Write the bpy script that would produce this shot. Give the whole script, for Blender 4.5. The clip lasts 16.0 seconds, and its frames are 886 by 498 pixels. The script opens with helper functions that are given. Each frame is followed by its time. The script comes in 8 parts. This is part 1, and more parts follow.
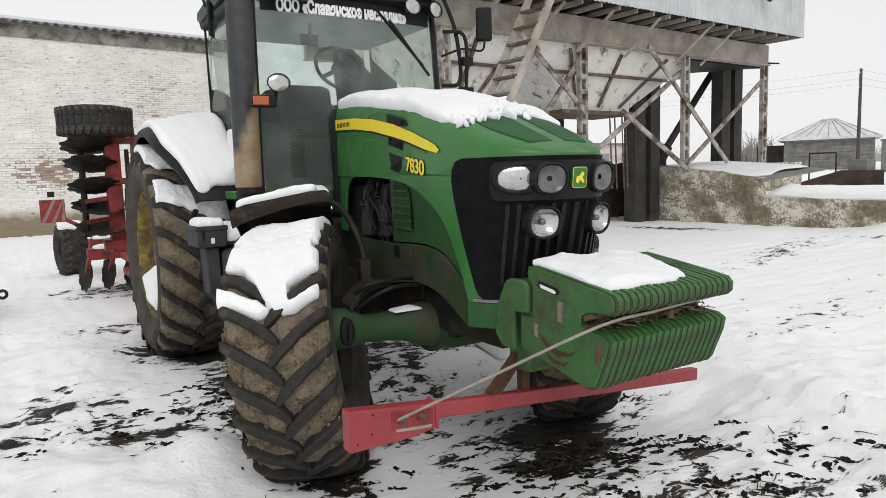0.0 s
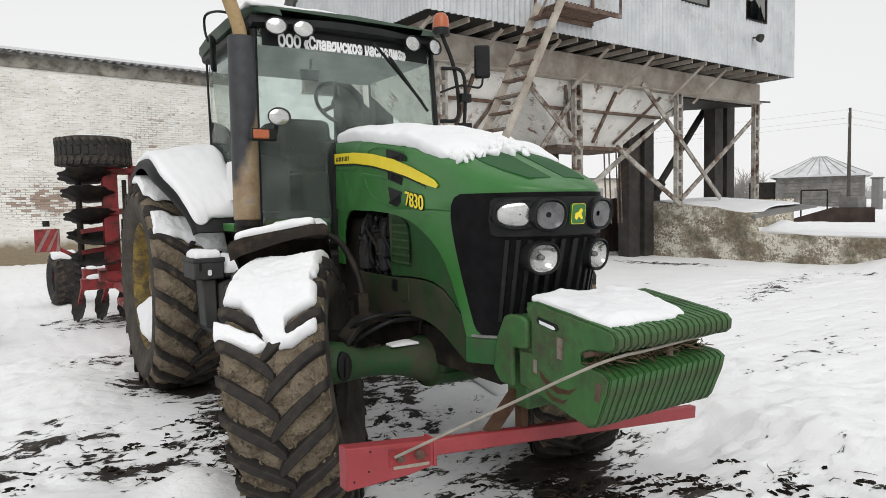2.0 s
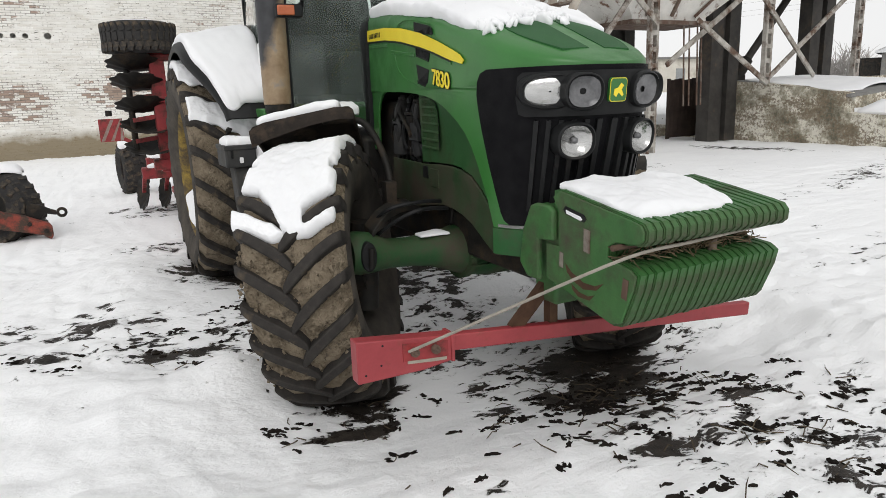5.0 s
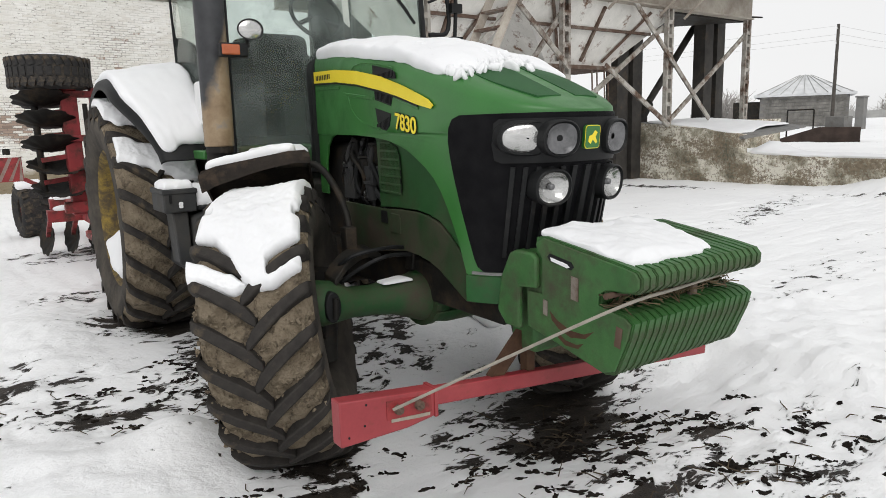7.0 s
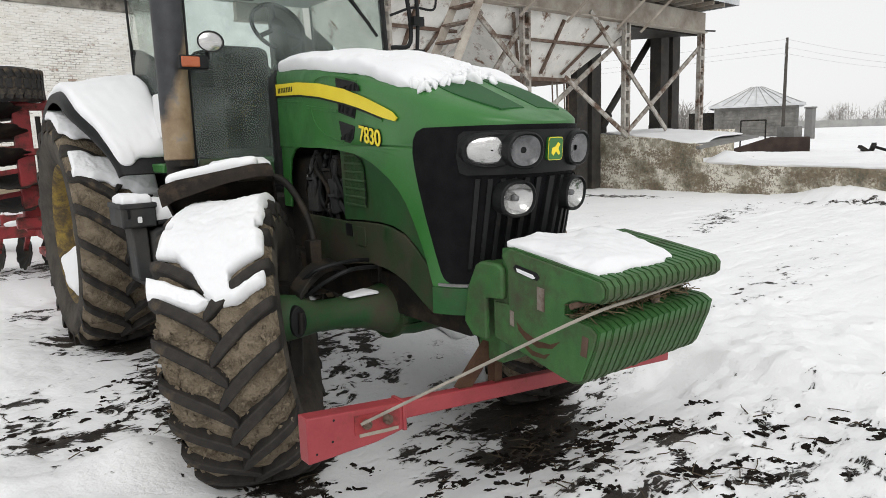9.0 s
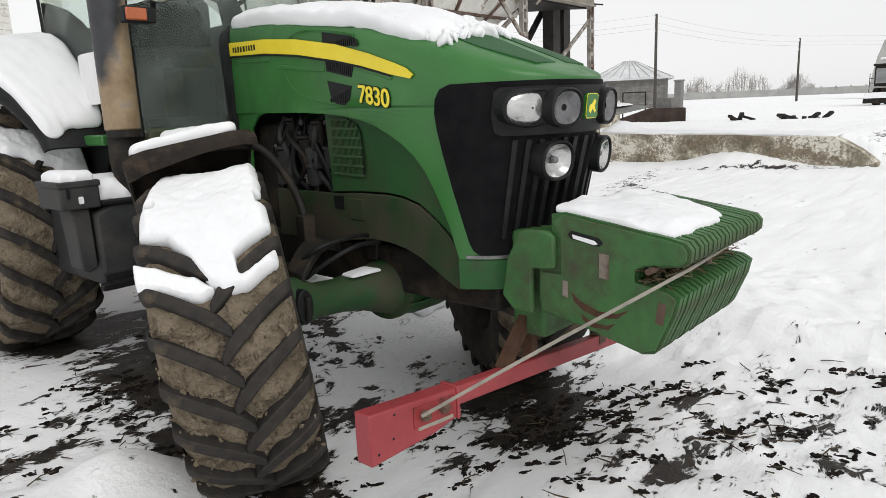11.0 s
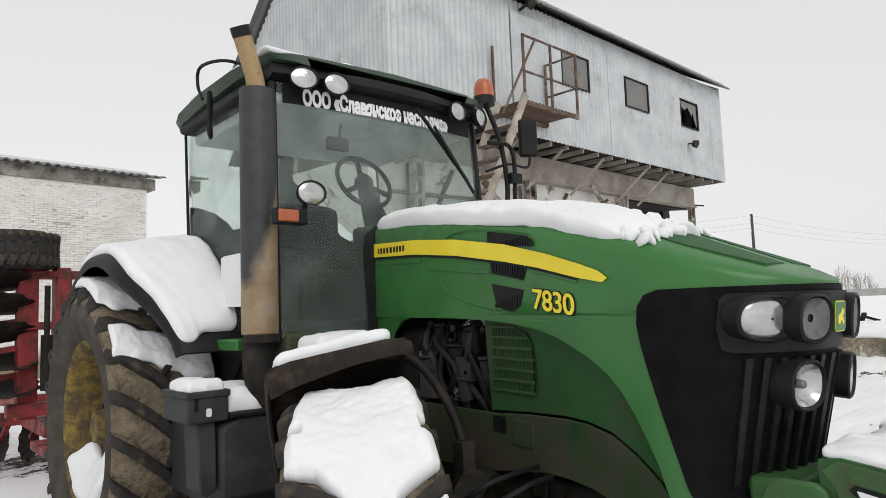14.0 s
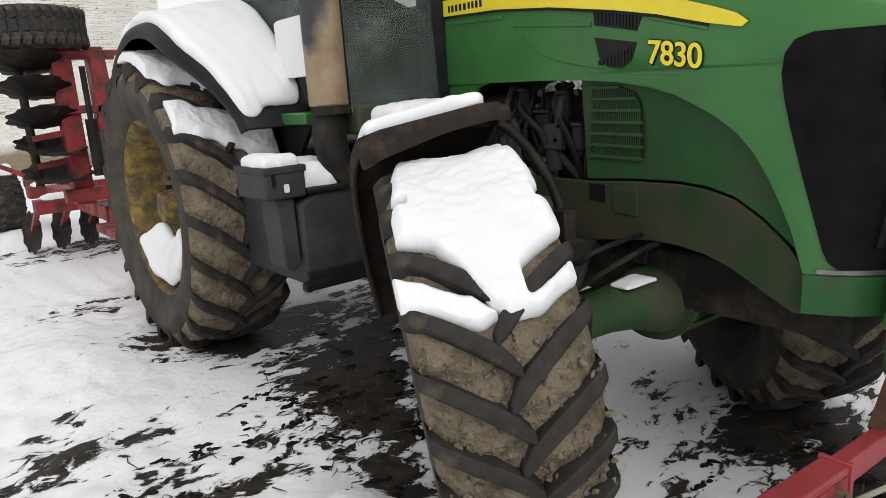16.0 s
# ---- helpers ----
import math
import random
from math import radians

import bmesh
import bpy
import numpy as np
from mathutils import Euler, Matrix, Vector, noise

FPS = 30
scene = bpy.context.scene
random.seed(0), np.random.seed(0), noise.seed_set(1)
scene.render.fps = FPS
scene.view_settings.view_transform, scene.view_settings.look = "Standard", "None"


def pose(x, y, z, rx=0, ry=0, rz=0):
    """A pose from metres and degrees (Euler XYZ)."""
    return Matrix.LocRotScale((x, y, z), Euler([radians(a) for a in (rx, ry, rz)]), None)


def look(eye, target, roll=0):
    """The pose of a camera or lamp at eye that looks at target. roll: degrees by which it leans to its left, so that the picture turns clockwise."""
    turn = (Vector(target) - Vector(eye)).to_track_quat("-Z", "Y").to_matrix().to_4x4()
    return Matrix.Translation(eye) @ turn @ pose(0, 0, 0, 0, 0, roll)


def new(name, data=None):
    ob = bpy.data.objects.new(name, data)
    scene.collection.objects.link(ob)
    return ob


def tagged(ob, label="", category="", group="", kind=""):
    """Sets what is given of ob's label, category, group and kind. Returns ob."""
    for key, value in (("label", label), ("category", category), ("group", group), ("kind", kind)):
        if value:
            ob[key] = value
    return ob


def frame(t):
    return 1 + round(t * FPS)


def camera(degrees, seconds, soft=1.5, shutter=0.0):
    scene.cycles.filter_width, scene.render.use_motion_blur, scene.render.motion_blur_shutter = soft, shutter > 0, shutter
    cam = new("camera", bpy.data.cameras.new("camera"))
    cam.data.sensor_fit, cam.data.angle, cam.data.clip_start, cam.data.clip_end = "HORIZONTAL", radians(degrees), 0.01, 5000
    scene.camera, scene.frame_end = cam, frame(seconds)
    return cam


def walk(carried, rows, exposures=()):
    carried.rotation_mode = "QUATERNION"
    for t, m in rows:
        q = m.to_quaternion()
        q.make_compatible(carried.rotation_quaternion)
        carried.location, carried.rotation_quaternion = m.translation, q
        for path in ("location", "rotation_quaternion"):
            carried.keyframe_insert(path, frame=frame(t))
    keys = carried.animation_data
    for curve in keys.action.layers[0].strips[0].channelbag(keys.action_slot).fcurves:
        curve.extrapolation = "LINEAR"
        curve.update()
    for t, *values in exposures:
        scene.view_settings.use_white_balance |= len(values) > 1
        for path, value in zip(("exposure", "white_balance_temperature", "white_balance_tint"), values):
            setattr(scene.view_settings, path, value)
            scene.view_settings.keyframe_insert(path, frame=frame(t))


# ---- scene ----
cam = camera(66.4, 16.0, soft=0.55)
PATH = [
    (0, (-2.42, -3.946, 1.564), (-1.343, -2.276, 1.342), -1.7),
    (0.5, (-2.43, -3.935, 1.554), (-1.364, -2.269, 1.26), -1.3),
    (1, (-2.437, -3.92, 1.549), (-1.354, -2.269, 1.237), -1.2),
    (1.5, (-2.434, -3.907, 1.557), (-1.349, -2.252, 1.269), -1.2),
    (2, (-2.443, -3.935, 1.577), (-1.344, -2.268, 1.45), -1.1),
    (2.5, (-2.392, -3.936, 1.577), (-1.31, -2.256, 1.488), -1.9),
    (3, (-2.302, -3.939, 1.581), (-1.301, -2.214, 1.44), -2.7),
    (3.5, (-2.19, -3.945, 1.564), (-1.266, -2.186, 1.34), -2.7),
    (4, (-2.09, -3.957, 1.559), (-1.205, -2.198, 1.211), -3.2),
    (4.5, (-2.097, -3.935, 1.554), (-1.266, -2.147, 1.217), -2.7),
    (5, (-2.108, -3.848, 1.535), (-1.225, -2.111, 1.088), -2.1),
    (5.2, (-2.132, -3.774, 1.536), (-1.162, -2.074, 1.123), -1.5),
    (7.3, (-2.318, -3.595, 1.581), (-1.192, -1.98, 1.231), -1.6),
    (7.5, (-2.318, -3.594, 1.58), (-1.205, -1.974, 1.211), -1.7),
    (8, (-2.302, -3.616, 1.576), (-1.128, -2.037, 1.219), -2.2),
    (8.5, (-2.3, -3.627, 1.584), (-1.106, -2.054, 1.269), -2.6),
    (8.7, (-2.305, -3.624, 1.587), (-1.108, -2.055, 1.265), -2.4),
    (10.8, (-2.568, -3.002, 1.536), (-1.121, -1.651, 1.252), -0.3),
    (11, (-2.612, -2.947, 1.534), (-1.159, -1.633, 1.132), -2.5),
    (11.5, (-2.674, -2.867, 1.503), (-1.241, -1.617, 0.882), -3.4),
    (12, (-2.689, -2.858, 1.496), (-1.198, -1.654, 0.926), -2.0),
    (12.5, (-2.673, -2.815, 1.518), (-1.122, -1.615, 1.126), -1.7),
    (13, (-2.68, -2.698, 1.546), (-1.224, -1.346, 1.314), 0.3),
    (13.5, (-2.57, -2.518, 1.578), (-1.178, -1.083, 1.633), -2.4),
    (14, (-2.531, -2.326, 1.593), (-1.217, -0.829, 1.773), -2.1),
    (14.5, (-2.576, -2.054, 1.58), (-1.227, -0.594, 1.797), -2.0),
    (15, (-2.584, -1.959, 1.584), (-1.217, -0.501, 1.639), -2.2),
    (15.5, (-2.613, -1.961, 1.562), (-1.398, -0.379, 1.416), -2.6),
    (16, (-2.613, -1.964, 1.529), (-1.401, -0.438, 1.08), -3.7),
]
walk(cam, [(t, look(eye, target, roll)) for t, eye, target, roll in PATH],
     [(0, 0.08), (5.2, 0.1), (8, 0.12), (12, 0.14), (13, 0.06), (14, 0.0), (15, 0.03), (16, 0.14)])

# ---- world, sun, exposure ----
world = bpy.data.worlds.new("overcast_sky")
scene.world = world
world.use_nodes = True
wn, wl = world.node_tree.nodes, world.node_tree.links
sky = wn.new("ShaderNodeTexSky")
sky.sky_type, sky.sun_disc = "NISHITA", False
sky.sun_elevation, sky.sun_rotation = radians(32), radians(200)
grey = wn.new("ShaderNodeHueSaturation")
grey.inputs["Saturation"].default_value = 0.06
cloud = wn.new("ShaderNodeMix")
cloud.data_type = "RGBA"
cloud.inputs[0].default_value = 0.75
cloud.inputs[7].default_value = (9.0, 9.0, 9.02, 1)
wl.new(sky.outputs[0], grey.inputs["Color"])
wl.new(grey.outputs[0], cloud.inputs[6])
wl.new(cloud.outputs[2], wn["Background"].inputs["Color"])
wn["Background"].inputs["Strength"].default_value = 0.1
sun = new("sun", bpy.data.lights.new("sun", "SUN"))
sun.data.energy, sun.data.angle, sun.data.color = 1.0, radians(40), (1.0, 0.985, 0.96)
sun.matrix_world = look((-6, -14, 14), (0, 0, 0))


# ---- materials ----
def material(name, rough=0.6, metal=0.0, spec=0.5):
    m = bpy.data.materials.new(name)
    m.use_nodes = True
    b = m.node_tree.nodes["Principled BSDF"]
    b.inputs["Roughness"].default_value = rough
    b.inputs["Metallic"].default_value = metal
    b.inputs["Specular IOR Level"].default_value = spec
    return m, m.node_tree.nodes, m.node_tree.links, b


def coords(n, l, scale=(1, 1, 1), space="Object"):
    c, mp = n.new("ShaderNodeTexCoord"), n.new("ShaderNodeMapping")
    mp.inputs["Scale"].default_value = scale
    l.new(c.outputs[space], mp.inputs["Vector"])
    return mp.outputs[0]


def noise_out(n, l, vec, scale, detail=6, rough=0.6, distort=0.0):
    t = n.new("ShaderNodeTexNoise")
    t.inputs["Scale"].default_value, t.inputs["Detail"].default_value = scale, detail
    t.inputs["Roughness"].default_value, t.inputs["Distortion"].default_value = rough, distort
    l.new(vec, t.inputs["Vector"])
    return t.outputs["Fac"]


def ramp(n, l, fac, stops):
    r = n.new("ShaderNodeValToRGB")
    while len(r.color_ramp.elements) < len(stops):
        r.color_ramp.elements.new(0.5)
    for e, (p, c) in zip(r.color_ramp.elements, stops):
        e.position = p
        e.color = (c, c, c, 1) if isinstance(c, (int, float)) else (*c, 1)
    l.new(fac, r.inputs[0])
    return r.outputs[0]


def mix(n, l, fac, a, b, kind="MIX"):
    x = n.new("ShaderNodeMix")
    x.data_type, x.blend_type = "RGBA", kind
    for i, v in ((0, fac), (6, a), (7, b)):
        if isinstance(v, bpy.types.NodeSocket):
            l.new(v, x.inputs[i])
        elif i == 0:
            x.inputs[0].default_value = v
        else:
            x.inputs[i].default_value = (*v, 1)
    return x.outputs[2]


def calc(n, l, op, a, b=0.5, clamp=True):
    x = n.new("ShaderNodeMath")
    x.operation, x.use_clamp = op, clamp and op in ("MULTIPLY", "ADD", "SUBTRACT")
    for i, v in enumerate((a, b)):
        if isinstance(v, bpy.types.NodeSocket):
            l.new(v, x.inputs[i])
        else:
            x.inputs[i].default_value = v
    return x.outputs[0]


def bump(n, l, b, height, strength=0.3, dist=0.01):
    x = n.new("ShaderNodeBump")
    x.inputs["Strength"].default_value, x.inputs["Distance"].default_value = strength, dist
    l.new(height, x.inputs["Height"])
    l.new(x.outputs[0], b.inputs["Normal"])


def plain(name, c1, c2, scale=6, rough=0.6, metal=0.0, bs=40, bstr=0.15, bd=0.004, dirt=None, dscale=2.5, dlo=0.5, dhi=0.7, spec=0.5, rrough=None):
    """A surface of two close tones, with grain, relief and, where dirt is given, stains of that colour."""
    m, n, l, b = material(name, rough, metal, spec)
    v = coords(n, l)
    col = ramp(n, l, noise_out(n, l, v, scale), [(0.35, c1), (0.65, c2)])
    fine = noise_out(n, l, v, bs, 4)
    col = mix(n, l, ramp(n, l, fine, [(0.3, 0.0), (0.7, 0.18)]), col, tuple(0.6 * c for c in c1))
    if dirt:
        d = noise_out(n, l, v, dscale, 8, 0.7)
        mask = ramp(n, l, d, [(dlo, 0.0), (dhi, 1.0)])
        col = mix(n, l, mask, col, dirt)
        rr = n.new("ShaderNodeMapRange")
        rr.inputs[3].default_value, rr.inputs[4].default_value = rough, 0.9
        l.new(mask, rr.inputs[0])
        l.new(rr.outputs[0], b.inputs["Roughness"])
    l.new(col, b.inputs["Base Color"])
    bump(n, l, b, fine, bstr, bd)
    return m


GREEN = plain("green_paint", (0.027, 0.138, 0.025), (0.036, 0.168, 0.033), 3, 0.34, bs=150, bstr=0.04, dirt=(0.04, 0.085, 0.04), dscale=1.7, dlo=0.48, dhi=0.9)
GREEN_DIRTY = plain("green_paint_dirty", (0.013, 0.06, 0.016), (0.02, 0.085, 0.022), 4, 0.55, bs=80, bstr=0.2, dirt=(0.06, 0.05, 0.035), dscale=4, dlo=0.40, dhi=0.62, spec=0.35)
# Two greens darkened for the shade below the hood; their brown is dirt.
GREEN_SIDE = plain("green_panel_muddy_shaded", (0.014, 0.045, 0.015), (0.02, 0.064, 0.02), 3, 0.5, bs=60, bstr=0.12, dirt=(0.062, 0.05, 0.036), dscale=2.2, dlo=0.36, dhi=0.62, spec=0.25)
GREEN_PANEL = plain("dusty_shaded_green_panel", (0.018, 0.072, 0.02), (0.026, 0.092, 0.028), 3, 0.5, bs=60, bstr=0.12, dirt=(0.06, 0.055, 0.036), dscale=2.2, dlo=0.46, dhi=0.75, spec=0.3)
GREEN_WEIGHT = plain("green_cast_iron", (0.022, 0.096, 0.019), (0.038, 0.128, 0.03), 9, 0.55, bs=70, bstr=0.35, dirt=(0.05, 0.045, 0.028), dscale=6, dlo=0.44, dhi=0.68)
YELLOW = plain("yellow_decal", (0.82, 0.65, 0.025), (0.87, 0.71, 0.04), 5, 0.35, bs=120, bstr=0.03)
BLACK = plain("black_plastic", (0.009, 0.0095, 0.01), (0.017, 0.0175, 0.018), 8, 0.5, bs=120, bstr=0.12, dirt=(0.06, 0.055, 0.05), dscale=3, dlo=0.6, dhi=0.85, spec=0.18)
MESH_BLACK = plain("black_grille_mesh", (0.005, 0.005, 0.006), (0.010, 0.010, 0.011), 10, 0.6, bs=320, bstr=0.5, bd=0.003, dirt=(0.022, 0.022, 0.023), dscale=5, dlo=0.62, dhi=0.9, spec=0.07)
DARK = plain("dark_steel", (0.012, 0.0115, 0.011), (0.026, 0.024, 0.021), 6, 0.6, 0.2, bs=60, bstr=0.3, dirt=(0.07, 0.052, 0.036), dscale=5, dlo=0.5, dhi=0.7, spec=0.2)
GREYBOX = plain("dark_grey_plastic", (0.03, 0.031, 0.032), (0.045, 0.046, 0.047), 5, 0.55, bs=100, bstr=0.15, dirt=(0.075, 0.07, 0.062), dscale=3, dlo=0.5, dhi=0.8, spec=0.22)
RUBBER = plain("worn_rubber", (0.022, 0.022, 0.023), (0.042, 0.04, 0.038), 12, 0.75, bs=90, bstr=0.35, dirt=(0.13, 0.1, 0.07), dscale=7, dlo=0.5, dhi=0.72, spec=0.2)
MUDTYRE = plain("tyre_caked_with_mud", (0.16, 0.128, 0.09), (0.26, 0.215, 0.157), 11, 0.95, bs=34, bstr=1.0, bd=0.035, dirt=(0.075, 0.06, 0.045), dscale=9, dlo=0.54, dhi=0.66, spec=0.1)
SIDEWALL = plain("tyre_sidewall", (0.05, 0.045, 0.04), (0.095, 0.083, 0.068), 5, 0.85, bs=40, bstr=0.4, bd=0.008, dirt=(0.035, 0.032, 0.03), dscale=3, dlo=0.45, dhi=0.7, spec=0.15)
RIM = plain("yellow_rim_muddy", (0.31, 0.21, 0.03), (0.18, 0.12, 0.02), 6, 0.7, bs=40, bstr=0.5, bd=0.01, dirt=(0.075, 0.055, 0.032), dscale=10, dlo=0.36, dhi=0.56)
RED = plain("red_paint", (0.27, 0.03, 0.037), (0.35, 0.05, 0.055), 4, 0.5, bs=60, bstr=0.12, dirt=(0.16, 0.05, 0.035), dscale=6, dlo=0.55, dhi=0.75)
RED_OLD = plain("old_red_paint", (0.22, 0.018, 0.022), (0.32, 0.03, 0.032), 5, 0.55, bs=50, bstr=0.2, dirt=(0.07, 0.03, 0.022), dscale=6, dlo=0.47, dhi=0.62)
ORANGE_OLD = plain("rusty_orange_paint", (0.22, 0.034, 0.02), (0.3, 0.05, 0.028), 5, 0.7, bs=50, bstr=0.3, dirt=(0.055, 0.035, 0.025), dscale=6, dlo=0.42, dhi=0.56)
RUST = plain("rusty_steel", (0.09, 0.055, 0.04), (0.16, 0.11, 0.085), 5, 0.8, bs=40, bstr=0.4, dirt=(0.24, 0.22, 0.19), dscale=3, dlo=0.5, dhi=0.68, spec=0.2)
PALE_STEEL = plain("flaking_pale_paint", (0.62, 0.61, 0.57), (0.75, 0.73, 0.69), 3, 0.7, bs=30, bstr=0.3, dirt=(0.16, 0.09, 0.055), dscale=2.6, dlo=0.56, dhi=0.66)
BEAM_STEEL = plain("weathered_beam", (0.33, 0.295, 0.25), (0.46, 0.42, 0.36), 2, 0.75, bs=30, bstr=0.3, dirt=(0.13, 0.085, 0.055), dscale=1.6, dlo=0.42, dhi=0.85)
ZINC = plain("galvanised_sheet", (0.46, 0.48, 0.495), (0.58, 0.595, 0.605), 1.6, 0.6, 0.2, bs=20, bstr=0.08, dirt=(0.25, 0.24, 0.22), dscale=1.2, dlo=0.55, dhi=0.85)
SLATE = plain("grey_fibre_sheet", (0.16, 0.16, 0.155), (0.24, 0.235, 0.225), 2, 0.85, bs=25, bstr=0.2, dirt=(0.09, 0.085, 0.075), dscale=2, dlo=0.5, dhi=0.75)
WOOD = plain("weathered_grey_wood", (0.28, 0.25, 0.2), (0.4, 0.36, 0.3), 14, 0.85, bs=60, bstr=0.3)
POLEWOOD = plain("dark_pole_wood", (0.05, 0.045, 0.04), (0.09, 0.08, 0.07), 4, 0.9, bs=30, bstr=0.3)
AMBER = plain("amber_plastic", (0.36, 0.085, 0.03), (0.44, 0.12, 0.045), 8, 0.25, bs=90, bstr=0.1)
WHITE = plain("white_lettering", (0.78, 0.78, 0.78), (0.84, 0.84, 0.84), 6, 0.5, bs=60, bstr=0.05)
SEAT = plain("dark_seat_fabric", (0.010, 0.011, 0.011), (0.022, 0.024, 0.023), 3, 0.95, bs=160, bstr=0.08, spec=0.05)
CHROME = plain("dull_chrome", (0.5, 0.5, 0.5), (0.6, 0.6, 0.6), 5, 0.25, 1.0, bs=60, bstr=0.05)
STRAW = plain("straw", (0.10, 0.072, 0.04), (0.19, 0.14, 0.08), 20, 0.9, bs=80, bstr=0.2)
SOIL = plain("dark_wet_soil", (0.010, 0.008, 0.007), (0.026, 0.021, 0.017), 5, 0.9, bs=60, bstr=1.0, bd=0.02, spec=0.08)
# Twig tone raised to a pale grey that carries the distance haze.
TWIG = plain("hazed_bare_twigs", (0.3, 0.28, 0.26), (0.42, 0.4, 0.38), 3, 0.9, bs=20, bstr=0.1)
GREY_PAINT = plain("dark_grey_column_paint", (0.035, 0.033, 0.03), (0.06, 0.055, 0.05), 3, 0.7, bs=30, bstr=0.2, dirt=(0.1, 0.075, 0.055), dscale=2, dlo=0.55, dhi=0.75, spec=0.2)
FAR_GREY = plain("far_grey_sheet", (0.33, 0.33, 0.32), (0.43, 0.43, 0.41), 0.6, 0.8, bs=6, bstr=0.1)
FAR_RED = plain("faded_harvester_red", (0.085, 0.03, 0.03), (0.14, 0.05, 0.045), 1, 0.7, bs=10, bstr=0.1)


def snow_material():
    m, n, l, b = material("snow", 0.75, 0.0, 0.3)
    v = coords(n, l)
    col = ramp(n, l, noise_out(n, l, v, 2.2), [(0.3, (0.77, 0.775, 0.79)), (0.7, (0.84, 0.845, 0.855))])
    l.new(col, b.inputs["Base Color"])
    h = calc(n, l, "ADD", calc(n, l, "MULTIPLY", noise_out(n, l, v, 14, 6), 0.6), calc(n, l, "MULTIPLY", noise_out(n, l, v, 120, 3), 0.25))
    bump(n, l, b, h, 0.2, 0.012)
    return m


SNOW = snow_material()


def glass_material(name, tint, rough=0.03, dirt=0.25):
    m, n, l, b = material(name, rough)
    b.inputs["Base Color"].default_value = (*tint, 1)
    b.inputs["Transmission Weight"].default_value = 1.0
    b.inputs["IOR"].default_value = 1.02
    # Pale mottled film: smudges, with sky reflection and haze put into its colour.
    film, blend = n.new("ShaderNodeBsdfPrincipled"), n.new("ShaderNodeMixShader")
    film.inputs["Base Color"].default_value, film.inputs["Roughness"].default_value = (0.34, 0.4, 0.37, 1), 0.08
    film.inputs["Specular IOR Level"].default_value = 0.9
    v = coords(n, l)
    fac = ramp(n, l, noise_out(n, l, v, 2.5, 8, 0.7), [(0.38, dirt * 0.45), (0.5, dirt * 0.9), (0.62, dirt * 1.7)])
    l.new(fac, blend.inputs[0])
    l.new(b.outputs[0], blend.inputs[1])
    l.new(film.outputs[0], blend.inputs[2])
    l.new(blend.outputs[0], n["Material Output"].inputs["Surface"])
    return m


GLASS = glass_material("tinted_cab_glass", (0.70, 0.80, 0.75), dirt=0.2)
LENS = plain("lamp_reflector", (0.44, 0.44, 0.43), (0.62, 0.62, 0.61), 9, 0.16, 0.75, bs=34, bstr=0.22, bd=0.008)
LENS_DARK = plain("lamp_reflector_grey", (0.1, 0.1, 0.104), (0.2, 0.2, 0.205), 12, 0.22, 0.35, bs=70, bstr=0.4, bd=0.006)


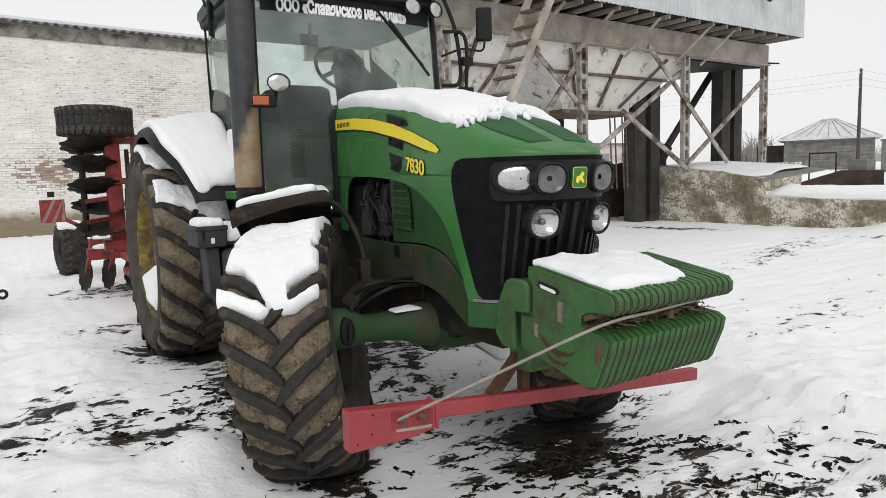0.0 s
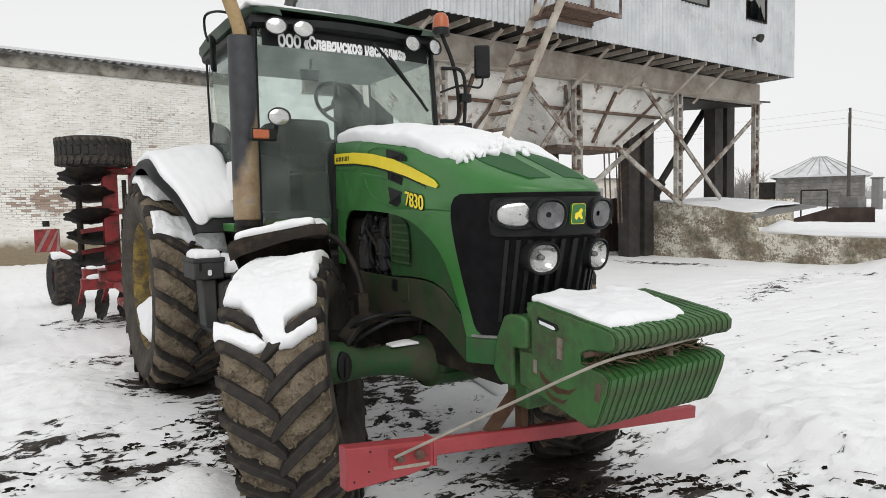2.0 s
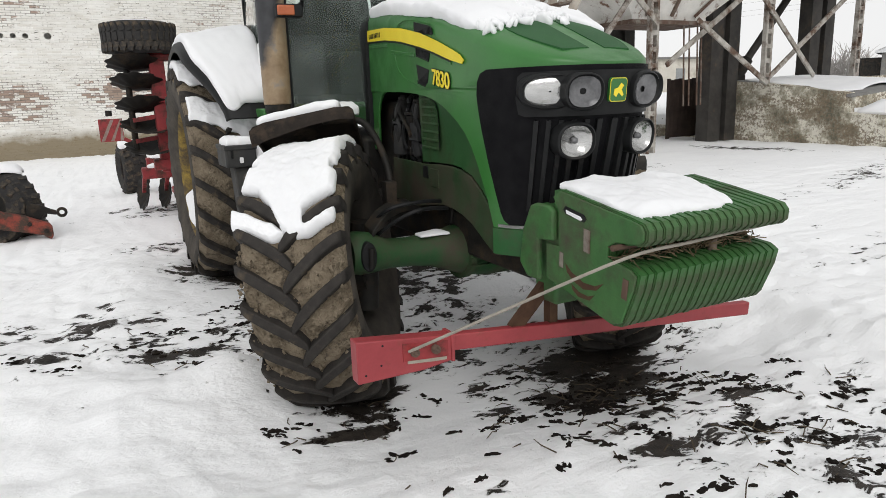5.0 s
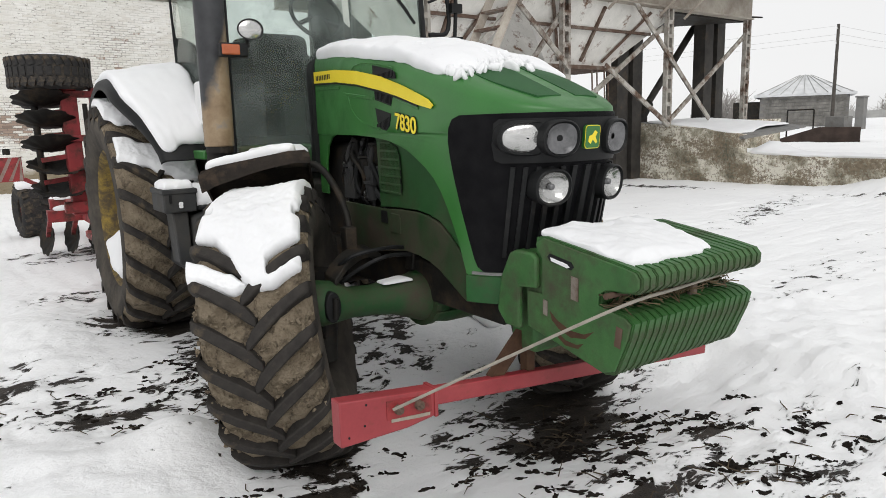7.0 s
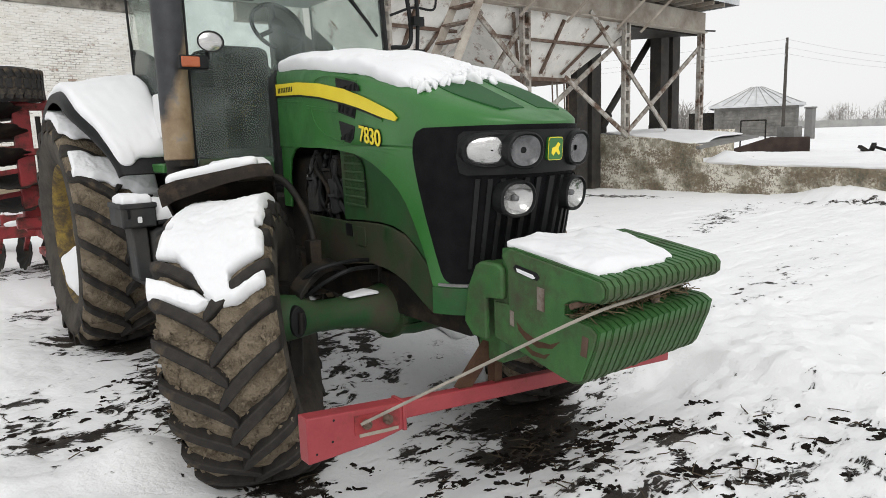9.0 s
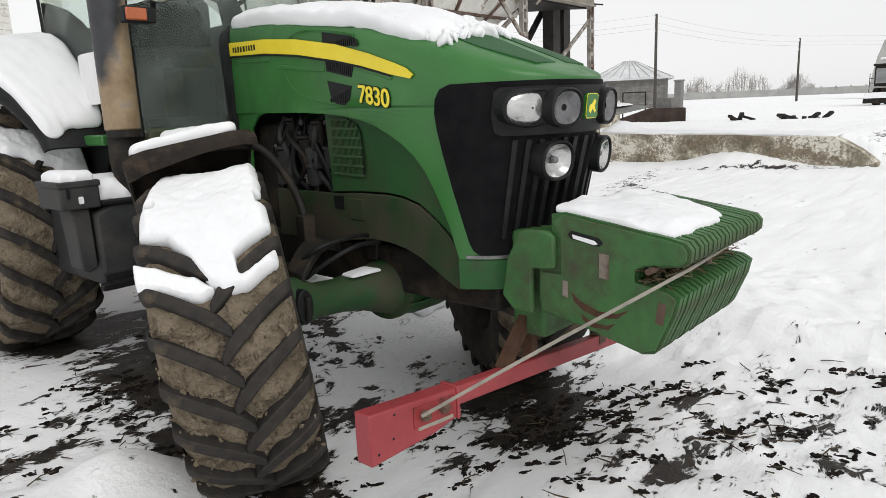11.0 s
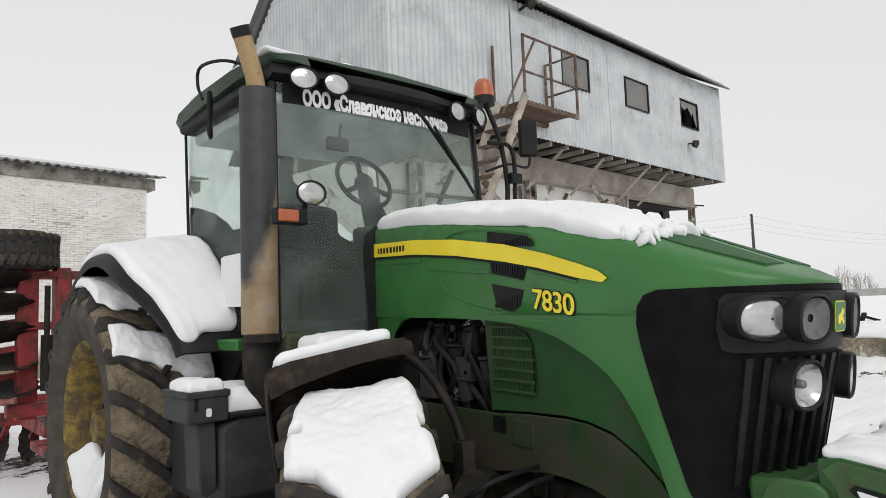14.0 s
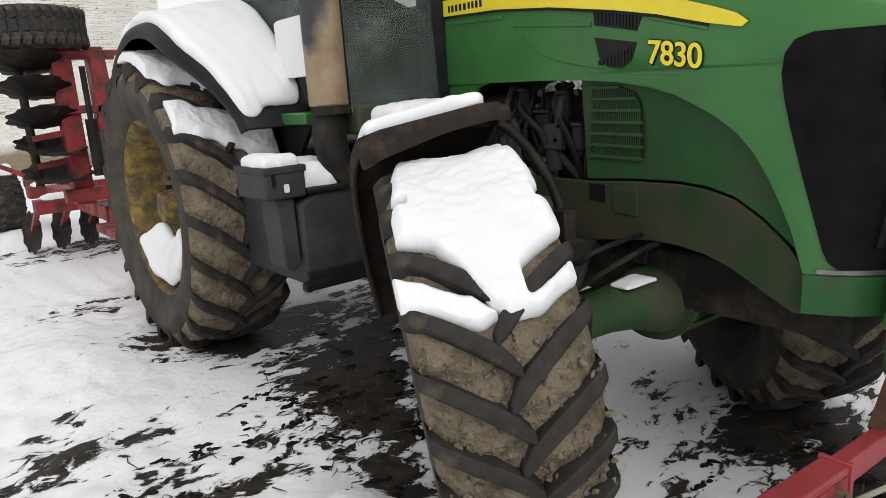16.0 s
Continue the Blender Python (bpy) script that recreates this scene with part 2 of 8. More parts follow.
def brick_paint_material(name, joint=False):
    """Whitewashed brick: limewash, worn off brick by brick down to red, brown splash near the ground; or its mortar joints."""
    m, n, l, b = material(name, 0.92)
    geo, local = n.new("ShaderNodeNewGeometry"), n.new("ShaderNodeMapping")
    local.vector_type = "TEXTURE"
    local.inputs["Location"].default_value, local.inputs["Rotation"].default_value = (5.05, 21.7, 0), (0, 0, radians(6))
    l.new(geo.outputs["Position"], local.inputs["Vector"])
    v = local.outputs[0]

    def scaled(scale):
        q = n.new("ShaderNodeMapping")
        q.inputs["Scale"].default_value = scale
        l.new(v, q.inputs["Vector"])
        return q.outputs[0]

    def patch(x, z, rx, rz):
        q, g = n.new("ShaderNodeMapping"), n.new("ShaderNodeTexGradient")
        q.vector_type, g.gradient_type = "TEXTURE", "SPHERICAL"
        q.inputs["Location"].default_value, q.inputs["Scale"].default_value = (x, 0, z), (rx, 1000, rz)
        l.new(v, q.inputs["Vector"])
        l.new(q.outputs[0], g.inputs[0])
        return g.outputs["Fac"]

    sep = n.new("ShaderNodeSeparateXYZ")
    l.new(v, sep.inputs[0])
    row = calc(n, l, "FLOOR", calc(n, l, "DIVIDE", calc(n, l, "SUBTRACT", sep.outputs[2], 0.028, False), 0.0768), 0.0)
    shift = calc(n, l, "MULTIPLY", calc(n, l, "FLOORED_MODULO", row, 2.0), 0.13)
    col_no = calc(n, l, "FLOOR", calc(n, l, "DIVIDE", calc(n, l, "SUBTRACT", calc(n, l, "ADD", sep.outputs[0], 13.202, False), shift, False), 0.26), 0.0)
    cell, white = n.new("ShaderNodeCombineXYZ"), n.new("ShaderNodeTexWhiteNoise")
    l.new(col_no, cell.inputs[0])
    l.new(row, cell.inputs[1])
    l.new(cell.outputs[0], white.inputs["Vector"])
    each = white.outputs["Value"]
    worn = calc(n, l, "MULTIPLY", patch(-9.4, 1.75, 2.0, 0.9), 0.55)
    for x, z, rx, rz, k in ((-6.3, 2.0, 1.6, 1.0, 0.55), (-9.2, 4.9, 2.6, 1.3, 0.33), (-3.0, 4.2, 2.4, 1.6, 0.25)):
        worn = calc(n, l, "MAXIMUM", worn, calc(n, l, "MULTIPLY", patch(x, z, rx, rz), k))
    worn = calc(n, l, "ADD", worn, calc(n, l, "MULTIPLY", noise_out(n, l, scaled((0.6, 1, 1.2)), 1.1, 5, 0.65), 0.9), False)
    wash = ramp(n, l, noise_out(n, l, v, 0.8), [(0.3, (0.7, 0.685, 0.64)), (0.7, (0.83, 0.82, 0.785))])
    if joint:
        open_joint = ramp(n, l, calc(n, l, "MULTIPLY", calc(n, l, "ADD", worn, calc(n, l, "MULTIPLY", noise_out(n, l, scaled((1, 1, 4)), 2.0, 5), 0.5), False), 0.5), [(0.345, 0.0), (0.48, 0.9)])
        col = mix(n, l, open_joint, wash, (0.13, 0.105, 0.08))
    else:
        red = ramp(n, l, each, [(0.2, (0.15, 0.085, 0.06)), (0.8, (0.3, 0.2, 0.145))])
        chip = calc(n, l, "MULTIPLY", calc(n, l, "ADD", calc(n, l, "MULTIPLY", each, 0.42), calc(n, l, "ADD", worn, calc(n, l, "MULTIPLY", noise_out(n, l, scaled((1.6, 1, 3.2)), 6, 6, 0.7), 0.36), False), False), 0.5)
        col = mix(n, l, ramp(n, l, chip, [(0.582, 0.0), (0.615, 0.88)]), wash, red)
        tint = ramp(n, l, each, [(0.0, (0.9, 0.885, 0.86)), (0.5, (1, 1, 1))])
        col = mix(n, l, 1.0, col, tint, "MULTIPLY")
        pits = noise_out(n, l, scaled((3.2, 1, 9.0)), 1.7, 7, 0.72)
        col = mix(n, l, ramp(n, l, pits, [(0.585, 0.0), (0.615, 0.85)]), col, (0.11, 0.085, 0.065))
        dull = noise_out(n, l, scaled((0.5, 1, 3.0)), 2.4, 7, 0.7)
        col = mix(n, l, ramp(n, l, dull, [(0.5, 0.0), (0.7, 0.28)]), col, (0.42, 0.38, 0.32))
    low = n.new("ShaderNodeMapRange")
    low.inputs[1].default_value, low.inputs[2].default_value, low.inputs[3].default_value, low.inputs[4].default_value = 0.15, 1.3, 1.0, 0.0
    l.new(sep.outputs[2], low.inputs[0])
    splash = ramp(n, l, calc(n, l, "MULTIPLY", low.outputs[0], calc(n, l, "ADD", noise_out(n, l, v, 1.6, 7), 0.35)), [(0.3, 0.0), (0.6, 0.9)])
    col = mix(n, l, splash, col, (0.2, 0.155, 0.085))
    l.new(col, b.inputs["Base Color"])
    bump(n, l, b, noise_out(n, l, v, 30, 4), 0.4, 0.01)
    return m


WALLBRICK = brick_paint_material("whitewashed_brick")
MORTAR = brick_paint_material("limewashed_mortar", True)
EAVES = plain("mottled_eaves_concrete", (0.2, 0.19, 0.165), (0.36, 0.335, 0.29), 1.6, 0.9, bs=25, bstr=0.3, dirt=(0.09, 0.08, 0.065), dscale=2.2, dlo=0.46, dhi=0.62)


def plaster_wall_material():
    """Old limewashed rubble wall with grey-green patches and brown stone showing."""
    m, n, l, b = material("peeling_rubble_wall", 0.93)
    v = coords(n, l)
    base = ramp(n, l, noise_out(n, l, v, 1.1, 10, 0.68), [(0.40, (0.13, 0.12, 0.085)), (0.49, (0.4, 0.37, 0.29)), (0.55, (0.74, 0.71, 0.62))])
    stone = ramp(n, l, noise_out(n, l, v, 11, 5), [(0.3, (0.13, 0.1, 0.07)), (0.7, (0.28, 0.225, 0.155))])
    bare = calc(n, l, "ADD", calc(n, l, "MULTIPLY", noise_out(n, l, v, 15, 8, 0.75), 0.55), calc(n, l, "MULTIPLY", noise_out(n, l, coords(n, l, (1, 0.6, 1.6)), 1.7, 6, 0.7), 0.45))
    mask = ramp(n, l, bare, [(0.48, 0.0), (0.535, 0.92)])
    l.new(mix(n, l, mask, base, stone), b.inputs["Base Color"])
    bump(n, l, b, noise_out(n, l, v, 8, 8, 0.7), 0.9, 0.05)
    return m


RUBBLE = plaster_wall_material()


def ground_material():
    """Trodden snow; black soil shows through where wheels and feet have worn it, mostly round the tractor."""
    m, n, l, b = material("snowy_yard", 0.8, 0.0, 0.3)
    geo, sep = n.new("ShaderNodeNewGeometry"), n.new("ShaderNodeSeparateXYZ")
    pos = geo.outputs["Position"]
    l.new(pos, sep.inputs[0])
    mp = n.new("ShaderNodeMapping")
    mp.inputs["Scale"].default_value, mp.inputs["Rotation"].default_value = (1.0, 1.7, 1.0), (0, 0, radians(-8))
    l.new(pos, mp.inputs["Vector"])

    def zone(cx, cy, rx, ry, turn=0.0):
        """1 at the middle of an ellipse, 0 at its rim."""
        q = n.new("ShaderNodeMapping")
        q.vector_type = "TEXTURE"
        q.inputs["Location"].default_value, q.inputs["Rotation"].default_value = (cx, cy, 0), (0, 0, radians(turn))
        q.inputs["Scale"].default_value = (rx, ry, 1000)
        l.new(pos, q.inputs["Vector"])
        g = n.new("ShaderNodeTexGradient")
        g.gradient_type = "SPHERICAL"
        l.new(q.outputs[0], g.inputs[0])
        return g.outputs["Fac"]

    wear = None
    for z in ZONES:
        s = calc(n, l, "MULTIPLY", zone(*z[:5]), z[5])
        wear = s if wear is None else calc(n, l, "MAXIMUM", wear, s)
    coarse = noise_out(n, l, mp.outputs[0], 2.6, 5, 0.55, 0.6)
    fine = noise_out(n, l, mp.outputs[0], 8.5, 9, 0.68, 1.0)
    spots = calc(n, l, "ADD", calc(n, l, "MULTIPLY", coarse, 0.55), calc(n, l, "MULTIPLY", fine, 0.45))
    x = n.new("ShaderNodeMath")
    x.operation = "MULTIPLY_ADD"
    l.new(spots, x.inputs[0])
    x.inputs[1].default_value, x.inputs[2].default_value = 3.6, -1.8
    y = n.new("ShaderNodeMath")
    y.operation = "ADD"
    l.new(x.outputs[0], y.inputs[0])
    l.new(wear, y.inputs[1])
    mask = ramp(n, l, y.outputs[0], [(0.52, 0.0), (0.575, 1.0)])
    snow = ramp(n, l, noise_out(n, l, pos, 0.7, 7), [(0.3, (0.86, 0.865, 0.875)), (0.7, (0.92, 0.925, 0.93))])
    slush = ramp(n, l, y.outputs[0], [(0.40, 0.0), (0.53, 0.24)])
    tm = n.new("ShaderNodeMapping")
    tm.inputs["Scale"].default_value, tm.inputs["Rotation"].default_value = (0.35, 3.2, 1.0), (0, 0, radians(-14))
    l.new(pos, tm.inputs["Vector"])
    old = noise_out(n, l, tm.outputs[0], 1.3, 8, 0.6)
    snow = mix(n, l, ramp(n, l, old, [(0.5, 0.0), (0.68, 0.1)]), snow, (0.62, 0.625, 0.635))
    snow = mix(n, l, slush, snow, (0.45, 0.44, 0.43))
    soil = ramp(n, l, noise_out(n, l, pos, 14, 6), [(0.35, (0.012, 0.010, 0.0085)), (0.7, (0.05, 0.041, 0.033))])
    l.new(mix(n, l, mask, snow, soil), b.inputs["Base Color"])
    rr = n.new("ShaderNodeMapRange")
    rr.inputs[3].default_value, rr.inputs[4].default_value = 0.75, 0.6
    l.new(mask, rr.inputs[0])
    l.new(rr.outputs[0], b.inputs["Roughness"])
    h = calc(n, l, "ADD", calc(n, l, "MULTIPLY", calc(n, l, "SUBTRACT", 1.0, mask), 0.5), calc(n, l, "ADD", calc(n, l, "MULTIPLY", noise_out(n, l, pos, 7, 8), 0.3), calc(n, l, "ADD", calc(n, l, "MULTIPLY", noise_out(n, l, pos, 34, 6, 0.72), 0.10), calc(n, l, "MULTIPLY", old, 0.35))))
    bump(n, l, b, h, 1.0, 0.06)
    return m


# bare-soil patches: centre, half-axes, turn, strength
ZONES = [
    (0.5, -0.85, 1.15, 0.7, 10, 0.72),
    (0.36, -0.92, 0.85, 0.52, 10, 1.12),
    (0.0, -1.83, 0.4, 0.24, -15, 0.85),
    (0.4, -1.75, 1.3, 0.85, 10, 0.52),
    (1.0, -2.3, 1.3, 0.8, 25, 0.43),
    (-0.88, -0.2, 0.52, 0.5, 0, 1.2),
    (0.1, 1.7, 1.4, 2.2, 0, 0.85),
    (-1.9, 0.8, 1.7, 0.8, 5, 0.54),
    (-2.2, 1.4, 1.4, 0.6, 0, 0.54),
    (-1.25, 0.8, 1.2, 0.5, 8, 0.76),
    (-0.2, 0.1, 1.9, 1.1, 0, 0.5),
    (-0.85, 2.5, 1.2, 0.9, 0, 1.2),
    (0.6, -3.1, 2.2, 0.9, 15, 0.42),
    (-1.3, -1.9, 0.9, 0.45, 0, 0.42),
    (-0.3, -2.7, 0.6, 0.4, 20, 0.72),
    (-0.75, 1.35, 0.62, 1.35, -25, 1.35),
    (-1.1, 0.4, 0.35, 0.55, -20, 1.0),
    (0.7, -2.2, 1.2, 0.7, 30, 0.5),
    (0.6, -0.5, 1.15, 0.7, -15, 1.02),
    (-1.1, -0.68, 0.42, 0.17, 0, 1.1),
    (-0.9, 6.9, 1.5, 1.3, 0, 0.7),
    (-1.6, 3.9, 0.8, 0.5, 0, 0.55),
    (5.0, -0.2, 3.2, 0.5, 12, 0.42),
    (9.5, 3.0, 4.6, 0.7, 15, 0.5),
    (12.0, 7.6, 2.4, 0.6, -80, 0.85),
    (18.6, -0.6, 5.0, 1.0, -10, 0.85),
    (13.2, 1.8, 3.2, 0.6, -70, 0.6),
    (7.0, 6.0, 3.0, 0.5, 20, 0.42),
]
GROUND = ground_material()


# ---- mesh helpers ----
def soften(bm, angle=38):
    """Smooth faces, with the sharper edges kept crisp."""
    bm.normal_update()
    for f in bm.faces:
        f.smooth = True
    for e in bm.edges:
        e.smooth = len(e.link_faces) == 2 and e.calc_face_angle(0) < radians(angle)


def mesh_of(name, bm, mat, angle=38):
    soften(bm, angle)
    me = bpy.data.meshes.new(name)
    bm.to_mesh(me)
    bm.free()
    me.materials.append(mat)
    return me


def part(name, bm, mat, parent=None, label="", bevel=0.0, angle=38):
    """Links a bmesh as one mesh object under a thing or a part."""
    ob = new(name, mesh_of(name, bm, mat, angle))
    if parent:
        ob.parent = parent
    if bevel:
        mod = ob.modifiers.new("edge", "BEVEL")
        mod.width, mod.segments, mod.limit_method, mod.angle_limit = bevel, 2, "ANGLE", radians(40)
        mod.harden_normals = False
    return tagged(ob, label) if label else ob


def thing(name, label, category, group="", kind="", at=(0, 0, 0)):
    ob = new(name)
    ob.empty_display_size = 0.2
    ob.location = at
    return tagged(ob, label, category, group, kind)


def box(bm, lo, hi, m=None):
    """An axis-aligned block from corner to corner, turned by m."""
    v = [bm.verts.new((x, y, z)) for z in (lo[2], hi[2]) for y in (lo[1], hi[1]) for x in (lo[0], hi[0])]
    for f in ((0, 2, 3, 1), (4, 5, 7, 6), (0, 1, 5, 4), (2, 6, 7, 3), (0, 4, 6, 2), (1, 3, 7, 5)):
        bm.faces.new([v[i] for i in f])
    if m is not None:
        bmesh.ops.transform(bm, matrix=m, verts=v)
    return v


def ring_faces(bm, rings, closed=True, cap=True):
    for a, b in zip(rings, rings[1:]):
        k = len(a)
        for i in range(k if closed else k - 1):
            j = (i + 1) % k
            bm.faces.new((a[i], a[j], b[j], b[i]))
    if cap and closed:
        bm.faces.new(rings[0][::-1])
        bm.faces.new(rings[-1])


def rod(bm, p, q, r, r2=None, seg=12, cap=True):
    """A round bar from p to q."""
    p, q = Vector(p), Vector(q)
    side = (q - p).to_track_quat("Z", "Y").to_matrix()
    rings = []
    for c, rad in ((p, r), (q, r if r2 is None else r2)):
        rings.append([bm.verts.new(c + side @ Vector((rad * math.cos(2 * math.pi * i / seg), rad * math.sin(2 * math.pi * i / seg), 0))) for i in range(seg)])
    ring_faces(bm, rings, True, cap)


def pipe(bm, pts, r, seg=10):
    """A round tube along points; r is one radius or one for each point."""
    pts = [Vector(p) for p in pts]
    rr = r if isinstance(r, (list, tuple)) else [r] * len(pts)
    rings, up = [], None
    for i, c in enumerate(pts):
        d = (pts[min(i + 1, len(pts) - 1)] - pts[max(i - 1, 0)]).normalized()
        if up is None:
            up = d.orthogonal().normalized()
        up = (up - d * up.dot(d)).normalized()
        w = d.cross(up)
        rings.append([bm.verts.new(c + rr[i] * (up * math.cos(2 * math.pi * k / seg) + w * math.sin(2 * math.pi * k / seg))) for k in range(seg)])
    ring_faces(bm, rings)


def arc(points, steps=6):
    """A smooth line through control points (Catmull-Rom)."""
    p = [Vector(q) for q in points]
    p = [2 * p[0] - p[1], *p, 2 * p[-1] - p[-2]]
    out = []
    for a, b, c, d in zip(p, p[1:], p[2:], p[3:]):
        for k in range(steps):
            t = k / steps
            out.append(0.5 * (2 * b + (c - a) * t + (2 * a - 5 * b + 4 * c - d) * t * t + (3 * b - a - 3 * c + d) * t ** 3))
    return out + [p[-2]]


def prism(bm, outline, axis, a, b, m=None):
    """A flat outline given in the other two axes, pushed from a to b along axis."""
    def place(u, v, w):
        return ((w, u, v), (u, w, v), (u, v, w))["xyz".index(axis)]
    rings = [[bm.verts.new(place(u, v, w)) for u, v in outline] for w in (a, b)]
    ring_faces(bm, rings)
    if m is not None:
        bmesh.ops.transform(bm, matrix=m, verts=rings[0] + rings[1])
    bmesh.ops.recalc_face_normals(bm, faces=bm.faces)


def bar(bm, p, q, w, h, roll=0.0):
    """A straight bar of rectangular section from p to q."""
    p, q = Vector(p), Vector(q)
    m = Matrix.Translation(p) @ (q - p).to_track_quat("Y", "Z").to_matrix().to_4x4() @ Matrix.Rotation(roll, 4, "Y")
    box(bm, (-w / 2, 0, -h / 2), (w / 2, (q - p).length, h / 2), m)


def spin(bm, profile, seg=48, m=None, closed=False):
    """A profile of (x along the axle, radius) turned round the x axis."""
    rings = []
    for i in range(seg):
        a = 2 * math.pi * i / seg
        rings.append([bm.verts.new((x, r * math.cos(a), r * math.sin(a))) for x, r in profile])
    for i in range(seg):
        p, q = rings[i], rings[(i + 1) % seg]
        for k in range(len(profile) if closed else len(profile) - 1):
            j = (k + 1) % len(profile)
            bm.faces.new((p[k], p[j], q[j], q[k]))
    if m is not None:
        bmesh.ops.transform(bm, matrix=m, verts=[v for r in rings for v in r])
    bmesh.ops.recalc_face_normals(bm, faces=bm.faces)


def smooth(a, b, x):
    t = min(1.0, max(0.0, (x - a) / (b - a)))
    return t * t * (3 - 2 * t)


def along(x, table):
    """Straight-line interpolation in a table of pairs."""
    return float(np.interp(x, [p[0] for p in table], [p[1] for p in table]))


def bm_new():
    return bmesh.new()


def snow_sheet(name, label, point, us, vs, thick, seed=0, edge=0.12, rough=0.25, hold=None):
    """Snow lying on a surface point(u, v) -> (place, normal): us x vs cells, thickest in the middle, with a ragged rim."""
    bm = bm_new()
    nu, nv = us, vs
    grid = {}
    for i in range(nu + 1):
        for j in range(nv + 1):
            u, v = i / nu, j / nv
            p, nrm = point(u, v)
            p, nrm = Vector(p), Vector(nrm).normalized()
            k = noise.fractal(p * 5 + Vector((seed, 0, 0)), 1.0, 2.0, 4)
            d = min(u, 1 - u, v, 1 - v) / edge + rough * 2.2 * k
            if hold:
                d = min(d, hold(u, v, p) + rough * 1.5 * k)
            k2 = noise.fractal(p * 24, 0.9, 2.0, 3)
            h = thick * (max(0.0, min(1.0, d)) ** 0.5) * (1 + 0.28 * noise.noise(p * 7 + Vector((0, seed, 0))) + 0.12 * k2)
            grid[i, j] = (p, nrm, d, h)
    top, low = {}, {}
    keep = lambda i, j: all(grid[a, b][2] > 0.02 for a, b in ((i, j), (i + 1, j), (i, j + 1), (i + 1, j + 1)))
    for i in range(nu):
        for j in range(nv):
            if keep(i, j):
                c = [(i, j), (i + 1, j), (i + 1, j + 1), (i, j + 1)]
                for q in c:
                    if q not in top:
                        p, nrm, d, h = grid[q]
                        top[q] = bm.verts.new(p + nrm * max(h, 0.18 * thick))
                        low[q] = bm.verts.new(p - nrm * 0.004)
                bm.faces.new([top[q] for q in c])
                bm.faces.new([low[q] for q in c[::-1]])
    rim = [e for e in bm.edges if len(e.link_faces) == 1]
    back = {v: low[q] for q, v in top.items()}
    beside = {}
    for e in rim:
        for a, b in (tuple(e.verts), tuple(e.verts)[::-1]):
            if a in back:
                beside.setdefault(a, []).append(b)
    for _ in range(5):  # ease the stepped outline into a smooth one
        moved = {v: (v.co + sum((o.co for o in near), Vector())) / (1 + len(near)) for v, near in beside.items()}
        for v, c in moved.items():
            back[v].co += c - v.co
            v.co = c
    for e in rim:
        a, b = e.verts
        if a in back and b in back:
            bm.faces.new((a, b, back[b], back[a]))
    bmesh.ops.recalc_face_normals(bm, faces=bm.faces)
    ob = part(name, bm, SNOW, angle=70)
    ob.modifiers.new("round", "SUBSURF").levels = 1
    ob.modifiers["round"].render_levels = 1
    return tagged(ob, label, "snow", kind="stuff")


# ---- ground ----
WALL_X = 14.0


def terrain(x, y):
    """Height of the yard: level, a little uneven, raised behind the low retaining wall."""
    far = smooth(14.2, 15.0, x) * smooth(-1.6, 0.6, y) * (0.62 + 0.75 * smooth(6, 34, y) * smooth(16, 40, x))
    bank = 0.3 * smooth(13.0, 14.0, x) * (1 - smooth(14.0, 14.25, x)) * math.exp(-((y - 2.6) / 1.1) ** 2)
    lumps = 0.024 * noise.fractal(Vector((x * 7, y * 7, 2)), 0.8, 2.0, 3)
    near = lumps + 0.03 * noise.fractal(Vector((x * 0.7, y * 0.7, 0)), 1.0, 2.0, 4) + 0.025 * noise.fractal(Vector((x * 2.6, y * 2.6, 4)), 0.8, 2.0, 4)
    rest = math.hypot(x / 1.7, (y - 1) / 2.6)
    drift = 0.10 * smooth(0.9, 1.6, rest) * (1 - smooth(2.5, 5, rest)) * (0.6 + noise.noise(Vector((x * 0.9, y * 0.9, 9))))
    rut = 0.225 * math.exp(-((x / 1.85) ** 4 + ((y + 0.3) / 1.05) ** 4))
    heap = 0.2 * math.exp(-(((x + 1.48) / 0.3) ** 2 + ((y - 0.1) / 0.25) ** 2)) + 0.10 * math.exp(-(((x + 1.85) / 0.4) ** 2 + ((y + 0.15) / 0.4) ** 2))
    left = 0.14 * math.exp(-(((x + 1.95) / 0.5) ** 2 + ((y - 2.4) / 0.8) ** 2))
    ridge = x - 2.0 - 0.28 * math.sin(1.25 * y + 0.6)
    shelf = 0.075 * smooth(-0.04, 0.22, ridge) * (1 - smooth(0.3, 1.5, ridge)) * smooth(-3.6, -2.4, y) * (1 - smooth(0.2, 1.4, y))
    return far + shelf + bank + near * smooth(0.6, 1.4, rest) + drift * 0.6 + left + heap - rut - 0.02


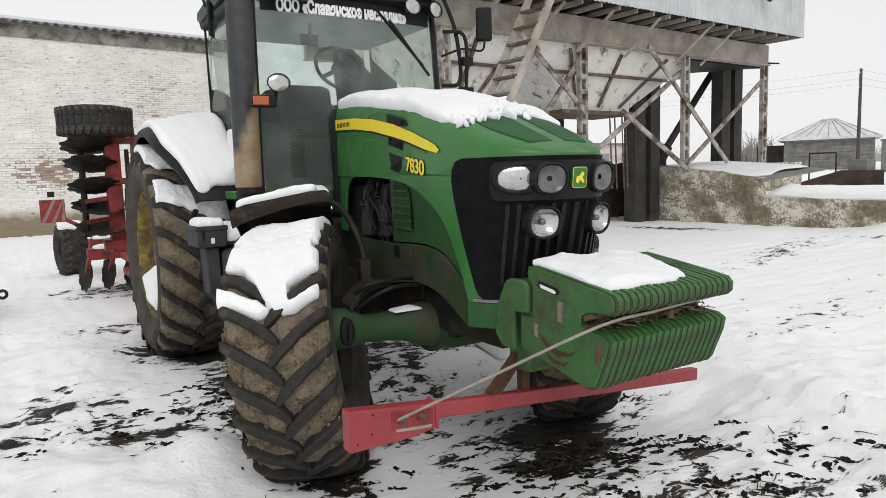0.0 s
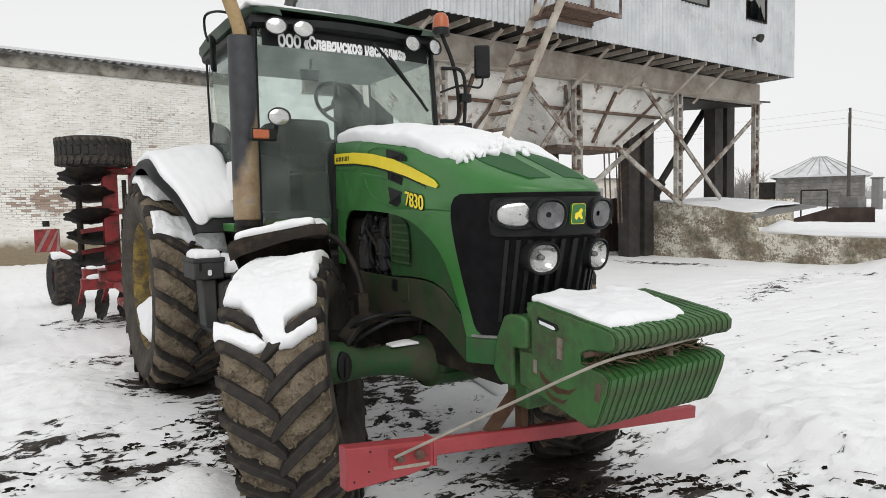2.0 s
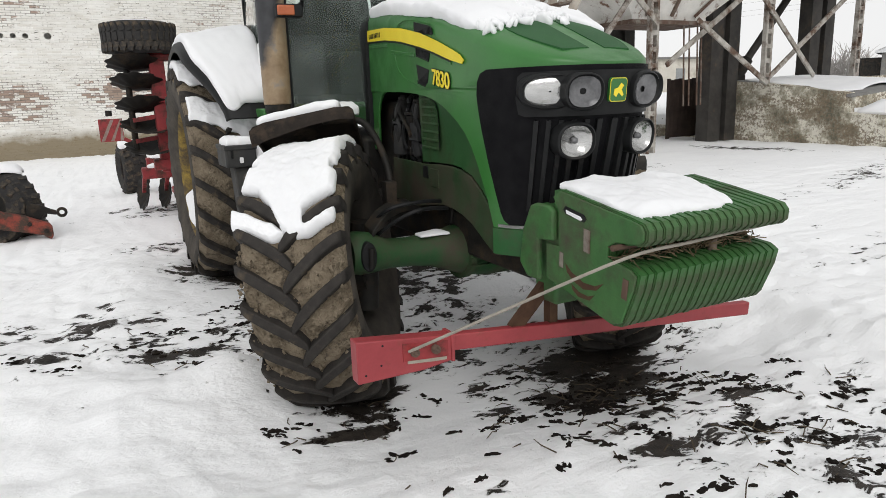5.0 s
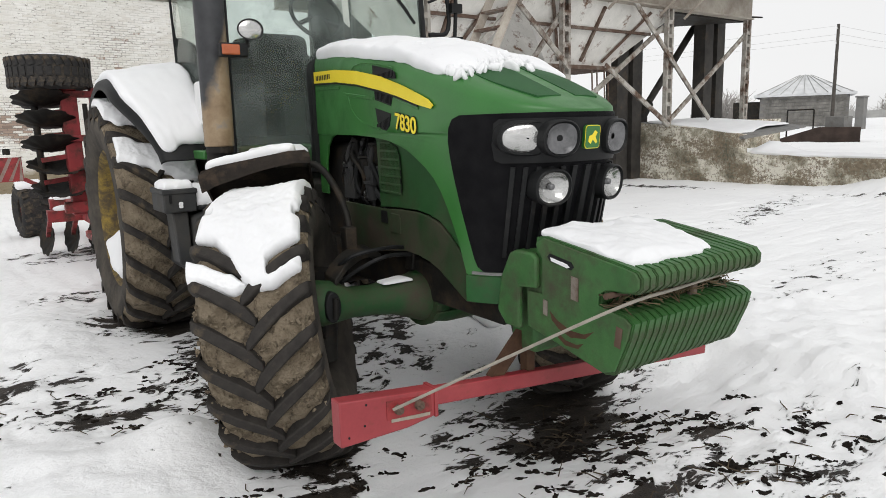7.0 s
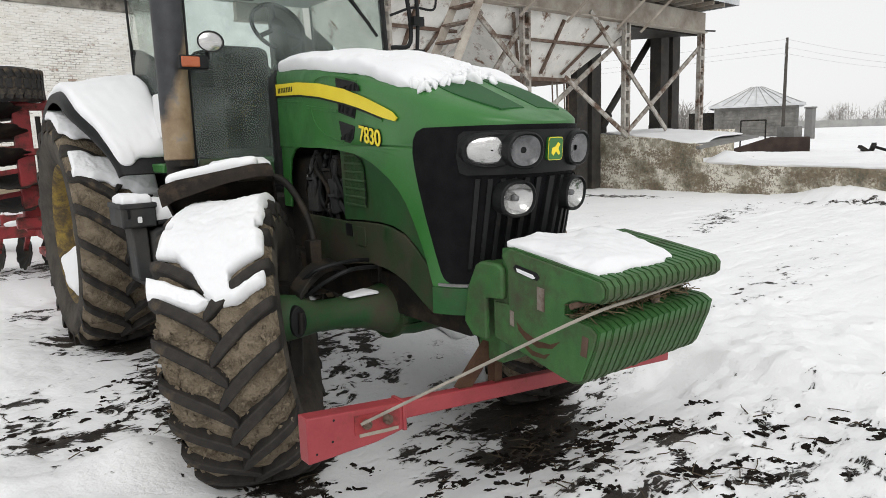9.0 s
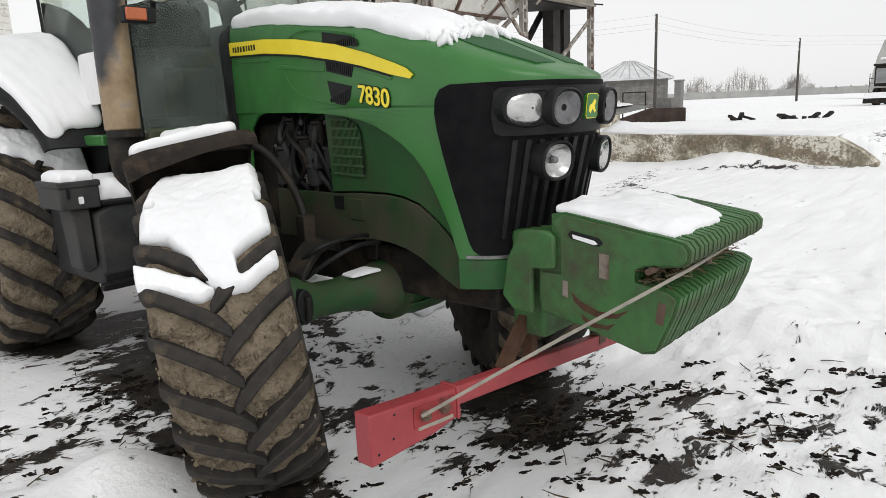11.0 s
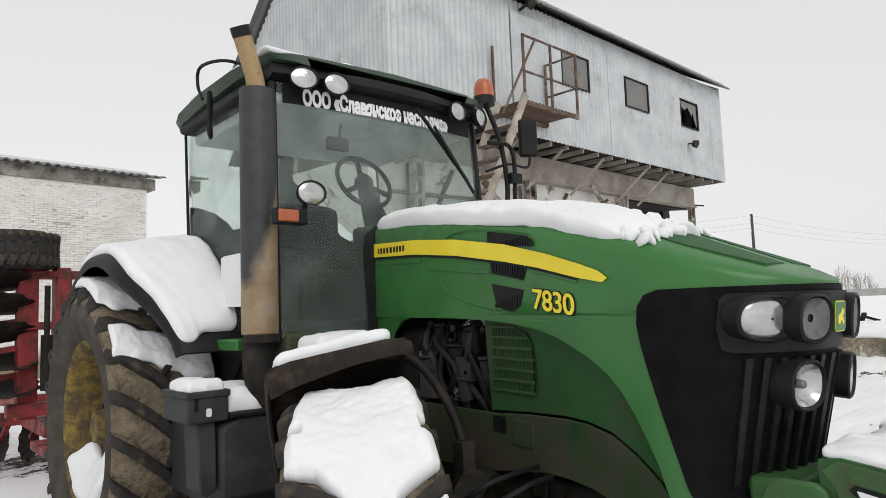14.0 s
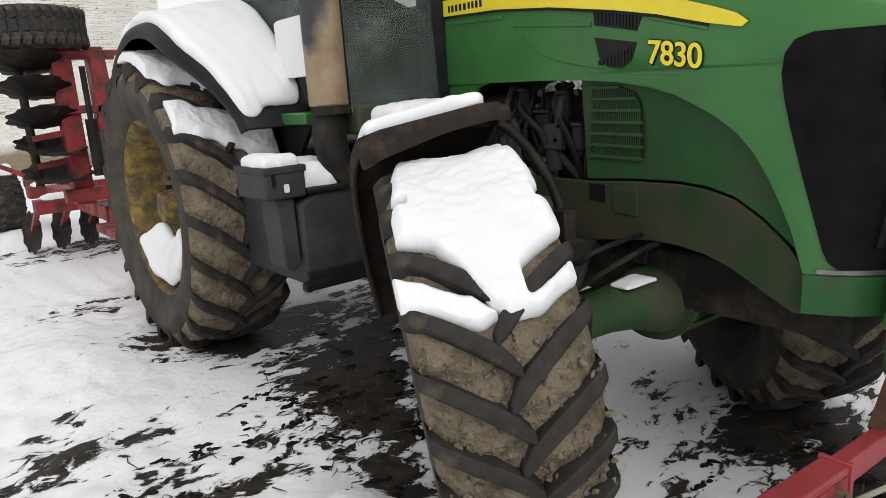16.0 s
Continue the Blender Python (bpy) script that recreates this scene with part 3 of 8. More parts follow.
def build_ground():
    """One sheet to the horizon, fine round the tractor."""
    xs = sorted({round(v, 3) for v in [*np.arange(-4, 4.01, 0.045), *np.arange(-12, 20, 0.35), *np.arange(13.8, 15.4, 0.1), *np.geomspace(20, 1500, 26), *(-np.geomspace(12, 1500, 20))]})
    ys = sorted({round(v, 3) for v in [*np.arange(-4, 4.51, 0.045), *np.arange(-10, 24, 0.35), *np.geomspace(24, 1500, 24), *(-np.geomspace(10, 1500, 16))]})
    verts = [(x, y, terrain(x, y)) for y in ys for x in xs]
    w = len(xs)
    faces = [(j * w + i, j * w + i + 1, (j + 1) * w + i + 1, (j + 1) * w + i) for j in range(len(ys) - 1) for i in range(w - 1)]
    me = bpy.data.meshes.new("ground")
    me.from_pydata(verts, [], faces)
    me.polygons.foreach_set("use_smooth", [True] * len(me.polygons))
    me.materials.append(GROUND)
    tagged(new("ground", me), "trodden snow over black soil in a farm yard", "ground", kind="structure")


build_ground()


# ---- brick building with whitewashed wall ----
VENT_Z = (3.5613, 3.7917)


def build_wall():
    """The long whitewashed wall: core, bricks, concrete band under the eaves, corrugated roof edge."""
    m = pose(5.05, 21.7, 0, 0, 0, 6)  # right-hand corner; the wall runs to -x from here
    core = bm_new()
    for x0, x1, y0, z0, z1 in ((-16, 0, 0.001, -0.3, VENT_Z[0]), (-16, 0, 0.001, VENT_Z[1], 6.1), (-16, -10.5, 0.001, *VENT_Z), (-7.5, 0, 0.001, *VENT_Z), (-10.5, -7.5, 0.3, *VENT_Z)):
        box(core, (x0, y0, z0), (x1, 0.5, z1))
    box(core, (-0.45, 0.5, -0.3), (-0.01, 9, 6.1))
    w = part("wall_brick", core, MORTAR)
    w.matrix_world = m
    tagged(w, "whitewashed brick wall with worn patches of red brick", "wall", kind="structure")
    band = bm_new()
    box(band, (-16, -0.06, 6.1), (0.28, 0.5, 6.48))
    part("eaves_beam", band, EAVES, w, "mottled grey concrete eaves band")
    # a course of round air holes
    vents = bm_new()
    zc = (VENT_Z[0] + VENT_Z[1]) / 2
    xs = [-10.1 + 0.32 * k for k in range(6)] + [-7.91]
    edges = [-10.5] + [(a + b) / 2 for a, b in zip(xs, xs[1:])] + [-7.5]
    for k, x in enumerate(xs):
        r = 0.078 if k < 6 else 0.1
        rim = []
        for i in range(32):
            a = 2 * math.pi * (i + 0.5) / 32
            c, d = math.cos(a), math.sin(a)
            reach = min((edges[k + 1] - x) / c if c > 0 else (edges[k] - x) / c, (VENT_Z[1] - zc) / abs(d))
            rim.append((c, d, reach))
        rings = [[vents.verts.new((x + c * q, y, zc + d * q)) for c, d, reach in rim for q in (reach if far else r,)] for far, y in ((1, -0.001), (0, -0.001), (0, 0.12))]
        ring_faces(vents, rings, cap=False)
    part("vent_course", vents, WALLBRICK, w, "whitewashed course with round air holes")
    roof = bm_new()
    step, rows = 0.04, 420
    top = [[roof.verts.new((0.55 - step * i, y, 6.54 + 0.17 * (y + 0.32) + 0.04 * math.sin(step * i * 2 * math.pi / 0.28) + dz)) for i in range(rows)] for y, dz in ((-0.32, 0), (5, 0), (5, -0.02), (-0.32, -0.022))]
    ring_faces(roof, top + [top[0]], closed=False)
    part("roof", roof, SLATE, w, "corrugated grey fibre-cement roof sheets", angle=60)
    snow = bm_new()
    box(snow, (-16, 0.6, 6.62), (0.3, 5, 7.4), None)
    for v in snow.verts:
        v.co.z = 6.60 + 0.17 * (v.co.y + 0.32) + (0.09 if v.co.z > 7 else -0.0)
    s = part("roof_snow", snow, SNOW)
    s.matrix_world = m
    tagged(s, "thin snow on the corrugated roof", "snow", kind="stuff")
    return w, m


WALL, WALL_M = build_wall()

# ---- retaining wall and cellar slab ----
def build_retaining():
    bm = bm_new()
    outline = [(10.4, -0.2), (10.4, 1.62), (9.6, 1.6), (8.4, 1.47), (7.2, 1.33), (6.45, 1.22), (6.42, 0.74), (5, 0.68), (3.4, 0.66), (1.6, 0.63), (0.6, 0.6), (0.1, 0.34), (-0.25, 0.05), (-0.3, -0.2)]
    prism(bm, outline, "x", 0, 0.42)
    bmesh.ops.triangulate(bm, faces=[f for f in bm.faces if len(f.verts) > 4])
    bmesh.ops.subdivide_edges(bm, edges=bm.edges[:], cuts=5, use_grid_fill=True)
    for v in bm.verts:
        v.co += 0.035 * noise.noise_vector(v.co * 2.3) + Vector((0.02 * noise.noise(v.co * 9), 0, 0.012 * noise.noise(v.co * 6)))
    w = part("retaining_wall", bm, RUBBLE, angle=60)
    w.location = (WALL_X, 0, 0)
    tagged(w, "low rubble retaining wall with peeling limewash", "wall", kind="structure")
    side = bm_new()
    box(side, (0.4, 10.0, -0.2), (8.5, 10.4, 1.6))
    box(side, (0.1, 10.42, -0.2), (0.5, 17, 0.3))
    part("return_wall", side, RUBBLE, w)
    slab = bm_new()
    prism(slab, [(14.05, 1.54), (17.1, 1.60), (17.1, 1.66), (14.05, 1.6)], "y", 6.3, 9.7)
    for v in slab.verts:
        v.co.z += -0.13 * (9.7 - v.co.y) / 1.0 * (1 if v.co.x < 15 else 0.6)
    s = part("cellar_roof", slab, SLATE)
    tagged(s, "dark edge of a sloping cellar roof slab", "roof", kind="structure")

    def top(u, v):
        x, y = 14.12 + 2.9 * u, 6.45 + 3.2 * v
        return (x, y, 1.61 + 0.022 * (x - 14) - 0.13 * (9.7 - y) * (1 - 0.4 * smooth(14.5, 16, x))), (0, 0, 1)
    snow_sheet("snow_on_slab", "smooth snow on the sloping cellar roof", top, 24, 16, 0.06, 3, 0.05, 0.1)

    def ledge(u, v):
        y = 0.5 + 5.9 * u
        return (14.06 + 1.3 * v, y, 0.60 + 0.075 * smooth(1, 6, y) + 0.35 * smooth(5.2, 6.3, y) * v), (0, 0, 1)
    snow_sheet("snow_on_wall", "snow along the top of the low wall", ledge, 60, 12, 0.09, 5, 0.06, 0.12)


build_retaining()


# ---- grain cleaning tower on steel legs ----
def corrugated(bm, x0, x1, z0, z1, y, pitch=0.15, depth=0.028):
    """A profiled sheet in the xz plane."""
    n = max(4, int((x1 - x0) / pitch * 6))
    rows = []
    for k in range(2):
        rows.append([bm.verts.new((x0 + (x1 - x0) * i / n, y + depth * math.sin(2 * math.pi * (x0 + (x1 - x0) * i / n) / pitch), z0 if k == 0 else z1)) for i in range(n + 1)])
    ring_faces(bm, rows, closed=False)


def lattice_leg(bm, x, y, z0, z1, w=0.24):
    """A column of two channels tied by battens."""
    for s in (-1, 1):
        box(bm, (x + s * w / 2 - 0.035, y - 0.06, z0), (x + s * w / 2 + 0.035, y + 0.06, z1))
    z = z0 + 0.15
    while z < z1 - 0.1:
        box(bm, (x - w / 2 - 0.03, y - 0.068, z), (x + w / 2 + 0.03, y - 0.061, z + 0.11))
        z += 0.36


LEG_STEEL = plain("rust_streaked_leg_paint", (0.27, 0.25, 0.22), (0.46, 0.44, 0.40), 4, 0.75, bs=30, bstr=0.3, dirt=(0.1, 0.06, 0.04), dscale=2.5, dlo=0.46, dhi=0.6)


def build_tower():
    t = thing("grain_tower", "corrugated steel grain tower on rusty lattice legs with hoppers", "tower")
    t.matrix_world = pose(18.1, 7.6, 0, 0, 0, 2.5)  # front right corner of the cladding; local x runs to the left as minus
    L, D, Z0, Z1 = 13.6, 7.2, 5.28, 8.23
    wins = [(-8.42, -7.3, 6.7, 7.52), (-5.67, -4.5, 6.68, 7.48), (-2.72, -1.62, 6.65, 7.47)]
    # front cladding, sheet by sheet, with the window openings left out
    cuts = sorted({-L, 0, *[w[0] for w in wins], *[w[1] for w in wins]})
    n = 0
    for a, b in zip(cuts, cuts[1:]):
        w = next((w for w in wins if w[0] <= a + 0.01 and b - 0.01 <= w[1]), None)
        k = max(1, round((b - a) / 1.05))
        for i in range(k):
            x0, x1 = a + (b - a) * i / k, a + (b - a) * (i + 1) / k + (0.02 if i < k - 1 else 0)
            for z0, z1 in ([(Z0, w[2]), (w[3], Z1)] if w else [(Z0, Z1)]):
                bm = bm_new()
                corrugated(bm, x0, x1, z0, z1, 0.004 * (n % 2))
                part("cladding_sheet", bm, ZINC, t, angle=80)
                n += 1
    # side cladding, cut along the roofline
    for x in (0.0, -L):
        bm = bm_new()
        n = 330
        ys = [D * k / n for k in range(n + 1)]
        wave = [x + 0.018 * math.sin(2 * math.pi * y / 0.13) for y in ys]
        low = [bm.verts.new((w, y, Z0)) for w, y in zip(wave, ys)]
        top = [bm.verts.new((w, y, Z1 - 0.05 + along(y, [(0, 0.12), (2.6, 1.7), (D, -2.7)]))) for w, y in zip(wave, ys)]
        ring_faces(bm, [low, top], closed=False)
        part("side_cladding", bm, ZINC, t, angle=80)
    bm = bm_new()
    box(bm, (-L, D - 0.1, Z0 - 0.2), (0, D, Z1 - 2.8))
    part("back_wall", bm, ZINC, t)
    bm = bm_new()
    box(bm, (-L + 0.05, 0.06, Z0 + 0.02), (-0.05, D - 0.05, Z0 + 0.1))
    part("floor_deck", bm, DARK, t, "dark underside deck")
    # Dark plate added where the platform's underside lies in shade.
    bm = bm_new()
    prism(bm, [(-4.6, 1.16), (-0.3, 1.16), (-0.75, 1.6), (-2.1, 3.5), (-4.6, 6.4)], "z", Z0 - 0.76, Z0 - 0.7)
    part("shade_plate", bm, DARK, t, "added dark plate for the shaded underside of the platform", 0.01)
    for x0, x1, z0, z1 in wins:
        bm = bm_new()
        for lo, hi in (((x0, -0.035, z0), (x1, 0.06, z0 + 0.03)), ((x0, -0.035, z1 - 0.03), (x1, 0.06, z1)), ((x0, -0.035, z0 + 0.03), (x0 + 0.03, 0.06, z1 - 0.03)), ((x1 - 0.05, -0.035, z0 + 0.03), (x1, 0.06, z1 - 0.03))):
            box(bm, lo, hi)
        wf = part("window", bm, DARK, t, "dark steel window frame")
        bm = bm_new()
        if x0 < -4:
            box(bm, (x0 + 0.03, 0.0, z0 + 0.03), (x1 - 0.05, 0.01, z1 - 0.03))
            part("pane", bm, SLATE, wf, "dull grey board in the window")
        else:
            prism(bm, [(x0 + 0.05, z1 - 0.05), (x0 + 0.05, z1 - 0.22), (x0 + 0.3, z1 - 0.3), (x0 + 0.5, z1 - 0.2), (x0 + 0.75, z1 - 0.42), (x1 - 0.3, z1 - 0.3), (x1 - 0.22, z0 + 0.3), (x1 - 0.07, z0 + 0.1), (x1 - 0.07, z1 - 0.05)], "y", 0.0, 0.012)
            part("pane", bm, SLATE, wf, "torn sheet in a broken window")
    # door with lamp over it
    bm = bm_new()
    box(bm, (-10.2, -0.05, 5.75), (-9.1, -0.02, 7.95))
    part("door", bm, ZINC, t, "sheet steel door", bevel=0.01)
    bm = bm_new()
    rod(bm, (-9.85, -0.02, 8.05), (-9.85, -0.25, 8.1), 0.03)
    rod(bm, (-9.85, -0.25, 8.12), (-9.85, -0.36, 8.06), 0.07, 0.12)
    part("lamp", bm, DARK, t, "dark conical yard lamp")
    bm = bm_new()
    rod(bm, (-2.35, -0.02, 6.17), (-2.35, -0.16, 6.15), 0.025)
    rod(bm, (-2.35, -0.16, 6.15), (-2.35, -0.28, 6.1), 0.09, 0.12)
    part("lamp", bm, GREY_PAINT, t, "small round lamp on the wall")
    # roof: sheets rising to the back, eaves overhanging
    bm = bm_new()
    N, RY, RZ = 300, 2.6, 1.75
    rows = [[bm.verts.new((0.16 - (L + 0.42) * i / N, y, Z1 + 0.02 + z + 0.022 * math.sin(2 * math.pi * i * (L + 0.42) / N / 0.18))) for i in range(N + 1)] for y, z in ((-0.3, 0.0), (RY, RZ), (D + 0.2, -2.75), (D + 0.2, -2.78), (RY, RZ - 0.04), (-0.3, -0.03))]
    ring_faces(bm, rows + [rows[0]], closed=False)
    part("roof", bm, SLATE, t, "grey corrugated roof with snow", angle=70)
    bm = bm_new()
    prism(bm, [(-0.12, Z1 + 0.21), (0.3, Z1 + 0.52), (RY, Z1 + RZ + 0.14), (RY, Z1 + RZ + 0.06), (-0.1, Z1 + 0.19)], "x", -L + 1.0, 0.14)
    s = part("roof_snow", bm, SNOW)
    s.matrix_world = t.matrix_world.copy()
    tagged(s, "snow lying on the tower roof", "snow", kind="stuff")
    # floor joists overhanging to the front, with brackets
    for x in np.arange(-13.2, -0.2, 0.62):
        bm = bm_new()
        box(bm, (x, 0.06, Z0 - 0.09), (x + 0.045, 1.3, Z0 + 0.015))
        part("joist", bm, BEAM_STEEL, t)
    for x in (-13.4, -11.6, -9.9, -8.3, -6.6, -4.5, -3.4):
        bm = bm_new()
        bar(bm, (x, 0.15, Z0 - 0.08), (x - 0.5, 0.86, Z0 - 0.95), 0.06, 0.06)
        part("bracket", bm, BEAM_STEEL, t)
    # main beams
    for y in (0.9, 3.9, 6.6):
        bm = bm_new()
        box(bm, (-13.3, y, Z0 - 0.68), (-0.3, y + 0.16, Z0 - 0.1))
        box(bm, (-13.3, y - 0.08, Z0 - 0.72), (-0.3, y + 0.24, Z0 - 0.681))
        part("girder", bm, BEAM_STEEL, t, "weathered plate girder", bevel=0.01)
    bm = bm_new()
    rod(bm, (-0.3, 0.98, Z0 - 0.62), (0.3, 0.9, Z0 - 0.6), 0.025)
    part("stub", bm, DARK, t)
    # legs: lattice columns along the front, solid columns behind
    legs = [(-12.6, -0.02), (-8.5, -0.02), (-4.4, 1.5), (-0.4, 1.45)]
    for x, z in legs:
        bm = bm_new()
        lattice_leg(bm, x, 0.98, z, Z0 - 0.72, 0.2)
        part("leg", bm, LEG_STEEL, t, "riveted lattice leg, paint flaking")
    for x, y, z in ((-4.55, 2.3, -0.02), (-0.25, 2.3, 1.3), (-8.6, 5.4, -0.02), (-12.4, 5.4, -0.02), (-4.55, 6.2, -0.02)):
        for x0, x1, y0, y1 in ((-0.58, -0.12, -0.2, 0.2), (0.12, 0.55, -0.2, 0.2), (-0.119, 0.119, -0.05, 0.1)):
            bm = bm_new()
            box(bm, (x + x0, y + y0, z), (x + x1, y + y1, Z0 - 0.1))
            part("column_channel", bm, GREY_PAINT, t, "dark steel column channel")
    # cross braces
    zt, zb = Z0 - 0.7, 1.55
    for x0, z0, x1, z1, y, w in ((-6.15, zt + 0.1, -2.5, 1.65, 0.86, 0.12), (-7.9, 2.0, -4.5, 4.1, 1.1, 0.12), (-7.2, 3.0, -4.5, 1.5, 0.84, 0.12), (-4.3, 1.55, -0.45, 4.1, 1.04, 0.12),
                             (-10.6, zt, -8.5, 2.9, 0.84, 0.12), (-10.2, 2.2, -8.4, zt - 0.3, 1.1, 0.12), (-12.6, 2.0, -9.8, zt - 0.2, 1.1, 0.12)):
        bm = bm_new()
        bar(bm, (x0, y, z0), (x1, y, z1), 0.05, w)
        part("brace", bm, LEG_STEEL, t)
    bm = bm_new()
    rod(bm, (-2.72, 2.9, 2.05), (-0.1, 2.9, Z0 - 0.55), 0.11)
    part("auger_tube", bm, GREY_PAINT, t, "inclined round steel tube")
    bm = bm_new()
    rod(bm, (-3.0, 2.9, 1.7), (-2.6, 2.9, 2.18), 0.18)
    box(bm, (-3.3, 2.72, 0.9), (-2.85, 3.1, 1.75))
    part("auger_motor", bm, DARK, t)
    # hoppers: truncated pyramids of flaking sheet steel
    for cx, top, out in ((-11.65, 1.7, 0.75), (-6.95, 2.9, 1.3)):
        bm = bm_new()
        rings = []
        for hx, y0, y1, z in ((top, 1.1, 4.0, Z0 - 0.72), (top, 1.1, 4.0, Z0 - 0.85), (out, 1.9, 3.2, 3.2), (out, 1.9, 3.2, 3.1)):
            rings.append([bm.verts.new((cx - hx, y0, z)), bm.verts.new((cx + hx, y0, z)), bm.verts.new((cx + hx, y1, z)), bm.verts.new((cx - hx, y1, z))])
        ring_faces(bm, rings)
        hp = part("hopper", bm, PALE_STEEL, t, "pale sheet-steel hopper streaked with rust")
        for k in (0.18, 0.5, 0.82):
            bm = bm_new()
            a = Vector((cx - top + 2 * top * k, 1.06, Z0 - 0.85))
            b = Vector((cx - out + 2 * out * k, 1.86, 3.2))
            bar(bm, a, b, 0.07, 0.07)
            part("stiffener", bm, RUST, hp)
        bm = bm_new()
        h = 0.4
        hw, hy, hz = top + (out - top) * h, 1.06 + 0.8 * h, Z0 - 0.85 + (3.2 - Z0 + 0.85) * h
        bar(bm, (cx - hw, hy, hz), (cx + hw, hy, hz), 0.07, 0.07)
        part("stiffener", bm, RUST, hp)
        bm = bm_new()
        box(bm, (cx - out - 0.1, 1.8, 3.0), (cx + out + 0.1, 3.3, 3.099))
        part("gate", bm, RUST, hp, "rusty slide gate")
    # hanging chains by the hopper
    for dx in (0.75, 0.95, 1.25, 1.4):
        bm = bm_new()
        rod(bm, (-7.2 + dx, 1.9, 3.1), (-7.1 + dx, 1.9, 1.0), 0.022, seg=6)
        part("hanging_rod", bm, RUST, t)
    # balcony with ladder
    X0, X1, YF = -10.9, -9.15, -0.9
    bm = bm_new()
    box(bm, (X0 - 0.05, YF - 0.02, 5.52), (X1 + 0.02, YF + 0.03, 5.6))
    b = part("balcony", bm, RUST, t, "rusty grated landing")
    bm = bm_new()
    box(bm, (X0 - 0.05, -0.08, 5.52), (X1 + 0.02, -0.03, 5.6))
    part("bearer", bm, RUST, b)
    bm = bm_new()
    box(bm, (0, YF, 5.602), (0.04, -0.02, 5.632))
    me = mesh_of("grate_bar", bm, RUST)
    for k in range(16):
        g = new("grate_bar", me)
        g.parent = b
        g.location = (X0 + 0.11 * k, 0, 0)
    for x, y in ((X0, YF), (X1, YF), (X0, -0.1), (X1, -0.1), ((X0 + X1) / 2, YF)):
        bm = bm_new()
        rod(bm, (x, y, 5.55), (x, y, 6.95), 0.03, seg=8)
        part("rail_post", bm, RUST, b)
    for z in (6.2, 6.93):
        bm = bm_new()
        pipe(bm, [(X0, YF, z), (X1, YF, z), (X1, -0.1, z)], 0.025, 8)
        part("railing", bm, RUST, b)
    bm = bm_new()
    rod(bm, (X0 - 0.7, YF, 5.2), (X0 + 0.4, YF, 6.95), 0.025, seg=8)
    part("hand_rail", bm, RUST, b)
    lad = bm_new()
    a0, a1 = Vector((-14.1, -0.6, 0.0)), Vector((-10.95, -0.6, 5.7))
    for y in (-0.35, 0.35):
        bar(lad, a0 + Vector((0, y, 0)), a1 + Vector((0, y, 0.0)), 0.07, 0.14)
    la = part("ladder", lad, BEAM_STEEL, t, "steep steel ladder with peeling paint")
    for k in range(1, 17):
        bm = bm_new()
        c = a0.lerp(a1, k / 17)
        box(bm, (c.x - 0.1, c.y - 0.35, c.z - 0.02), (c.x + 0.1, c.y + 0.35, c.z + 0.02))
        part("rung", bm, RUST, la)
    return t


build_tower()


# ---- far yard ----
def far(d, az, z=0.0):
    """A place d metres off, az degrees from the x axis, seen from the tractor's front."""
    return -2.4 + d * math.cos(radians(az)), -3.4 + d * math.sin(radians(az)), z


SHED_BLOCK = plain("grey_shed_block", (0.12, 0.115, 0.105), (0.26, 0.25, 0.23), 1.7, 0.9, bs=20, bstr=0.3)
THIN_SNOW = plain("thin_grey_snow", (0.55, 0.56, 0.57), (0.72, 0.73, 0.74), 1.2, 0.8, bs=20, bstr=0.1)


def build_shed():
    s = thing("brick_shed", "small grey brick shed with a snowy hipped roof", "shed")
    s.matrix_world = pose(46.5, 21.6, 1.05, 0, 0, -63) @ Matrix.Diagonal((0.82, 0.82, 0.95, 1))
    bm = bm_new()
    box(bm, (-3.4, 0, -1), (3.4, 6, 2.3))
    part("wall", bm, SLATE, s, "weathered brick walls")
    for r in range(9):
        for c in range(10):
            bm = bm_new()
            x = -3.35 + 0.66 * c + (0.3 if r % 2 else 0)
            box(bm, (x, -0.04, 0.02 + 0.25 * r), (min(x + 0.6, 3.4), -0.005, 0.23 + 0.25 * r))
            part("brick", bm, SHED_BLOCK, s)
    bm = bm_new()
    v = [bm.verts.new(p) for p in ((-3.9, -0.5, 2.35), (3.9, -0.5, 2.35), (3.9, 6.5, 2.35), (-3.9, 6.5, 2.35), (0, 3, 3.9), (-3.9, -0.5, 2.2), (3.9, -0.5, 2.2), (3.9, 6.5, 2.2), (-3.9, 6.5, 2.2))]
    for f in ((0, 1, 4), (1, 2, 4), (2, 3, 4), (3, 0, 4), (5, 6, 1, 0), (6, 7, 2, 1), (7, 8, 3, 2), (8, 5, 0, 3), (8, 7, 6, 5)):
        bm.faces.new([v[i] for i in f])
    part("roof", bm, THIN_SNOW, s, "hipped roof under thin grey snow", angle=10)
    for k in range(-4, 5):
        bm = bm_new()
        bar(bm, (k * 0.9, -0.52, 2.38), (k * 0.12, 2.75, 3.82), 0.03, 0.04)
        part("roof_seam", bm, FAR_GREY, s)
    bm = bm_new()
    box(bm, (-5.6, 0.4, -1), (-3.42, 5, 1.9))
    part("lean_to", bm, DARK, s, "dark lean-to beside the shed")


build_shed()


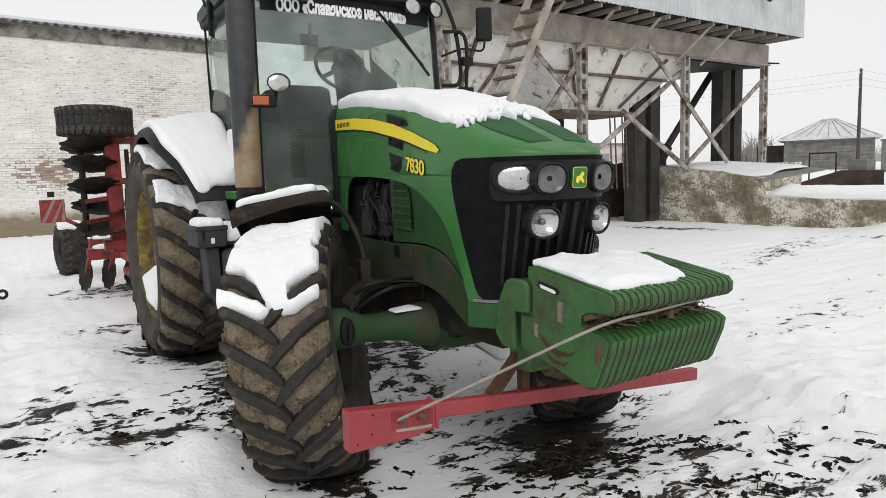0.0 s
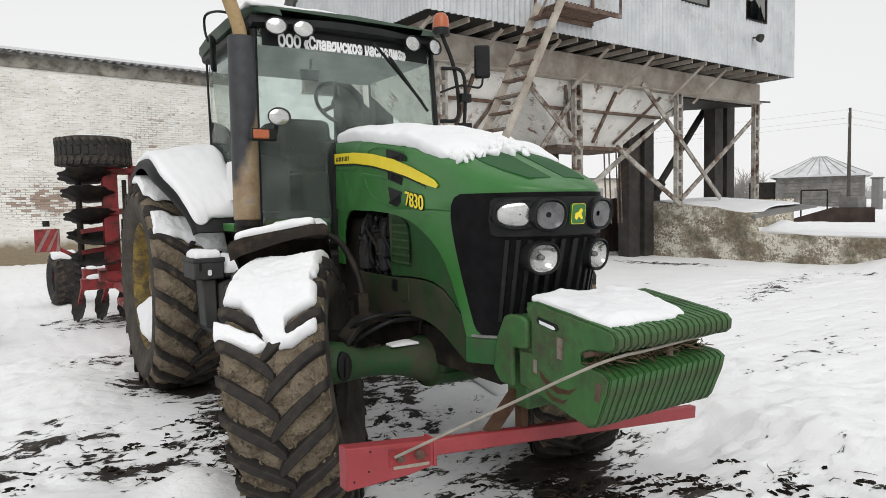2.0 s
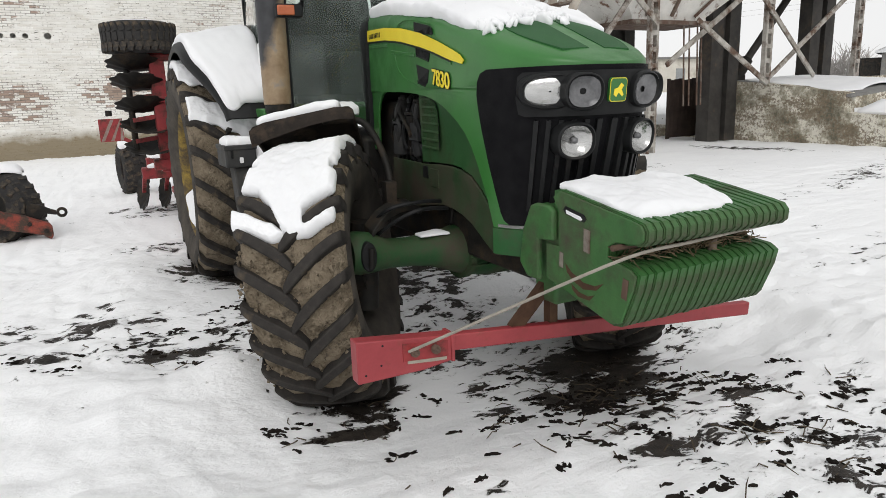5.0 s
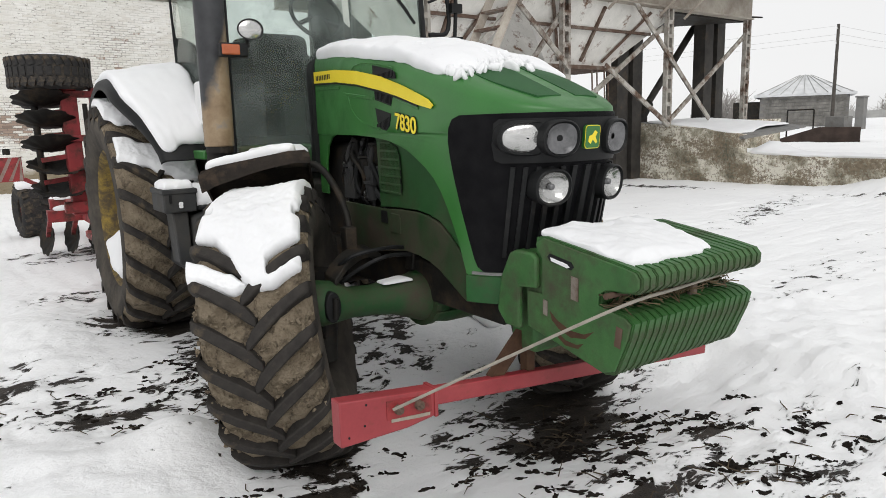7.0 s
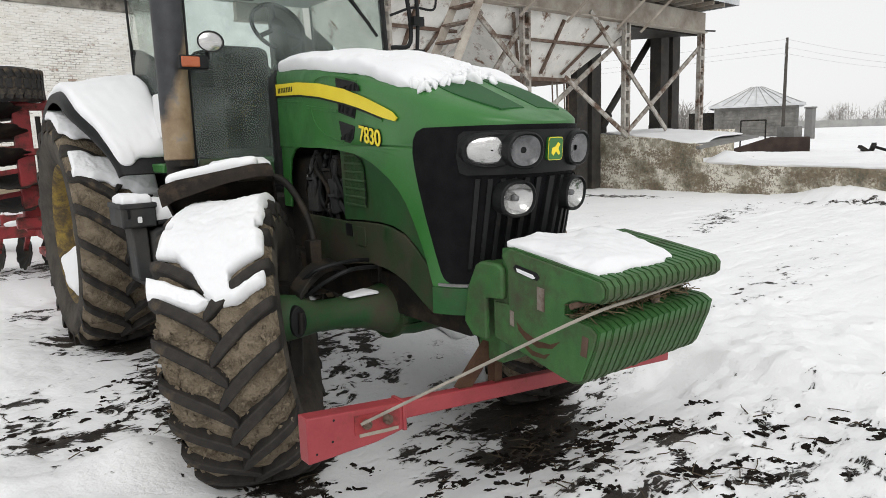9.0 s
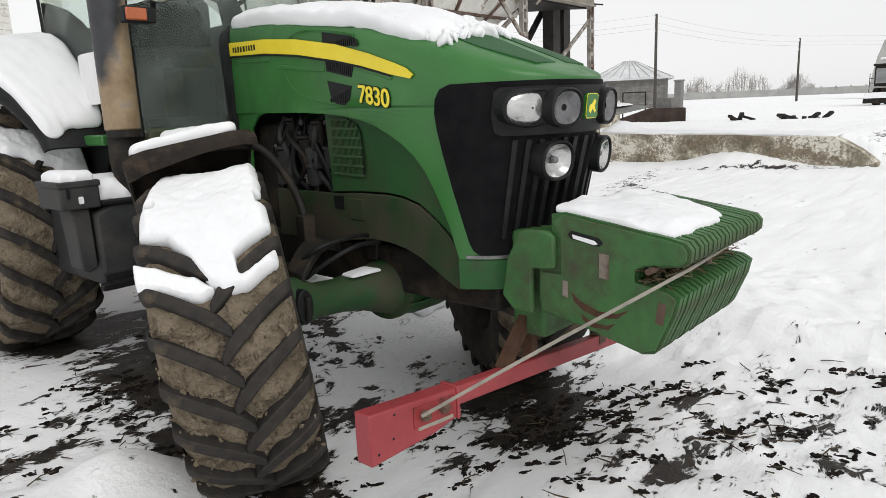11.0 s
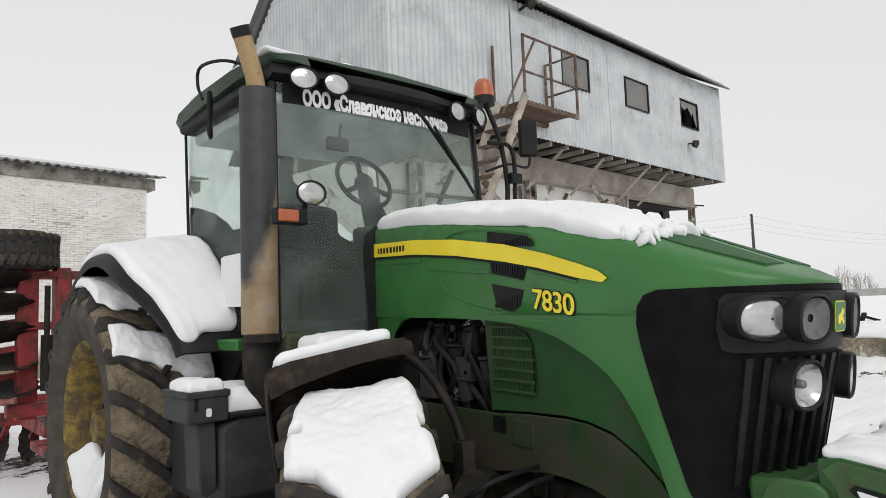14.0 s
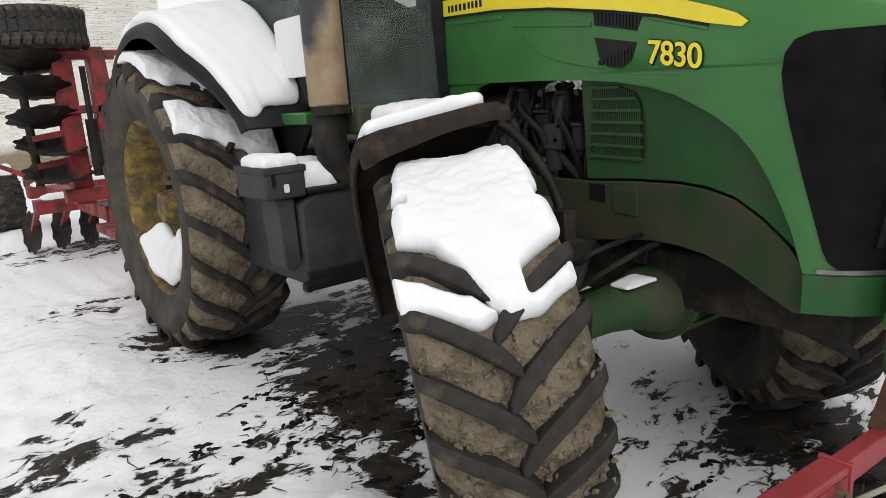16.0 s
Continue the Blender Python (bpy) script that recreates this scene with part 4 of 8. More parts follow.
def build_pole(x, y, z, h):
    p = thing("utility_pole", "dark wooden utility pole with insulators", "pole", "utility poles", at=(x, y, z))
    bm = bm_new()
    rod(bm, (0, 0, -0.3), (0, 0, h), 0.12, 0.085, 10)
    part("post", bm, POLEWOOD, p)
    for k, s in enumerate((-1, 1, -1)):
        bm = bm_new()
        rod(bm, (0, 0, h - 0.3 - 0.45 * k), (0.25 * s, 0, h - 0.25 - 0.45 * k), 0.02, seg=6)
        rod(bm, (0.25 * s, 0, h - 0.28 - 0.45 * k), (0.25 * s, 0, h - 0.12 - 0.45 * k), 0.05, 0.03, 8)
        part("insulator", bm, WHITE, p)
    return p


build_pole(44.0, 18.4, 1.0, 6.4)
build_pole(74.7, 17.2, 0.9, 6.2)
for k, (z, s) in enumerate(((7.0, 0.0), (6.5, 0.3), (6.1, -0.3))):
    bm = bm_new()
    pts = []
    for a, b in (((30, 70), (44, 18.4)), ((44, 18.4), (74.7, 17.2)), ((74.7, 17.2), (120, -20))):
        for i in range(9):
            f = i / 8
            pts.append((a[0] + (b[0] - a[0]) * f + s, a[1] + (b[1] - a[1]) * f, z + 0.3 - 1.6 * f * (1 - f)))
    pipe(bm, pts, 0.008, 4)
    tagged(part("overhead_wire", bm, FAR_GREY), "thin overhead wire between poles", "wire", "overhead wires")


def build_fence():
    f = thing("concrete_fence", "long grey concrete panel fence far across the field", "fence", kind="structure")
    a, b = Vector((150, 85, 0.6)), Vector((170, -10, 0.2))
    n = 36
    for i in range(-6, n):
        p, q = a.lerp(b, i / n), a.lerp(b, (i + 0.97) / n)
        bm = bm_new()
        bar(bm, p + Vector((0, 0, 1.2)), q + Vector((0, 0, 1.2)), 0.2, 2.4)
        part("panel", bm, FAR_GREY, f)
        bm = bm_new()
        box(bm, (p.x - 0.15, p.y - 0.15, -0.5), (p.x + 0.15, p.y + 0.15, p.z + 2.6))
        part("post", bm, FAR_GREY, f)


build_fence()


def build_bush(x, y, h, w, seed):
    """A leafless thicket: many fine upright stems that fork."""
    rnd = random.Random(seed)
    bm = bm_new()
    for _ in range(70):
        a = rnd.uniform(-w / 2, w / 2)
        hh = h * (1 - (2 * a / w) ** 2 * 0.6) * rnd.uniform(0.65, 1.0)
        base = Vector((x + rnd.uniform(-0.8, 0.8), y + a, 0.4))
        top = base + Vector((rnd.uniform(-0.6, 0.6), rnd.uniform(-0.9, 0.9), hh))
        rod(bm, base, top, 0.06, 0.02, 4, False)
        for _ in range(7):
            f = rnd.uniform(0.3, 0.95)
            c = base.lerp(top, f)
            rod(bm, c, c + Vector((rnd.uniform(-0.9, 0.9), rnd.uniform(-1.1, 1.1), rnd.uniform(0.4, 1.4))), 0.035, 0.012, 3, False)
    tagged(part("bush", bm, TWIG), "bare winter bushes behind the fence, haze put into their pale grey", "bush", "far bushes")


for i, (x, y, h, w) in enumerate(((175, 66, 7, 11), (176, 56, 8.5, 13), (178, 44, 6.5, 7), (172, 78, 5.5, 9), (120, 62, 7, 8), (60, 36, 4, 4))):
    build_bush(x, y, h, w, i)


PALE_GLASS = plain("dull_far_glass", (0.2, 0.21, 0.21), (0.3, 0.31, 0.31), 2, 0.3, bs=10, bstr=0.05)


def build_harvester():
    h = thing("combine_harvester", "old dark red combine harvester parked in snow", "harvester")
    h.matrix_world = pose(52.0, 5.35, terrain(52.0, 5.35) - 0.05, 0, 0, -92) @ Matrix.Diagonal((0.72, 0.72, 0.78, 1))
    def b(name, lo, hi, mat, label="", bev=0.05, parent=None):
        bm = bm_new()
        box(bm, lo, hi)
        return part(name, bm, mat, parent or h, label, bev)
    bm = bm_new()
    prism(bm, [(0.9, 1.2), (0.9, 2.7), (1.6, 3.0), (4.9, 3.0), (5.6, 2.3), (5.6, 1.4), (4.2, 1.0)], "x", -1.3, 1.4)
    body = part("body", bm, FAR_RED, h, "faded dark red body", 0.06)
    for x0, x1 in ((-0.5, 0.3), (0.45, 1.25)):
        b("engine_panel", (x0, 0.86, 1.5), (x1, 0.9, 2.5), DARK, "", 0.02, body)
    b("grain_tank", (-1.1, 2.2, 3.0), (1.2, 4.6, 3.5), FAR_RED)
    cab = b("cab", (-1.5, -0.6, 1.7), (0.4, 0.9, 3.4), DARK, "dark glazed cab")
    b("windscreen", (-1.38, -0.66, 1.95), (0.28, -0.61, 3.2), PALE_GLASS, "dull grey windscreen", 0.02, cab)
    b("side_window", (-1.56, -0.45, 2.0), (-1.51, 0.7, 3.15), PALE_GLASS, "", 0.02, cab)
    b("cab_roof", (-1.62, -0.8, 3.4), (0.5, 1.0, 3.58), DARK, "", 0.05, cab)
    b("step_plate", (-1.9, -0.6, 1.55), (0.4, 0.4, 1.68), FAR_GREY, "", 0.02)
    bm = bm_new()
    prism(bm, [(-2.3, 0.3), (-2.3, 0.75), (-1.5, 1.15), (-1.2, 1.15), (-1.2, 0.4)], "x", -1.95, 1.0)
    head = part("header", bm, DARK, h, "dark header trough", 0.04)
    bm = bm_new()
    prism(bm, [(-2.34, 0.72), (-1.56, 1.13), (-1.5, 1.2), (-2.3, 0.82)], "x", -1.9, 0.95)
    part("header_snow", bm, SNOW, head, "snow lying on the header")
    b("feeder", (-0.8, -1.2, 0.7), (0.4, 0.5, 1.5), DARK)
    for x, y, r in ((-1.55, 1.1, 0.8), (1.5, 1.1, 0.8), (-1.3, 4.8, 0.5), (1.3, 4.8, 0.5)):
        bm = bm_new()
        spin(bm, [(-0.25, r * 0.55), (-0.3, r * 0.85), (-0.22, r), (0.22, r), (0.3, r * 0.85), (0.25, r * 0.55)], 20, closed=True)
        w = part("wheel", bm, RUBBER, h)
        w.location = (x, y, r)
        bm = bm_new()
        spin(bm, [(-0.12, 0.0), (-0.12, r * 0.6), (0.12, r * 0.6), (0.12, 0.0)], 16)
        part("rim", bm, FAR_GREY, w)
    bm = bm_new()
    rod(bm, (0.9, 2.4, 3.3), (3.9, 0.9, 3.85), 0.15)
    part("unloading_auger", bm, FAR_RED, h)
    rail = bm_new()
    rod(rail, (-2.0, 0, 0.6), (-2.0, 0, 2.8), 0.03, seg=6)
    lad = part("ladder", rail, DARK, h)
    for z in (0.8, 1.2, 1.6, 2.0, 2.4):
        bm = bm_new()
        rod(bm, (-2.0, 0.0, z), (-1.5, 0.0, z), 0.03, seg=6)
        part("rung", bm, DARK, lad)


build_harvester()


bm = bm_new()
HANGAR = thing("hangar", "grey sheet hangar with snow lying along its panel seams", "hangar", at=(86, 4.5, 0))
rows = []
for z, x in ((0, 0), (3.0, 0.2), (5.2, 1.0), (7.0, 3.0), (7.9, 6.0)):
    rows.append([bm.verts.new((x, 8.6 - 0.12 * z - y, z)) for y in np.linspace(0, 26, 14)])
ring_faces(bm, rows, closed=False)
part("shell", bm, FAR_GREY, HANGAR, "grey panelled shell", angle=20)
for y in np.arange(1.5, 26, 2.3):
    bm = bm_new()
    pipe(bm, [(x - 0.05, 8.6 - 0.12 * z - y, z + 0.05) for z, x in ((2.6, 0.2), (5.2, 1.0), (7.0, 3.0), (7.9, 6.0))], 0.12, 5)
    part("snow_seam", bm, SNOW, HANGAR)
for z, x in ((5.0, 0.95), (6.9, 2.9)):
    bm = bm_new()
    rod(bm, (x - 0.05, 8.2 - 0.12 * z, z), (x - 0.05, -17, z), 0.14, seg=6)
    part("snow_seam", bm, SNOW, HANGAR)
bm = bm_new()
box(bm, (0.5, -17.3, 0), (12, 8.0, 2.9))
part("base_wall", bm, FAR_GREY, HANGAR)


def build_pit_house():
    p = thing("weighbridge_box", "dark steel box with a rail and grey cabinet in the snow", "machine box", at=(27.0, 10.3, terrain(27.0, 10.3) - 0.05))
    bm = bm_new()
    prism(bm, [(-2.3, -0.3), (-2.2, 0.08), (-0.5, 0.62), (1.0, 0.6), (1.0, -0.3)], "y", -0.8, 0.8, pose(0, 0, 0, 0, 0, -65))
    part("box", bm, RUST_DARK, p, "dark rusty sloped box", 0.02)
    bm = bm_new()
    box(bm, (-0.35, -0.62, 0.6), (0.35, 0.12, 1.05))
    part("cabinet", bm, SLATE, p, "grey cabinet", 0.02)
    rail = bm_new()
    rod(rail, (-0.14, 0.7, 0.1), (-0.14, 0.7, 1.35), 0.03, seg=6)
    rod(rail, (-0.54, 1.6, 0.1), (-0.54, 1.6, 1.35), 0.03, seg=6)
    rod(rail, (-0.14, 0.7, 1.35), (-0.54, 1.6, 1.35), 0.03, seg=6)
    part("rail", rail, DARK, p)
    c = thing("brick_stack", "narrow grey masonry stack standing in the yard", "stack", at=(43.6, 16.5, terrain(43.6, 16.5)))
    bm = bm_new()
    box(bm, (-0.24, -0.24, -0.3), (0.24, 0.24, 1.9))
    part("shaft", bm, SLATE, c, "", 0.03)
    bm = bm_new()
    box(bm, (-0.29, -0.29, 1.9), (0.29, 0.29, 2.0))
    part("cap", bm, SLATE, c, "", 0.02)


RUST_DARK = plain("dark_rusty_steel", (0.035, 0.026, 0.022), (0.07, 0.05, 0.042), 2, 0.85, bs=20, bstr=0.3, spec=0.2)
build_pit_house()


def build_sheet_gate():
    """Dark boarded gate closing the pit beside the tower's columns."""
    g = thing("board_gate", "dark weathered board gate standing behind the tower column", "gate", at=(12.95, 11.0, 0))
    for lo, hi in (((0, 0, 0), (0.08, 0.08, 1.72)), ((1.36, 0, 0), (1.44, 0.08, 1.7)), ((0.081, 0.02, 0.25), (1.359, 0.06, 0.33)), ((0.081, 0.02, 1.4), (1.359, 0.06, 1.48))):
        bm = bm_new()
        box(bm, lo, hi)
        part("gate_frame", bm, RUST_DARK, g, "", 0.006)
    for k in range(8):
        bm = bm_new()
        box(bm, (0.02 + 0.176 * k, -0.03, 0.04), (0.188 + 0.176 * k, -0.002, 1.68 + 0.02 * (k % 3)))
        part("board", bm, RUST_DARK, g, "", 0.004)


def build_pale_hut():
    """Low pale hut far behind the tower."""
    h = thing("pale_hut", "low pale rendered hut with a snowy flat roof", "hut", at=(30.4, 30.0, 0))
    bm = bm_new()
    box(bm, (0, 0, 0), (6.0, 4.0, 3.2))
    part("wall", bm, PALE_RENDER, h)
    bm = bm_new()
    box(bm, (-0.2, -0.25, 3.2), (6.2, 4.2, 3.32))
    part("roof", bm, SLATE, h, "grey flat roof", 0.02)
    for x in (2.4, 4.4):
        bm = bm_new()
        box(bm, (x, -0.03, 1.7), (x + 0.8, 0.02, 2.6))
        part("window", bm, PALE_GLASS, h, "dull window", 0.01)


PALE_RENDER = plain("pale_stained_render", (0.5, 0.47, 0.41), (0.64, 0.61, 0.54), 0.9, 0.9, bs=12, bstr=0.2, dirt=(0.3, 0.26, 0.2), dscale=0.8, dlo=0.5, dhi=0.7)
build_sheet_gate()
build_pale_hut()
for i, (x, y, s) in enumerate(((27.0, 6.6, 0.5), (27.4, 5.0, 0.45), (27.2, 4.2, 0.4))):
    bm = bm_new()
    rnd = random.Random(40 + i)
    for _ in range(4):
        c = Vector((rnd.uniform(-0.3, 0.3), rnd.uniform(-0.4, 0.4), 0))
        bar(bm, c, c + Vector((rnd.uniform(-0.5, 0.5), rnd.uniform(-0.6, 0.6), rnd.uniform(0.05, 0.3))), 0.16, 0.1)
    d = part("debris", bm, DARK)
    d.location = (x, y, terrain(x, y) - 0.02)
    tagged(d, "dark scrap timber sticking out of the snow", "debris", "scrap in the snow")


# ---- tractor ----
TRACTOR = thing("tractor", "muddy green farm tractor with front weights and snow on top", "tractor")
REAR_Y, FRONT_Y = 2.62, -0.27


def tyre_profile(R, w, rim):
    h = w / 2
    return [(-h * 0.62, rim - 0.01), (-h * 0.86, rim + 0.03), (-h * 1.02, (R + rim) / 2), (-h * 0.98, R - 0.13), (-h * 0.82, R - 0.06), (-h * 0.66, R - 0.054), (-h * 0.5, R - 0.05), (-h * 0.34, R - 0.047), (-h * 0.17, R - 0.045), (0, R - 0.045),
            (h * 0.17, R - 0.045), (h * 0.34, R - 0.047), (h * 0.5, R - 0.05), (h * 0.66, R - 0.054), (h * 0.82, R - 0.06), (h * 0.98, R - 0.13), (h * 1.02, (R + rim) / 2), (h * 0.86, rim + 0.03), (h * 0.62, rim - 0.01)]


LUG_RUBBER = plain("dark_tread_rubber", (0.024, 0.022, 0.021), (0.05, 0.045, 0.04), 10, 0.8, bs=70, bstr=0.5, bd=0.006, dirt=(0.1, 0.078, 0.055), dscale=9, dlo=0.58, dhi=0.74, spec=0.15)


def lug_mesh(R, w, side, sweep, thick, name):
    """One tread bar: from the middle of the tread, curving back over the shoulder."""
    bm = bm_new()
    h, rings, n = w / 2, [], 9
    for i in range(n + 1):
        s = i / n
        a = side * (-0.03 + (h * 1.0 + 0.03) * min(1.0, s * 1.12)) if s < 0.9 else side * h * 1.0
        ang = sweep * (s ** 0.8)
        drop = 0.0 if s < 0.55 else 0.02 * (s - 0.55) / 0.3
        if s > 0.86:
            drop += 0.10 * (s - 0.86) / 0.14
        r1, r0 = R - drop, R - 0.075 - drop
        d = thick / R / 2 * (1.25 - 0.35 * s) * min(1.0, 0.55 + 4.0 * s)
        ring = []
        for da, r in ((-d * 1.35, r0), (-d, r1), (d, r1), (d * 1.35, r0)):
            t = ang + da - 0.25 * d
            ring.append(bm.verts.new((a, -math.cos(t) * r, math.sin(t) * r)))
        rings.append(ring)
    ring_faces(bm, rings)
    bmesh.ops.recalc_face_normals(bm, faces=bm.faces)
    bmesh.ops.bevel(bm, geom=[e for e in bm.edges], offset=0.006, segments=1, affect="EDGES")
    return mesh_of(name, bm, LUG_RUBBER, 30)


def wheel(name, R, w, rim, n, sweep, thick, m, out, label, phase=0.0):
    """A tyre with its bars, rim and hub; out is the side (-1 or 1) that faces away from the tractor."""
    bm = bm_new()
    spin(bm, tyre_profile(R, w, rim), 150)
    for v in bm.verts:
        r = math.hypot(v.co.y, v.co.z)
        if r > R - 0.1:
            k = 1 + 0.028 * noise.fractal(v.co * 11, 0.8, 2.0, 5) / R
            v.co.y *= k
            v.co.z *= k
    tyre = part(name, bm, MUDTYRE, TRACTOR, label, angle=60)
    tyre.data.materials.append(SIDEWALL)
    for p in tyre.data.polygons:
        if math.hypot(p.center.y, p.center.z) < R - 0.11:
            p.material_index = 1
    tyre.matrix_local = m
    for side in (-1, 1):
        me = lug_mesh(R, w, side, sweep, thick, "lug")
        for k in range(n):
            lug = new("lug", me)
            lug.parent = tyre
            lug.matrix_local = Matrix.Rotation(-2 * math.pi * (k + (0.5 if side > 0 else 0.0)) / n - radians(phase), 4, "X")
    bm = bm_new()
    o = out
    spin(bm, [(o * w * 0.36, rim + 0.035), (o * w * 0.40, rim + 0.02), (o * w * 0.36, rim - 0.01), (o * w * 0.22, rim - 0.03), (o * w * 0.02, rim - 0.06), (-o * w * 0.05, rim * 0.72), (o * w * 0.06, rim * 0.5), (o * w * 0.10, rim * 0.3), (o * w * 0.10, 0.0)], 56)
    part("rim", bm, RIM, tyre, "yellow rim caked with mud", angle=50)
    bm = bm_new()
    spin(bm, [(-o * w * 0.3, rim - 0.02), (-o * w * 0.36, rim + 0.03), (-o * w * 0.40, rim + 0.01), (-o * w * 0.3, rim - 0.05), (-o * w * 0.06, rim - 0.08), (-o * w * 0.06, 0.0)], 56)
    part("rim_inner", bm, SIDEWALL, tyre, "inner rim dark with mud", angle=50)
    bm = bm_new()
    rod(bm, (o * w * 0.08, 0, 0), (o * w * 0.3, 0, 0), 0.13, 0.1, 20)
    part("hub", bm, RIM, tyre)
    bm = bm_new()
    rod(bm, (o * w * 0.08, 0.19, 0), (o * w * 0.16, 0.19, 0), 0.016, seg=6)
    me = mesh_of("wheel_bolt", bm, DARK)
    for k in range(10):
        bolt = new("wheel_bolt", me)
        bolt.parent = tyre
        bolt.matrix_local = Matrix.Rotation(2 * math.pi * k / 10, 4, "X")
    return tyre


STEER, CAMBER = 32.0, -7.5
RF, WF, ZF = 0.77, 0.565, 0.517
FW = pose(-0.934, -0.052, ZF, 0, 0, -STEER) @ pose(0, 0, 0, 0, CAMBER, 0)
wheel("front_wheel", RF, WF, 0.39, 23, 0.36, 0.06, FW, -1, "steered front tyre caked with mud between its bars", 1.0)
wheel("front_wheel", RF, WF, 0.39, 23, 0.36, 0.06, pose(0.95, -0.24, ZF, 0, 0, -STEER) @ pose(0, 0, 0, 0, CAMBER, 0), 1, "steered front tyre caked with mud between its bars", 9)
RR, WR = 0.95, 0.62
wheel("rear_wheel", RR, WR, 0.55, 22, 0.36, 0.062, pose(-1.11, REAR_Y, RR - 0.04), -1, "large rear tyre with worn muddy bars")
wheel("rear_wheel", RR, WR, 0.55, 22, 0.36, 0.062, pose(1.15, REAR_Y, RR - 0.04), 1, "large rear tyre with worn muddy bars")


# hood: sides, rounded nose and crowned top as one shell
HW = 0.42
HOOD_BACK = 0.9
TAPER = [(-0.85, 1.0), (-0.62, 1.0), (-0.4, 0.965), (-0.2, 0.905), (0.2, 0.785), (0.9, 0.57)]


def taper(y):
    """The hood grows narrower towards the cab."""
    return along(y, TAPER)


def hug(bm, stretch=False):
    """Lays side details on the tapering hood; stretch carries those of the rear half back to the cab."""
    for v in bm.verts:
        if stretch and v.co.y > -0.3:
            k = (v.co.y + 0.3) / 0.97
            v.co.y, v.co.z = -0.3 + 1.185 * k, v.co.z + 0.034 * k
        v.co.x *= taper(v.co.y)


Z_SH = [(-1.46, 1.645), (-1.3, 1.672), (-0.95, 1.775), (-0.4, 1.91), (0.2, 1.99), (0.75, 2.035), (0.92, 2.05)]
CROWN = [(-1.46, 0.005), (-1.3, 0.05), (-0.95, 0.09), (-0.4, 0.10), (0.92, 0.10)]
ARCH = [(0.75, -1.12), (0.765, -1.1), (0.8, -1.07), (0.88, -1.035), (0.96, -1.012), (1.03, -0.992), (1.1, -0.962), (1.19, -0.918), (1.27, -0.868), (1.335, -0.81), (1.39, -0.735), (1.43, -0.66), (1.47, -0.575), (1.5, -0.47), (1.525, -0.32), (1.54, -0.15), (1.552, 0.1), (1.567, 0.9)]


def nose(p, z, off=0.0):
    """Hood side at p: 0 to 0.5 runs from the back to the nose's start, 0.5 to 1 round to the middle of the front."""
    k = smooth(0.85, 1.65, z)
    a, b = 0.405 + 0.015 * k + off, 0.40 + 0.15 * k + off
    if p <= 0.5:
        y = HOOD_BACK - (HOOD_BACK + 0.9) * p / 0.5
        return Vector((-a * taper(y), y, z))
    f = (p - 0.5) * math.pi
    return Vector((-a * max(0.0, math.cos(f)) ** (2 / 2.35), -0.9 - b * math.sin(f) ** (2 / 2.35), z))


def hood_point(y, z):
    return 0.5 * (HOOD_BACK - y) / (HOOD_BACK + 0.9) if y > -0.9 else 0.5 + math.asin(min(1.0, ((-0.9 - y) / (0.40 + 0.15 * smooth(0.85, 1.65, z))) ** (2.35 / 2))) / math.pi


HOOD_MATT = plain("matt_dark_green", (0.012, 0.075, 0.018), (0.016, 0.09, 0.022), 4, 0.6, bs=120, bstr=0.15, spec=0.3)


def build_hood():
    bm = bm_new()
    zs = [0.75, 0.765, 0.8, 0.88, 0.96, 1.03, 1.1, 1.19, 1.27, 1.335, 1.39, 1.43, 1.47, 1.5, 1.525, 1.54, 1.552, 1.567]
    cols = 60
    rows = []
    for z in zs:
        p0 = hood_point(along(z, ARCH), z)
        half = [nose(p0 + (1 - p0) * i / cols, z) for i in range(cols + 1)]
        rows.append(half)
    for s in (0.25, 0.5, 0.75, 0.9, 1.0):  # from the arch's top up to the shoulder
        half = []
        for i in range(cols + 1):
            q = nose(i / cols, 1.567)
            zt = along(q.y, Z_SH)
            z = 1.567 + (zt - 1.567) * s
            q = nose(i / cols, z)
            q.z = z
            inset = 1 - 0.03 * s ** 3
            half.append(Vector((q.x * inset, q.y, z)))
        rows.append(half)
    edge = rows[-1]
    for c in (0.25, 0.5, 0.7, 0.84, 0.94, 1.0):  # crown, to the middle line
        half = []
        for q in edge:
            w = abs(q.x)
            x = w * math.cos(c * math.pi / 2)
            half.append(Vector((-x, q.y, q.z + along(q.y, CROWN) * min(1, w / 0.25) * math.sin(c * math.pi / 2))))
        rows.append(half)
    grid = []
    for half in rows:
        right = [bm.verts.new(q) for q in half]
        left = [bm.verts.new((-q.x, q.y, q.z)) for q in half[-2::-1]]
        grid.append(right + left)
    ring_faces(bm, grid, closed=False)
    bmesh.ops.remove_doubles(bm, verts=bm.verts, dist=0.002)
    bmesh.ops.recalc_face_normals(bm, faces=bm.faces)
    side = next(f for f in bm.faces if f.calc_center_median().x < -0.4)
    if side.normal.x > 0:
        bmesh.ops.reverse_faces(bm, faces=bm.faces)
    ob = part("hood", bm, GREEN, TRACTOR, "glossy green hood with rounded nose", angle=50)
    sol = ob.modifiers.new("sheet", "SOLIDIFY")
    sol.thickness, sol.offset = 0.012, -1
    return ob


HOOD = build_hood()


